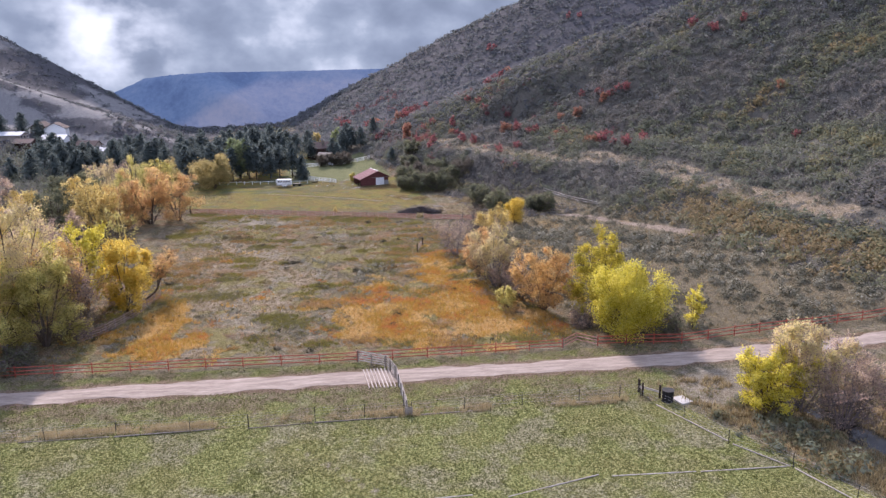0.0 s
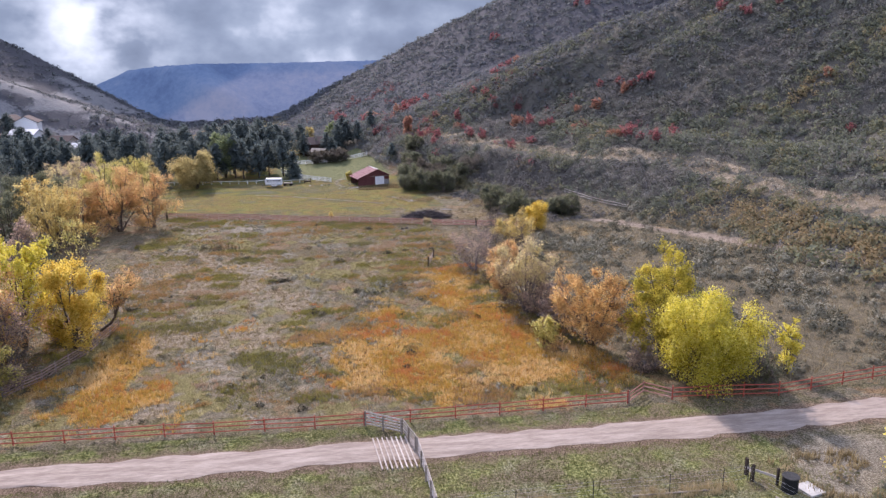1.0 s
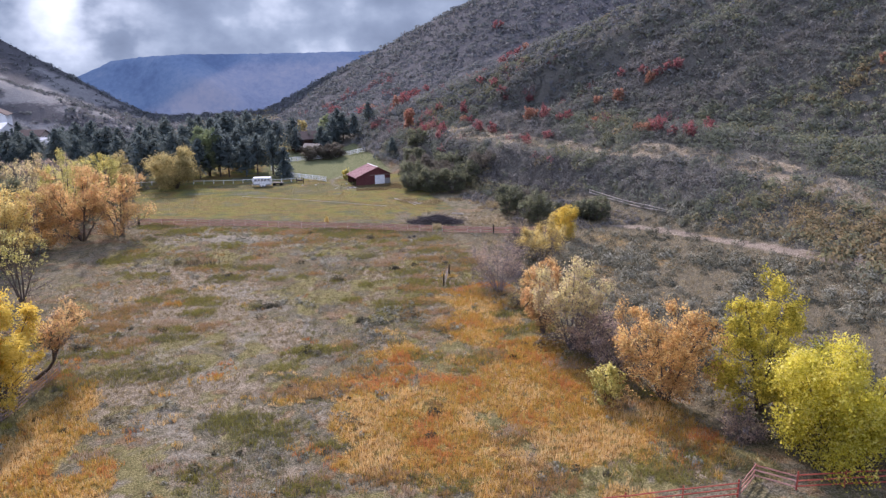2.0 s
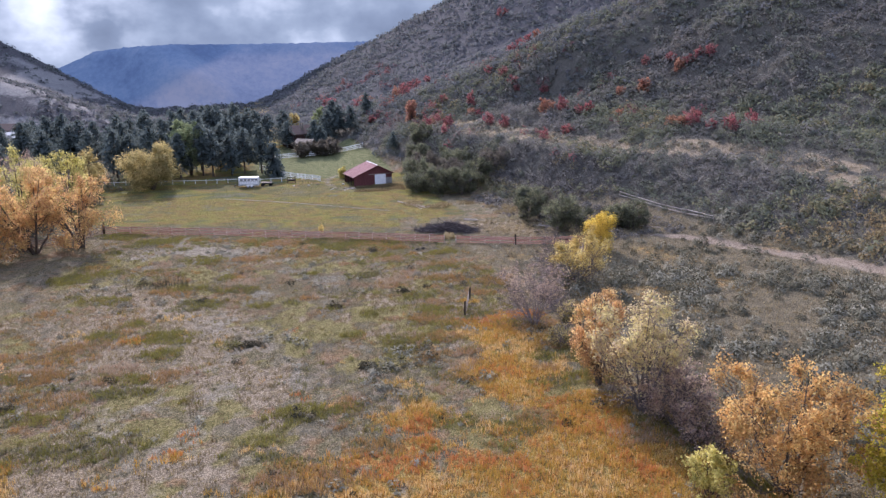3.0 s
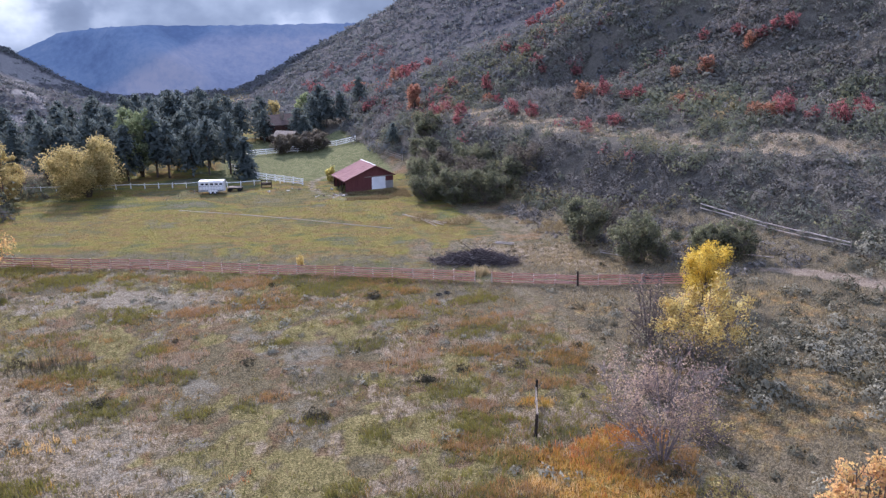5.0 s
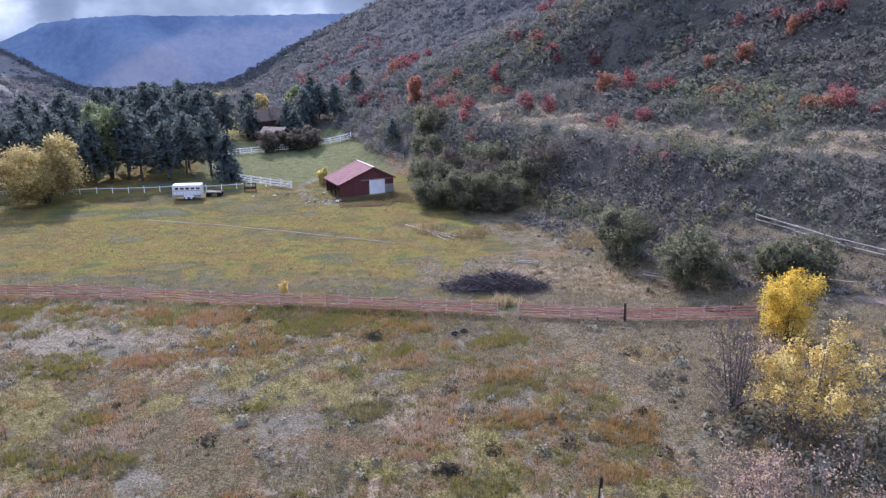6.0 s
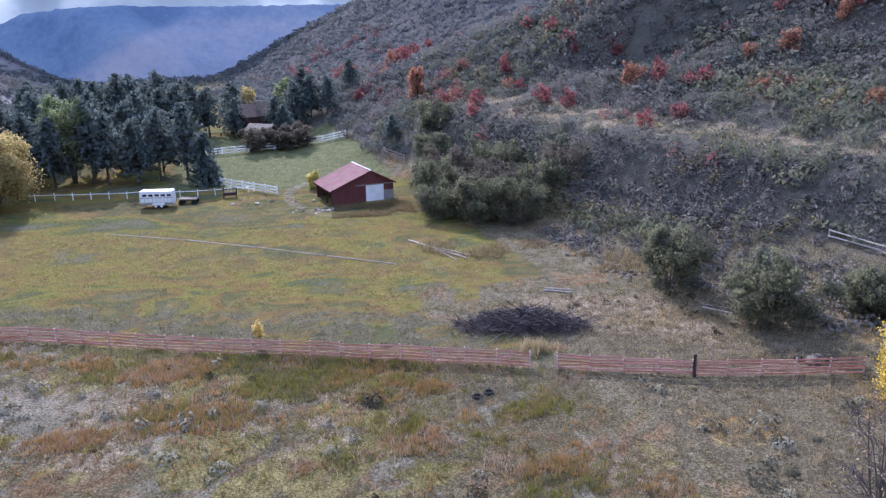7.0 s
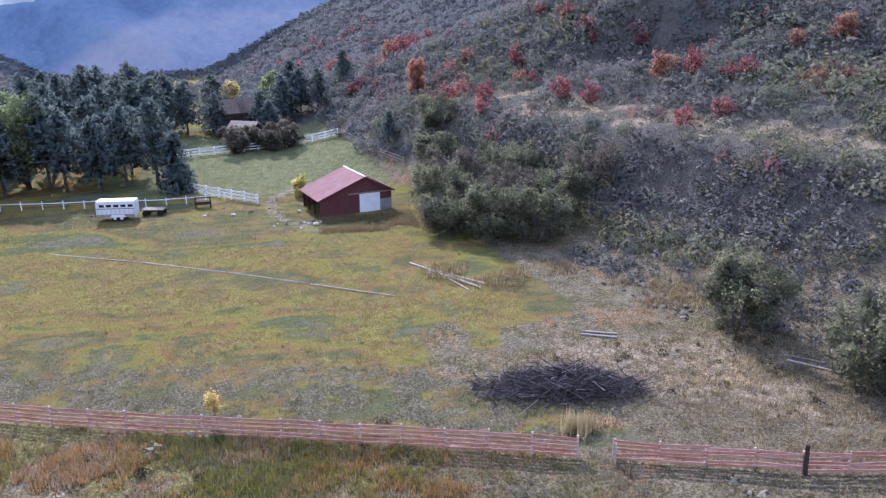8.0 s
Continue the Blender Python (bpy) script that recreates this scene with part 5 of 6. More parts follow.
tufts("olive_grass", xs, ys, gen, 0.25, 0.28, 6, GRASS_GREEN, np.clip(0.6 + gen.normal(0, 0.2, len(xs)), 0, 1), "olive-green weeds in the dry field", "grass", 0.025)

# red and orange maples scattered over the hillside
MAPLES = []
for i in range(4):
    MAPLES.append(crown_tree("maple", (55 + 3 * i, 291 + i), 3.4, 3.2, LEAF_RED if i < 3 else LEAF_RUST, "red autumn maple on the scrubby hillside" if i < 3 else "orange-red autumn maple on the hillside", 330 + i, 380, 0.25, 12, 3, low=0.0, category="tree", group="maples of the hillside", twigs=2, full=0.3))
RED_NEAR = ((49.4, 261.4), (55.6, 256.6), (54.7, 237.7), (58, 234), (60.1, 232.9), (28.8, 251.9), (26.9, 246.1), (37.2, 242.1), (40.8, 239.8), (46, 222.9), (52.1, 224.6), (37.9, 257.3), (23.7, 256), (82.2, 237.4), (78.4, 243.6), (84.4, 233.1), (88.4, 229.8), (86.5, 231.5), (77.2, 213.4), (72.3, 204.7), (74.1, 200.3), (77, 198.6), (76.7, 196.7), (82.3, 198.4), (83.2, 201.1), (116.1, 230.6), (116.3, 228), (114.3, 240.4), (111.5, 172.5), (124, 225.4))
RED_FAR = ((48, 270.8), (31.3, 275.6), (37.5, 266.2), (38, 264.5), (45, 278), (48.9, 263.8), (27.5, 262.4), (27.9, 357.3), (31, 356), (33.5, 356.3), (37.9, 361.6), (23.3, 308), (-2.8, 381.9), (-0.4, 376.8), (5.1, 304.1), (11.4, 289.7), (9.1, 332.5), (118.9, 396.8), (123.2, 391.9), (77.6, 404.2), (80.2, 405.4))
ORANGE_ONES = ((52.1, 239.9), (50.8, 239.8), (69.1, 236.3), (74.2, 232.9), (64.5, 224.8), (36.1, 258.4), (20.5, 309), (13.4, 343.1), (11.5, 337.7), (70.6, 206.3), (69.5, 208.7), (82.2, 232.9), (73.4, 233.1), (117.1, 190.8))
for k, (x, y) in enumerate(RED_NEAR + RED_FAR + ORANGE_ONES):
    sc = (0.72 + 0.33 * (k * 37 % 11) / 10) * (1.0 if y < 290 else 1.25)
    orange_one = k >= len(RED_NEAR) + len(RED_FAR)
    copy_thing(MAPLES[3 if orange_one else k % 3], pose(x, y, H(x, y) - 0.1, 0, 0, k * 67) @ Matrix.Diagonal((sc * (0.85 + 0.3 * (k % 4) / 3), sc, sc * (0.75 + 0.3 * (k * 7 % 5) / 4), 1)))

# brush and reeds round the creek
xs, ys, gen = scatter(900, 36, 62, 40, 70, lambda x, y: ramp_up(x - (40 - 0.45 * (y - 50)), 0, 2) * ramp_up(fbm(x, y, 6, 160), 0.42, 0.55) * 0.5, 227)
bushes("creek_brush", xs, ys, gen, 1.5, 1.0, 80, 0.2, SCRUB, 0.4 + 0.5 * gen.random(len(xs)), "brown and olive brush along the creek bank", "brush")
xs, ys, gen = scatter(9000, 33, 60, 40, 74, lambda x, y: ramp_up(x - (33.5 + 0.45 * (70 - y)), 0, 1.5) * ramp_up(fbm(x, y, 5, 161), 0.35, 0.6), 228)
tufts("creek_grass", xs, ys, gen, 0.55, 0.35, 7, GRASS_STRAW, gen.random(len(xs)), "tall tan grass along the creek bank", "grass", 0.05)
xs, ys, gen = scatter(46000, -44, 34, 86, 184, lambda x, y: (0.25 + 0.75 * fbm(x, y, 3, 165)) * (1 - 0.8 * np.clip(region(x, y)["soil_nw"] * 1.5, 0, 1)), 229)
tufts("field_stubble", xs, ys, gen, 0.13, 0.2, 5, GRASS_STRAW, 0.75 * gen.random(len(xs)) ** 1.8, "short dry stubble over the grey soil", "grass", 0.03)
xs, ys, gen = scatter(9000, -20, 150, 180, 420, lambda x, y: 0.75 * ramp_up(hill_t(x, y)[0], 8, 20) * ramp_up(75 - hill_t(x, y)[0], 0, 25) * ramp_up(hill_t(x, y)[1], 205, 240) * ramp_up(fbm(x, y, 13, 170), 0.56, 0.68), 230)
bushes("red_scrub", xs, ys, gen, 1.7, 1.6, 34, 0.3, RED_SCRUB, np.clip(fbm(xs, ys, 7, 171) + gen.normal(0, 0.15, len(xs)), 0, 1), "dusky red maple scrub in patches on the hillside", "scrub")
xs, ys, gen = scatter(5200, 12, 38, 186, 208, lambda x, y: ramp_up(fbm(x, y, 4, 172), 0.45, 0.6) * ramp_up(6 - np.abs(y - (208 - 0.62 * (x - 12))), 0, 4), 231)
tufts("bank_grass", xs, ys, gen, 0.55, 0.45, 10, GRASS_STRAW, gen.random(len(xs)) ** 1.4, "tall tan dry weeds along the bank", "grass", 0.028)
xs, ys, gen = scatter(1500, 3, 14, 221, 228, lambda x, y: ramp_up(fbm(x, y, 3, 173), 0.42, 0.6), 232)
tufts("barn_weeds", xs, ys, gen, 0.36, 0.4, 8, GRASS_STRAW, 0.35 * gen.random(len(xs)), "brown dry weeds before the barn", "grass", 0.035)
xs, ys, gen = scatter(260, 14, 40, 174, 200, lambda x, y: region(x, y)["straw"] * 0.6, 233)
bushes("yard_weed", xs, ys, gen, 0.8, 0.4, 50, 0.12, WEED, gen.random(len(xs)), "low brown weeds among pale straw", "weeds")

def mixed_keep(x, y):
    grey = np.exp(-(((x + 13 - 0.25 * (y - 130)) / 9) ** 2)) * ramp_up(172 - y, 0, 12)
    m = ramp_up(fbm(x, y, 5, 180) * 0.55 + fbm(x, y, 1.8, 181) * 0.45 + 0.06 * ramp_up(y, 120, 150) - 0.16 * grey, 0.42, 0.56)
    r = region(x, y)
    return m * ramp_up(y, 87, 90) * ramp_up(180 - 0.3 * x - y, 0, 1) * ramp_up(31 - 0.16 * (y - 90) - x, -2, 2) * ramp_up(x + 40, 0, 4) * (1 - 0.8 * r["orange"]) * (1 - 0.9 * np.clip(r["soil_nw"] * 1.5, 0, 1))


def mixed_tint(x, y, gen):
    return np.clip((fbm(x, y, 7, 182) * 0.6 + fbm(x, y, 3, 183) * 0.4 - 0.5) * 3.1 + 0.42 + gen.normal(0, 0.07, len(x)), 0, 1)


xs, ys, gen = scatter(22000, -42, 34, 87, 190, mixed_keep, 240)
tufts("mixed_field_grass", xs, ys, gen, 0.3, 0.34, 11, FIELD_GRASS, mixed_tint(xs, ys, gen), "low olive, ochre and straw tussocks in the field", "grass", 0.03)
xs, ys, gen = scatter(900, -38, 26, 90, 180, lambda x, y: ramp_up(fbm(x, y, 6, 184), 0.5, 0.64), 241)
bushes("grey_tussock", xs, ys, gen, 0.75, 0.36, 44, 0.13, SAGE, 0.6 + 0.4 * gen.random(len(xs)), "small grey sage tussocks in the dry field", "sagebrush")

# dead standing stalks and darker weed clumps on the grey soil
gen = np.random.default_rng(245)
xs, ys = -24.6 + gen.normal(0, 1.6, 60), 158.3 + gen.normal(0, 0.8, 60)
tufts("dead_stalks", xs, ys, gen, 1.1, 0.12, 5, WEED, 0.6 + 0.4 * gen.random(60), "dark dead weed stalks standing in the field", "weeds", 0.03)
centres = np.array([(-11.7, 134.9), (-10.4, 135.2), (-2.6, 146.0), (0.5, 127.8), (-31.0, 124.0), (6.5, 150.5), (-18.5, 151.0), (-5.0, 118.5), (3.8, 171.2)])
own = np.repeat(np.arange(len(centres)), 9)
xs, ys = centres[own, 0] + gen.normal(0, 0.5, len(own)), centres[own, 1] + gen.normal(0, 0.3, len(own))
bushes("weed_clump", xs, ys, gen, 0.7, 0.45, 60, 0.12, WEED, gen.random(len(own)), "dark brown weed clumps in the dry field", "weeds")
xs, ys = 16.6 + gen.normal(0, 0.55, 90), 177.4 + gen.normal(0, 0.45, 90)
tufts("gap_grass", xs, ys, gen, 0.9, 0.35, 9, GRASS_STRAW, 0.7 + 0.3 * gen.random(90), "tall straw-yellow tussock by the fence gap", "grass", 0.03)

# pale-topped sage tussocks on the bare soil
xs, ys, gen = scatter(60, -30, -2, 165, 181, lambda x, y: region(x, y)["soil_nw"] + 0.15, 242)
bushes("pale_tussock", xs, ys, gen, 1.1, 0.5, 70, 0.15, SAGE, 0.75 + 0.25 * gen.random(len(xs)), "round pale grey sage tussocks on bare soil", "sagebrush")


# clumps of taller grass: each a ragged patch of one colour on the grey soil
gen = np.random.default_rng(250)
cx, cy = gen.uniform(-38, 28, 620), gen.uniform(89, 181, 620)
shares = region(cx, cy)
fits = (cx < 30 - 0.16 * (cy - 90)) & (cy < 179 - 0.3 * cx) & (shares["orange"] < 0.6) & (shares["soil_nw"] < 0.4)
fits &= gen.random(620) < np.clip(0.25 + 1.5 * ramp_up(fbm(cx, cy, 16, 251), 0.4, 0.62), 0, 1) * (1 - 0.75 * np.exp(-(((cx + 13 - 0.25 * (cy - 130)) / 8) ** 2)) * ramp_up(165 - cy, 0, 12))
edge_x = gen.uniform(-38, 8, 34)
cx = np.concatenate([cx[fits], edge_x])
cy = np.concatenate([cy[fits], 178.5 - 0.3 * edge_x - gen.uniform(1, 5, 34)])
reach = gen.gamma(3.0, 0.38, len(cx)).clip(0.4, 2.8)
hue = gen.choice([0.18, 0.30, 0.36, 0.62, 0.70, 0.82, 0.95], len(cx), p=[0.22, 0.2, 0.08, 0.12, 0.16, 0.08, 0.14])
hue[-34:] = gen.choice([0.2, 0.3, 0.66], 34)
many = (reach ** 2 * 42).astype(int)
own = np.repeat(np.arange(len(cx)), many)
rad, turn = np.sqrt(gen.random(len(own))), gen.uniform(0, 6.283, len(own))
rag = 0.45 + 1.1 * vnoise(np.cos(turn) * 2 + own * 3.7, np.sin(turn) * 2, 1.0, 252)
xs = cx[own] + np.cos(turn) * rad * rag * reach[own] * 1.35
ys = cy[own] + np.sin(turn) * rad * rag * reach[own] * 0.9
tufts("grass_clump", xs, ys, gen, 0.36, 0.3, 9, FIELD_GRASS, np.clip(hue[own] + gen.normal(0, 0.1, len(own)), 0, 1), "patches of olive, ochre and straw grass on grey soil", "grass", 0.032)

# ---- fences ----
def fence(name, line, gap, tall, rails, rail_size, post_r, rail_mat, post_mat, label, round_rail=False, post_extra=0.08, square_post=False, sag=0.02, skip=(), seed=0):
    """A rail fence along a line of plan points; every post and every rail is a part."""
    gen = np.random.default_rng(300 + seed)
    root = thing(name, (*line[0], H(*line[0])), label, "fence")
    ox, oy, oz = root.matrix_world.translation
    posts = []
    for (x0, y0), (x1, y1) in zip(line, line[1:]):
        n = max(1, round(math.hypot(x1 - x0, y1 - y0) / gap))
        posts += [(x0 + (x1 - x0) * i / n, y0 + (y1 - y0) * i / n) for i in range(n)]
    posts.append(line[-1])
    pts = [Vector((x - ox, y - oy, H(x, y) - oz)) for x, y in posts]
    for p in pts:
        bm = bmesh.new()
        top = p + Vector((gen.normal(0, 0.025), gen.normal(0, 0.025), tall + post_extra + gen.uniform(-0.04, 0.06)))
        if square_post:
            beam(bm, p - Vector((0, 0, 0.3)), top, post_r * 2, post_r * 2, 0.01)
        else:
            pole(bm, p - Vector((0, 0, 0.3)), top, post_r * 1.08, post_r * 0.9, 7)
        part("post", bm, post_mat, root)
    for i, (a, b) in enumerate(zip(pts, pts[1:])):
        if i in skip:
            continue
        for k in range(rails):
            z = tall * (k + 0.75) / (rails - 0.1) if rails > 1 else tall * 0.85
            z = min(z, tall)
            out = (b - a).cross(Vector((0, 0, 1))).normalized() * (post_r + rail_size[0] * 0.5)
            za, zb = z + gen.normal(0, sag), z + gen.normal(0, sag)
            bm = bmesh.new()
            if round_rail:
                pole(bm, a + out + Vector((0, 0, za)), b + out + Vector((0, 0, zb)), rail_size[0], rail_size[0], 6)
            else:
                beam(bm, a + out + Vector((0, 0, za)), b + out + Vector((0, 0, zb)), rail_size[0], rail_size[1], 0.006)
            part("rail", bm, rail_mat, root)
    return root


fence("pipe_fence", [(-62, 86.8), (-31.4, 86.1), (-13.8, 85.6), (0, 85.2), (26.2, 85.9)], 4.4, 1.3, 3, (0.058, 0.09), 0.065, RED_PIPE, RED_PIPE, "rusty red pipe rail fence beside the lane", True, seed=1)
fence("pipe_fence", [(31.0, 86.1), (42.0, 85.2), (54.0, 87.2), (74, 89.0), (96, 96)], 4.2, 1.4, 3, (0.06, 0.1), 0.07, RED_PIPE, RED_PIPE, "red pipe rail fence under the yellow cottonwood", True, seed=2)
fence("plank_gate", [(26.4, 86.0), (28.7, 88.0), (31.0, 86.2)], 2.6, 1.2, 3, (0.04, 0.12), 0.08, RED_RAIL, WOOD_BROWN, "faded wooden gate panels at the field corner", seed=3)
fence("rail_fence", [(-41.0, 190.6), (-22.0, 186.2), (-6.7, 181.2), (6.4, 177.4), (15.5, 174.6)], 2.45, 1.25, 5, (0.035, 0.13), 0.07, RED_RAIL, POST_PALE, "faded red plank fence across the meadow", seed=4, sag=0.03)
fence("rail_fence", [(17.3, 174.0), (26.3, 171.0), (38.0, 168.7)], 2.45, 1.2, 5, (0.035, 0.13), 0.07, RED_RAIL, POST_PALE, "faded red plank fence with sagging rails", seed=5, sag=0.06)
fence("wooden_fence", [(-36.6, 96.6), (-34.4, 100.9), (-33.0, 105.0), (-31.9, 109.2), (-31.0, 117.5)], 2.5, 1.25, 4, (0.04, 0.13), 0.08, WOOD_BROWN, WOOD_GREY, "curved brown weathered plank fence under the trees", seed=6)
fence("wooden_fence", [(-62, 178.5), (-55.4, 180.6), (-47.5, 182.6), (-43.4, 186.0), (-41.0, 190.4)], 2.5, 1.3, 4, (0.04, 0.13), 0.09, WOOD_BROWN, WOOD_BROWN, "brown plank fence along the western grove", seed=7)
fence("post_fence", [(-60, 240.2), (-36.4, 240.1), (-13.8, 239.0), (-9.0, 239.6)], 2.6, 1.0, 1, (0.04, 0.1), 0.075, WHITE, WHITE, "white post and single rail fence along the pasture", seed=8)
fence("board_fence", [(-20.2, 255.7), (-13.6, 245.2), (-4.7, 236.8)], 2.4, 1.25, 3, (0.04, 0.2), 0.09, WHITE, WHITE, "white three-board fence beside the drive", square_post=True, seed=9, sag=0.005)
fence("board_fence", [(-20.0, 265.0), (-13.3, 267.6), (0.6, 273.2), (7.2, 270.2)], 2.6, 1.3, 3, (0.04, 0.22), 0.09, WHITE, WHITE, "white three-board fence at the top of the paddock", square_post=True, seed=10, sag=0.005)
fence("rail_fence", [(7.5, 269.8), (11.1, 256.7), (15.6, 247.0)], 2.6, 1.2, 3, (0.04, 0.13), 0.08, WOOD_GREY, WOOD_GREY, "grey weathered rail fence along the paddock", seed=11)
fence("pole_fence", [(51.8, 191.3), (55.4, 181.0), (59.7, 170.8)], 5.0, 0.9, 2, (0.07, 0.07), 0.07, POST_PALE, WOOD_GREY, "pale pole rails low on the hillside", True, seed=12, sag=0.08)


def wire_fence(line, label, seed):
    gen = np.random.default_rng(seed)
    root = thing("wire_fence", (*line[0], H(*line[0])), label, "fence")
    o = root.matrix_world.translation
    pts = [Vector((x, y, H(x, y))) - o for x, y in line]
    for p in pts:
        bm = bmesh.new()
        lean = Vector((gen.normal(0, 0.06), gen.normal(0, 0.05), 1.55 + gen.uniform(-0.1, 0.1)))
        beam(bm, p - Vector((0, 0, 0.25)), p + lean, 0.05, 0.03)
        beam(bm, p - Vector((0.02, 0, 0.25)), p + lean - Vector((0.02, 0, 0)), 0.012, 0.06)
        part("steel_post", bm, DARK_STEEL, root)
    for a, b in zip(pts, pts[1:]):
        for z in (0.35, 0.75, 1.15, 1.45):
            bm = bmesh.new()
            pole(bm, a + Vector((0, 0, z)), b + Vector((0, 0, z)), 0.006, 0.006, 4)
            part("wire", bm, STEEL, root)


wire_fence([(-37, 69.2), (-30.4, 69.2), (-23.9, 69.5), (-16.8, 69.3), (-11.1, 69.4), (-4.5, 69.7), (0.5, 69.9), (4.6, 70.0)], "thin wire fence on steel posts beside the lane", 401)
wire_fence([(5.4, 70.0), (11.0, 70.2), (17.3, 70.4), (23.6, 70.5), (28.2, 70.7), (30.5, 71.0)], "wire fence on steel posts at the green field", 402)
wire_fence([(30.6, 70.8), (33.0, 65.2), (34.9, 59.6), (38.2, 54.4), (40.4, 49.0), (43, 42)], "wire fence down the side of the green field", 403)


def log(x0, y0, x1, y1, r, mat, label, name="log"):
    a, b = Vector((x0, y0, H(x0, y0) + r * 0.8)), Vector((x1, y1, H(x1, y1) + r * 0.8))
    bm = bmesh.new()
    pole(bm, (0, 0, 0), b - a, r, r * 0.8, 8)
    bmesh.ops.bevel(bm, geom=[e for e in bm.edges if len(e.link_faces) == 2 and e.calc_face_angle(0) > 1.2], offset=r * 0.15, segments=1, affect="EDGES")
    ob = part(name, bm, mat)
    ob.location = a
    return tagged(ob, label, "log" if name == "log" else name)


for x0, y0, x1, y1, r in ((-33, 69.4, -24.5, 69.2, 0.09), (-24, 69.1, -14.5, 69.5, 0.11), (-11.2, 69.2, -4.8, 69.3, 0.08), (-4.6, 69.3, 3.9, 69.5, 0.12), (6.4, 69.7, 13.2, 69.9, 0.13), (20.4, 70.2, 27.9, 70.2, 0.13)):
    log(x0, y0, x1, y1, r * 0.6, WOOD_GREY, "old grey log lying along the wire fence")
for x0, y0, x1, y1, r in ((21.9, 55.6, 29.5, 55.3, 0.1), (29.9, 55.2, 37.9, 54.9, 0.1), (20.8, 56.0, 12.1, 53.6, 0.1), (6.0, 54.2, 9.2, 54.3, 0.09), (31.5, 68.6, 35.0, 60.0, 0.12), (35.2, 59.4, 38.2, 54.8, 0.11), (38.4, 54.4, 40.4, 48.6, 0.11)):
    log(x0, y0, x1, y1, r * 0.6, POST_PALE, "long grey pole lying on the cropped grass")
for x0, y0, x1, y1, r in ((-24.3, 219.4, -14.6, 214.6, 0.06), (-14.4, 214.5, -6.1, 210.0, 0.07), (-5.9, 209.9, 1.5, 205.2, 0.07), (1.7, 205.0, 8.8, 200.2, 0.07)):
    log(x0, y0, x1, y1, r, POST_PALE, "pale irrigation pipe lying across the pasture", "pipe")
for x0, y0, x1, y1, r in ((11.2, 209.0, 16.3, 200.6, 0.1), (12.2, 207.4, 16.9, 201.4, 0.09), (13.4, 205.5, 15.2, 200.4, 0.08), (21.3, 189.6, 23.8, 188.6, 0.08), (21.6, 190.1, 24.0, 189.2, 0.07), (49.6, 176.6, 52.1, 173.9, 0.08), (33.6, 182.8, 36.2, 179.6, 0.08), (34.0, 183.6, 35.8, 181.8, 0.06)):
    log(x0, y0, x1, y1, r, POST_PALE, "pale peeled pole lying in dry grass", "pole")

# ---- cattle guard in the lane ----
guard = thing("cattle_guard", (2.2, 80.2, H(2.2, 80.2)), "cattle guard of pale rails with wooden wing panels", "cattle guard")
for i in range(8):
    bm = bmesh.new()
    x = -1.55 + 0.42 * i
    pole(bm, (x, 2.1, 0.16), (x + 0.6, -3.3, 0.16), 0.075, 0.075, 7)
    part("grid_rail", bm, POST_PALE, guard)
for x0, y0, x1, y1, nm in ((-2.1, 4.9, 1.1, 2.8, "wing_panel"), (1.2, 2.9, 2.1, -0.5, "wing_panel"), (2.2, -0.8, 2.7, -10.0, "wing_panel")):
    n = 2 if abs(y1 - y0) < 6 else 4
    panel = part(nm, box(bmesh.new(), x0 - 0.07, x0 + 0.07, y0 - 0.07, y0 + 0.07, -0.3, 1.6, 0.01), WOOD_GREY, guard)
    for k in range(1, n + 1):
        px, py = x0 + (x1 - x0) * k / n, y0 + (y1 - y0) * k / n
        part("post", box(bmesh.new(), px - 0.07, px + 0.07, py - 0.07, py + 0.07, -0.3, 1.55, 0.01), WOOD_GREY, panel)
    for k in range(5):
        z = 0.3 + 0.29 * k
        part("board", beam(bmesh.new(), (x0 + 0.09, y0, z), (x1 + 0.09, y1, z), 0.035, 0.13, 0.006), POST_PALE, panel)
part("end_panel", box(bmesh.new(), 2.5, 3.3, -10.3, -10.2, 0.0, 0.9, 0.01), WOOD_GREY, guard)

# ---- watering corner at the green field ----
tank = thing("water_trough", (33.0, 69.2, H(33.0, 69.2)), "dark round stock tank beside a pale slab", "trough")
bm = bmesh.new()
bmesh.ops.create_cone(bm, cap_ends=True, segments=20, radius1=0.62, radius2=0.6, depth=1.3, matrix=Matrix.Translation((0, 0, 0.6)))
part("tank", bm, RUBBER, tank)
bm = bmesh.new()
bmesh.ops.create_cone(bm, cap_ends=True, segments=20, radius1=0.66, radius2=0.66, depth=0.07, matrix=Matrix.Translation((0, 0, 1.27)))
part("rim", bm, DARK_STEEL, tank)
slab = part("slab", box(bmesh.new(), -0.75, 0.75, -0.9, 0.9, -0.2, 0.12, 0.03), PALE_STONE)
slab.matrix_world = pose(34.6, 69.0, H(34.6, 69.0) + 0.05, 0, 0, 15)
tagged(slab, "pale concrete slab on bare dirt", "slab")
for x0, y0, x1, y1 in ((30.8, 72.0, 32.6, 70.0), (30.9, 72.1, 30.9, 70.9)):
    rail_ = part("board_barrier", beam(bmesh.new(), (0, 0, 0.7), (x1 - x0, y1 - y0, 0.7), 0.05, 0.2, 0.01), POST_PALE)
    rail_.location = (x0, y0, H(x0, y0))
    tagged(rail_, "pale board barrier beside the stock tank", "barrier")
    for q in (0.05, 0.95):
        part("post", box(bmesh.new(), (x1 - x0) * q - 0.09, (x1 - x0) * q + 0.09, (y1 - y0) * q - 0.09, (y1 - y0) * q + 0.09, -0.3, 1.5, 0.01), WOOD_DARK, rail_)

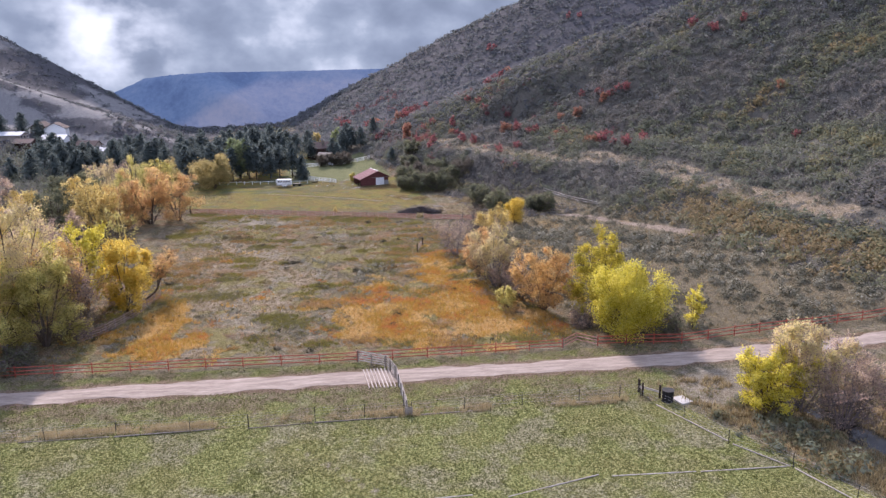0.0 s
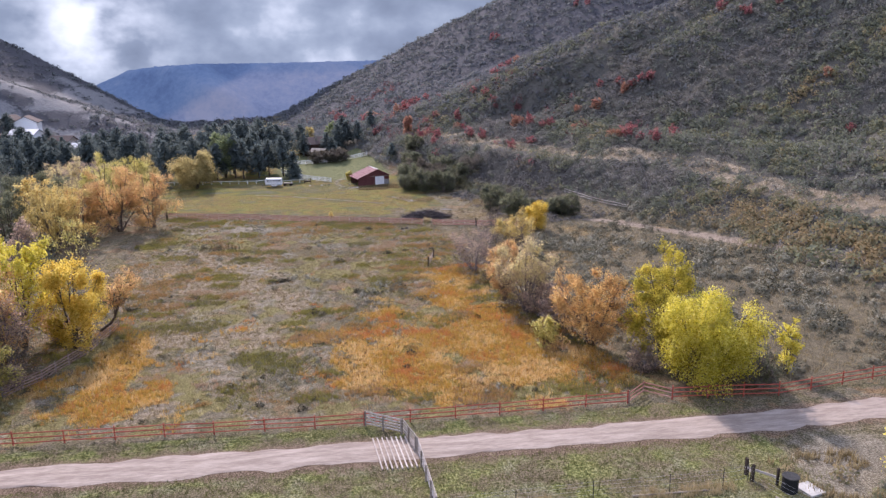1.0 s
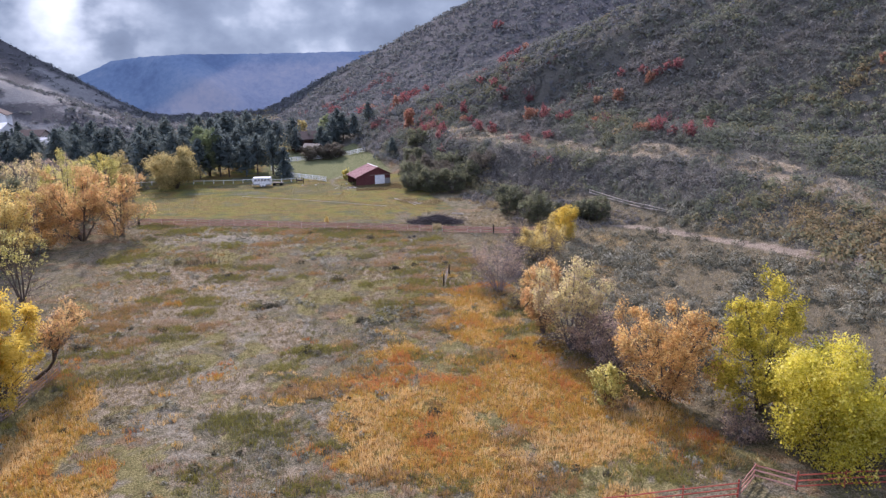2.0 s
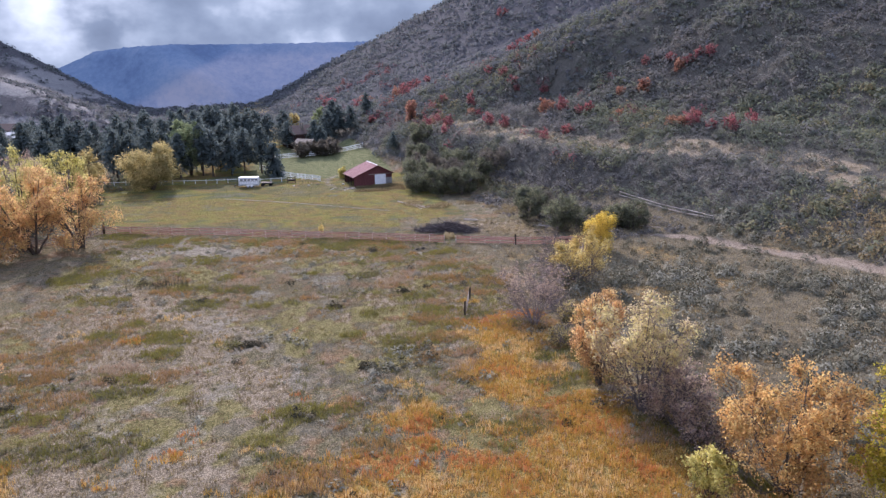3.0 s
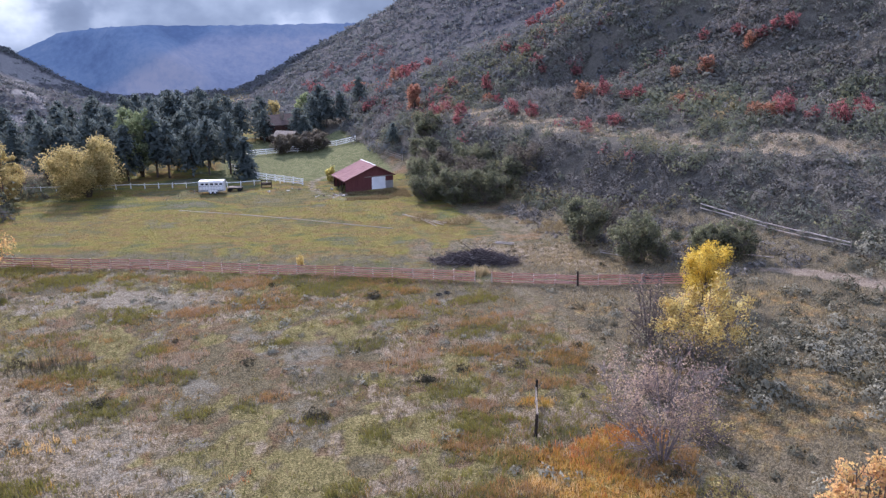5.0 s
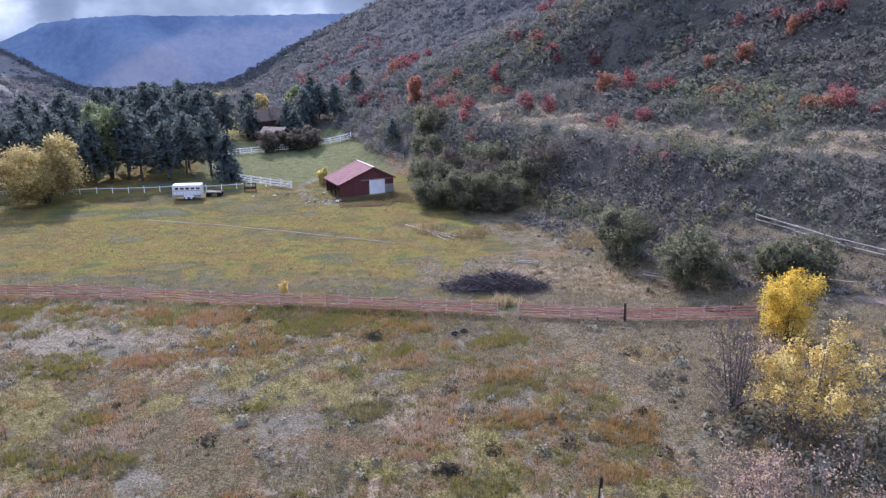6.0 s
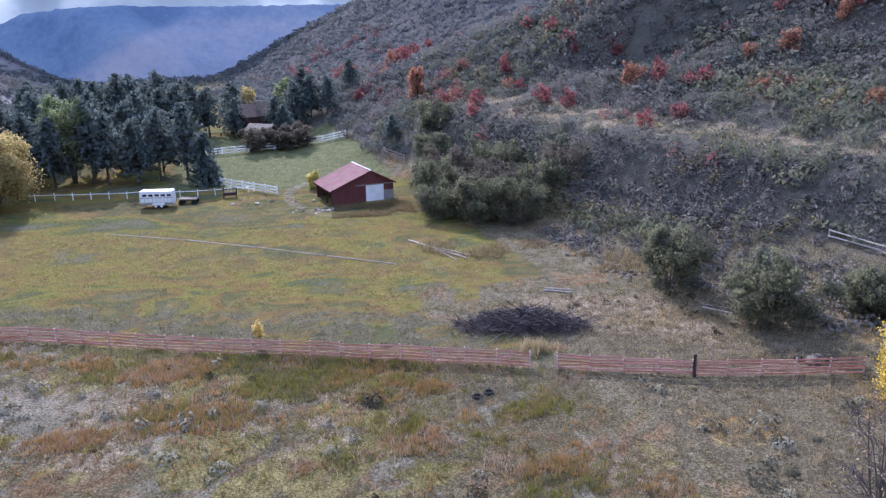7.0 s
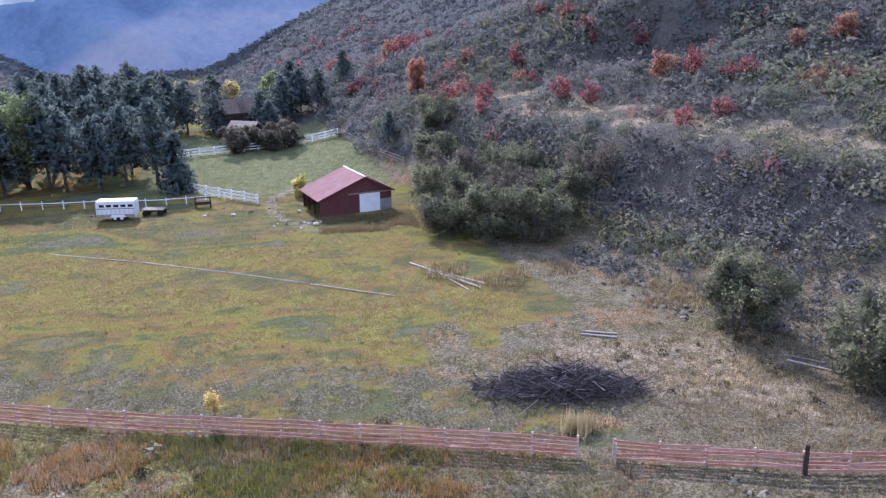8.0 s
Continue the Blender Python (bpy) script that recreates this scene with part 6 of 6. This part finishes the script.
# ---- barn ----
barn = thing("barn", pose(3.1, 228.0, -0.1, 0, 0, 16.5), "dark red board barn with a faded red metal roof", "barn")
W, L, EL, ER, RX0, RZ0 = 9.2, 7.0, 2.45, 2.95, 5.7, 4.75
wall = part("front_wall", prism(bmesh.new(), [(0, -0.3), (W, -0.3), (W, ER), (RX0, RZ0), (0, EL)], 0, 0.14), BARN_RED, barn)
part("back_wall", prism(bmesh.new(), [(0, -0.3), (W, -0.3), (W, ER), (RX0, RZ0), (0, EL)], L - 0.14, L), BARN_RED, barn)
part("side_wall", box(bmesh.new(), W - 0.14, W, 0.145, L - 0.145, -0.3, ER - 0.05), BARN_RED, barn)
part("inner_wall", box(bmesh.new(), 2.0, 2.12, 0.145, L - 0.145, -0.3, 3.1), WOOD_DARK, barn)
for i in range(46):
    x = 0.1 + 0.2 * i
    top = EL + (RZ0 - EL) * x / RX0 if x < RX0 else RZ0 - (RZ0 - ER) * (x - RX0) / (W - RX0)
    if top > 0.2 and not (5.0 < x < 7.65):
        part("batten", box(bmesh.new(), x - 0.02, x + 0.02, -0.022, 0.0, -0.2, top - 0.12), BARN_RED, wall)
for i in range(4):
    y = 0.12 + (L - 0.24) * i / 3
    part("post", box(bmesh.new(), 0.0, 0.16, y - 0.08, y + 0.08, -0.3, EL - 0.02, 0.01), WOOD_DARK, barn)
part("header_beam", box(bmesh.new(), 0.0, 0.14, 0.15, L - 0.15, EL - 0.5, EL - 0.1), BARN_RED, barn)


def roof_side(xa, za, xb, zb, nm):
    bm = bmesh.new()
    d = Vector((xb - xa, 0, zb - za))
    up = d.cross(Vector((0, -1, 0))).normalized()
    up = up if up.z > 0 else -up
    prism(bm, [(xa, za), (xb, zb), (xb + up.x * 0.07, zb + up.z * 0.07), (xa + up.x * 0.07, za + up.z * 0.07)], -0.4, L + 0.35)
    side = part(nm, bm, ROOF_RED, barn)
    for i in range(20):
        y = -0.38 + (L + 0.72) * i / 19
        part("rib", beam(bmesh.new(), Vector((xa, y, za)) + up * 0.085, Vector((xb, y, zb)) + up * 0.085, 0.05, 0.035), ROOF_RED, side)


roof_side(-0.35, EL - 0.12, RX0, RZ0 + 0.02, "roof_slope")
roof_side(RX0, RZ0 + 0.02, W + 0.3, ER - 0.13, "roof_slope")
part("ridge_cap", beam(bmesh.new(), (RX0, -0.42, RZ0 + 0.13), (RX0, L + 0.37, RZ0 + 0.13), 0.24, 0.05, 0.02), WHITE, barn, "pale ridge cap")
for xa, za, xb, zb in ((-0.35, EL - 0.12, RX0, RZ0 + 0.02), (RX0, RZ0 + 0.02, W + 0.3, ER - 0.13)):
    part("barge_board", beam(bmesh.new(), (xa, -0.42, za - 0.02), (xb, -0.42, zb - 0.02), 0.04, 0.2), BARN_RED, barn)
door = part("sliding_door", box(bmesh.new(), 5.0, 7.65, -0.1, -0.03, 0.05, 2.7, 0.01), WHITE_METAL, barn, "white sliding double door")
for x in (5.05, 6.33, 7.6):
    part("door_stile", box(bmesh.new(), x - 0.05, x + 0.05, -0.125, -0.1, 0.08, 2.68), WHITE, door)
part("door_track", box(bmesh.new(), 3.6, 9.1, -0.14, -0.02, 2.74, 2.86), WOOD_GREY, barn, "weathered grey door track")
part("tin_panel", box(bmesh.new(), 7.68, 9.18, -0.09, -0.025, -0.1, 1.85), TIN, barn, "grey corrugated tin panel")

# yard clutter beside the barn
for i in range(34):
    x, y = 2.2 + rng.normal(0, 1.8), 226.2 + rng.normal(0, 0.9)
    if i > 22:
        x, y = -5 + rng.normal(0, 2.5), 233 + rng.normal(0, 1.6)
    s = rng.uniform(0.12, 0.4)
    bm = bmesh.new()
    bmesh.ops.create_icosphere(bm, subdivisions=1, radius=s)
    for v in bm.verts:
        v.co += Vector(rng.normal(0, s * 0.18, 3))
        v.co.z *= 0.6
    ob = part("yard_rock", bm, ROCK if i % 3 else PALE_STONE)
    ob.location = (x, y, H(x, y) + s * 0.2)
    tagged(ob, "pale rock lying in the barn yard" if i % 3 == 0 else "grey rock in the barn yard", "rock", "rocks of the barn yard")

# ---- horse trailer ----
trailer = thing("horse_trailer", pose(-20.7, 232.9, H(-20.7, 232.9), 0, 0, -4), "white horse trailer with two axles on the pasture", "trailer")
body = part("body", prism(bmesh.new(), [(-2.2, 0.5), (2.2, 0.5), (2.2, 2.2), (2.1, 2.34), (-2.1, 2.34), (-2.2, 2.2)], -0.95, 0.95), WHITE_METAL, trailer)
part("roof", box(bmesh.new(), -2.18, 2.18, -0.9, 0.9, 2.344, 2.41, 0.03), WHITE, trailer)
part("side_stripe", box(bmesh.new(), -2.15, 2.15, -0.965, -0.953, 1.5, 1.56), DARK_STEEL, body, "dark side stripe")
for i in range(5):
    x = -1.8 + 0.82 * i
    part("side_window", box(bmesh.new(), x, x + 0.56, -0.968, -0.954, 1.72, 2.02), GLASS_DARK, body, "dark side window")
for i in range(9):
    x = -2.05 + 0.51 * i
    part("side_rib", box(bmesh.new(), x - 0.02, x + 0.02, -0.97, -0.953, 0.55, 1.45), STEEL, body)
part("lower_panel", box(bmesh.new(), -2.16, 2.16, -0.962, -0.952, 0.52, 0.85), STEEL, body, "grey lower side panel")
for x in (-0.15, 0.62):
    for y in (-0.86, 0.86):
        bm = bmesh.new()
        bmesh.ops.create_cone(bm, cap_ends=True, segments=18, radius1=0.36, radius2=0.36, depth=0.22, matrix=Matrix.Translation((x, y, 0.36)) @ Matrix.Rotation(radians(90), 4, "X"))
        wheel = part("wheel", bm, RUBBER, trailer)
        bm = bmesh.new()
        bmesh.ops.create_cone(bm, cap_ends=True, segments=14, radius1=0.2, radius2=0.2, depth=0.25, matrix=Matrix.Translation((x, y, 0.36)) @ Matrix.Rotation(radians(90), 4, "X"))
        part("rim", bm, WHITE_METAL, wheel)
part("fender", prism(bmesh.new(), [(-0.62, 0.5), (-0.5, 0.8), (1.0, 0.8), (1.1, 0.5)], -1.06, -0.953), WHITE, trailer)
part("drawbar", beam(bmesh.new(), (-2.2, 0, 0.5), (-3.4, 0, 0.45), 0.12, 0.1), DARK_STEEL, trailer)
part("jack", pole(bmesh.new(), (-3.2, 0, 0.0), (-3.2, 0, 0.8), 0.04, 0.04), STEEL, trailer)

wagon = thing("flat_wagon", pose(-16.9, 234.4, H(-16.9, 234.4), 0, 0, -6), "grey flat wagon parked beside the trailer", "wagon")
part("deck", box(bmesh.new(), -1.3, 1.3, -0.8, 0.8, 0.75, 0.87, 0.02), WOOD_GREY, wagon)
for x in (-0.9, 0.9):
    for y in (-0.7, 0.7):
        bm = bmesh.new()
        bmesh.ops.create_cone(bm, cap_ends=True, segments=14, radius1=0.36, radius2=0.36, depth=0.16, matrix=Matrix.Translation((x, y, 0.36)) @ Matrix.Rotation(radians(90), 4, "X"))
        part("wheel", bm, RUBBER, wagon)
part("axle_frame", box(bmesh.new(), -1.1, 1.1, -0.3, 0.3, 0.5, 0.746), DARK_STEEL, wagon)

feeder = thing("hay_feeder", pose(-11.4, 236.6, H(-11.4, 236.6), 0, 0, 5), "dark wooden hay feeder at the fence", "feeder")
part("trough_box", box(bmesh.new(), -1.0, 1.0, -0.5, 0.5, 0.45, 0.85, 0.02), WOOD_DARK, feeder)
for x in (-0.9, 0.9):
    for y in (-0.42, 0.42):
        part("leg", box(bmesh.new(), x - 0.06, x + 0.06, y - 0.06, y + 0.06, -0.1, 1.35), WOOD_DARK, feeder)
part("top_rail", box(bmesh.new(), -1.0, 1.0, -0.06, 0.06, 1.25, 1.37), WOOD_DARK, feeder)

# ---- brush pile ----
gen = np.random.default_rng(77)
STICKS, t_, b_ = node_mat("grey_dead_branches")
isl_ = t_.nodes.new("ShaderNodeNewGeometry").outputs["Random Per Island"]
t_.links.new(mix(t_, 0.4, ramp(t_, isl_, (0.0, (0.035, 0.03, 0.032)), (0.45, (0.10, 0.083, 0.086)), (0.75, (0.22, 0.19, 0.185)), (1.0, (0.46, 0.42, 0.40))), ramp(t_, grain(t_, 5.0), (0.35, (0.03, 0.026, 0.026)), (0.65, (0.14, 0.115, 0.11)))), b_.inputs["Base Color"])
b_.inputs["Roughness"].default_value = 0.95
paths = []
for i in range(1900):
    px = 17.2 + np.clip(gen.normal(0, 2.3), -5.2, 5.0)
    py = 181.9 - 0.14 * (px - 17.2) + gen.normal(0, 0.8)
    q = px - 17.2
    crest = 1.15 * math.exp(-((q - 0.6) / 1.7) ** 2) + 0.8 * math.exp(-((q + 2.6) / 1.3) ** 2) + 0.75 * math.exp(-((q - 3.4) / 1.2) ** 2) + 0.3
    k = crest * max(0.0, 1 - ((py - 181.9 + 0.14 * q) / 2.1) ** 2) * max(0.0, 1 - (q / 7) ** 2)
    a, tilt, long = gen.normal(0, 0.9) + 0.3 * math.sin(q), gen.normal(0, 0.4), gen.gamma(3.0, 0.42) + 0.35
    d = Vector((math.cos(a) * long / 2, math.sin(a) * long / 2 * 0.7, math.sin(tilt) * long / 2))
    c0 = Vector((px, py, max(H(px, py) + gen.random() ** 0.6 * k, H(px, py) + min(abs(d.z), 0.25) + 0.03)))
    r = gen.uniform(0.012, 0.045)
    paths.append([(c0 - d, r), (c0 + Vector(gen.normal(0, 0.1, 3)), r * 0.8), (c0 + d, r * 0.35)])
v, f = tubes(paths, 4)
o = np.array([17.0, 181.9, H(17.0, 181.9)])
pile = new("brush_heap", mesh_of("brush_heap", v - o, f, STICKS, True))
pile.location = o
tagged(pile, "dark heap of cut branches on the meadow", "brush heap", kind="stuff")

# ---- posts standing in the fields ----
for x, y, h, r, lab in ((26.4, 170.8, 1.7, 0.13, "stout dark post in the plank fence"), (12.6, 140.6, 1.7, 0.12, "dark wooden gate post in the dry field"), (14.2, 146.0, 1.6, 0.11, "dark wooden gate post in the dry field"), (-40.7, 190.4, 2.0, 0.16, "thick dark corner post of the field"), (17.3, 173.7, 1.25, 0.06, "pale leaning post at the fence gap")):
    bm = bmesh.new()
    pole(bm, (0, 0, -0.3), (rng.normal(0, 0.05), rng.normal(0, 0.05), h), r, r * 0.85, 9)
    ob = part("gate_post", bm, WOOD_DARK if r > 0.08 else POST_PALE)
    ob.location = (x, y, H(x, y))
    tagged(ob, lab, "post")
gate = thing("field_gate", (12.9, 141.2, H(12.9, 141.2)), "grey open rail gate in the dry field", "gate")
for k in range(4):
    part("rail", beam(bmesh.new(), (0, 0, 0.35 + 0.3 * k), (1.1, 4.2, 0.35 + 0.3 * k), 0.04, 0.1), WOOD_GREY, gate)
for q in (0.05, 0.5, 0.95):
    part("stile", box(bmesh.new(), 1.1 * q - 0.05, 1.1 * q + 0.05, 4.2 * q - 0.05, 4.2 * q + 0.05, 0.05, 1.35), WOOD_GREY, gate)

# ---- rocks of the bank and old tyres ----
gen = np.random.default_rng(88)
for i in range(110):
    q = gen.random()
    x, y = 28.5 + 2.5 * q + gen.normal(0, 1.2), 207.5 - 17 * q + gen.normal(0, 0.8)
    s = gen.uniform(0.1, 0.34)
    bm = bmesh.new()
    bmesh.ops.create_icosphere(bm, subdivisions=1, radius=s)
    for v in bm.verts:
        v.co += Vector(gen.normal(0, s * 0.2, 3))
        v.co.z *= 0.75
    ob = part("bank_rock", bm, ROCK)
    ob.location = (x, y, H(x, y) + s * 0.2)
    tagged(ob, "grey rock tumbled along the bank", "rock", "rocks of the bank")
for x, y, s in ((35.6, 170.9, 0.5), (36.4, 171.4, 0.42), (35.0, 171.6, 0.36), (37.1, 171.0, 0.3)):
    bm = bmesh.new()
    bmesh.ops.create_icosphere(bm, subdivisions=2, radius=s)
    for v in bm.verts:
        v.co += Vector(gen.normal(0, s * 0.1, 3))
        v.co.z *= 0.8
    ob = part("dark_boulder", bm, WOOD_DARK if s < 0.4 else ROCK)
    ob.location = (x, y, H(x, y) + s * 0.3)
    tagged(ob, "dark boulder heaped at the fence end", "rock", "boulders at the fence end")
for x, y in ((10.8, 170.9), (11.7, 171.3)):
    bm = bmesh.new()
    n = 16
    ring = [[bm.verts.new(((0.28 + 0.09 * math.cos(b)) * math.cos(a), (0.28 + 0.09 * math.cos(b)) * math.sin(a), 0.1 + 0.09 * math.sin(b))) for b in [6.2832 * j / 6 for j in range(6)]] for a in [6.2832 * i / n for i in range(n)]]
    for i in range(n):
        for j in range(6):
            bm.faces.new((ring[i][j], ring[(i + 1) % n][j], ring[(i + 1) % n][(j + 1) % 6], ring[i][(j + 1) % 6]))
    ob = part("old_tyre", bm, RUBBER)
    ob.location = (x, y, H(x, y))
    tagged(ob, "worn black tyre lying in dry grass", "tyre")


# ---- houses ----
def house(m, w, d, eave, ridge, wall_mat, roof_mat, label, windows=3, chimney=False):
    root = thing("house", m, label, "house")
    shell = part("wall", prism(bmesh.new(), [(-w / 2, -0.6), (w / 2, -0.6), (w / 2, eave), (0, ridge), (-w / 2, eave)], -d / 2, d / 2), wall_mat, root)
    for s in (-1, 1):
        bm = bmesh.new()
        prism(bm, [(0, ridge + 0.02), (s * (w / 2 + 0.5), eave - 0.28 * (ridge - eave) / 2), (s * (w / 2 + 0.5), eave - 0.28 * (ridge - eave) / 2 + 0.18), (0, ridge + 0.22)], -d / 2 - 0.5, d / 2 + 0.5)
        part("roof", bm, roof_mat, root)
    for i in range(windows):
        x = -w / 2 + w * (i + 0.5) / windows
        win = part("window", box(bmesh.new(), x - 0.55, x + 0.55, -d / 2 - 0.05, -d / 2 - 0.004, 1.0, 2.2), WHITE, root)
        part("pane", box(bmesh.new(), x - 0.45, x + 0.45, -d / 2 - 0.07, -d / 2 - 0.052, 1.1, 2.1), GLASS_DARK, win)
    if chimney:
        part("chimney", box(bmesh.new(), w * 0.2, w * 0.2 + 0.8, -0.4, 0.4, eave, ridge + 0.9), ROCK, root)
    return root


house(pose(-11.0, 288.5, H(-11.0, 288.5), 0, 0, -58), 6.4, 8, 4.4, 6.4, LOG_WALL, ROOF_BROWN, "dark brown timber house among spruces", 3, True)
house(pose(-9.0, 279.5, H(-9.0, 279.5), 0, 0, 62), 3.0, 4.6, 2.4, 3.4, LOG_WALL, WOOD_GREY, "small dark shed with a weathered grey roof", 1)
house(pose(-57.5, 236.5, H(-57.5, 236.5), 0, 0, 80), 3.4, 6.0, 2.2, 3.3, BARN_RED, ROOF_RED, "small red shed under the willows", 1)
for x, y, w, d, e, r, wm, rm, lab, a in ((-117, 314, 8.5, 9, 3.6, 5.2, WHITE, ROOF_PALE, "white building with a pale metal roof", 85), (-121, 327, 8, 9, 5.2, 7.2, WHITE, ROOF_BROWN, "white two-storey house on the slope", 10),
                                         (-131, 309, 7, 9, 2.4, 3.4, WOOD_GREY, ROOF_PALE, "low shed with a white metal roof", 85), (-106, 318, 6, 8, 2.6, 4.2, WOOD_GREY, ROOF_BROWN, "grey house with a brown roof", 80), (-98.5, 312, 5, 8, 2.4, 3.6, WHITE, ROOF_PALE, "low white house below the slope", 80), (-128, 330, 6, 8, 3, 5, LOG_WALL, ROOF_BROWN, "brown house on the slope", 0), (-124, 303, 8, 6, 2.6, 3.8, LOG_WALL, ROOF_BROWN, "brown low house among trees", 90)):
    house(pose(x, y, H(x, y) - 0.1, 0, 0, a), w, d, e, r, wm, rm, lab, 3)
for x, y, s in ((-131, 318, 0.8), (-125, 319, 0.75), (-112, 321, 0.5), (-110, 311, 0.45), (-103, 309, 0.5), (-122, 308, 0.4), (-92, 305, 0.8), (-86, 300, 0.8), (-95, 322, 0.55), (-136, 312, 0.7)):
    spruce(3, x, y, s, x * 31)

# ---- plank bridge over the creek ----
bridge = thing("plank_bridge", pose(52.4, 67.2, 0.0, 0, 0, 8), "dark weathered plank bridge over the creek", "bridge")
for i in range(9):
    part("plank", box(bmesh.new(), -2.4, 2.4, -1.35 + 0.3 * i, -1.09 + 0.3 * i, 0.22, 0.3, 0.01), WOOD_DARK if i % 3 else WOOD_BROWN, bridge)
for y in (-1.1, 1.1):
    part("beam", box(bmesh.new(), -2.5, 2.5, y - 0.12, y + 0.12, -0.1, 0.216, 0.01), WOOD_DARK, bridge)
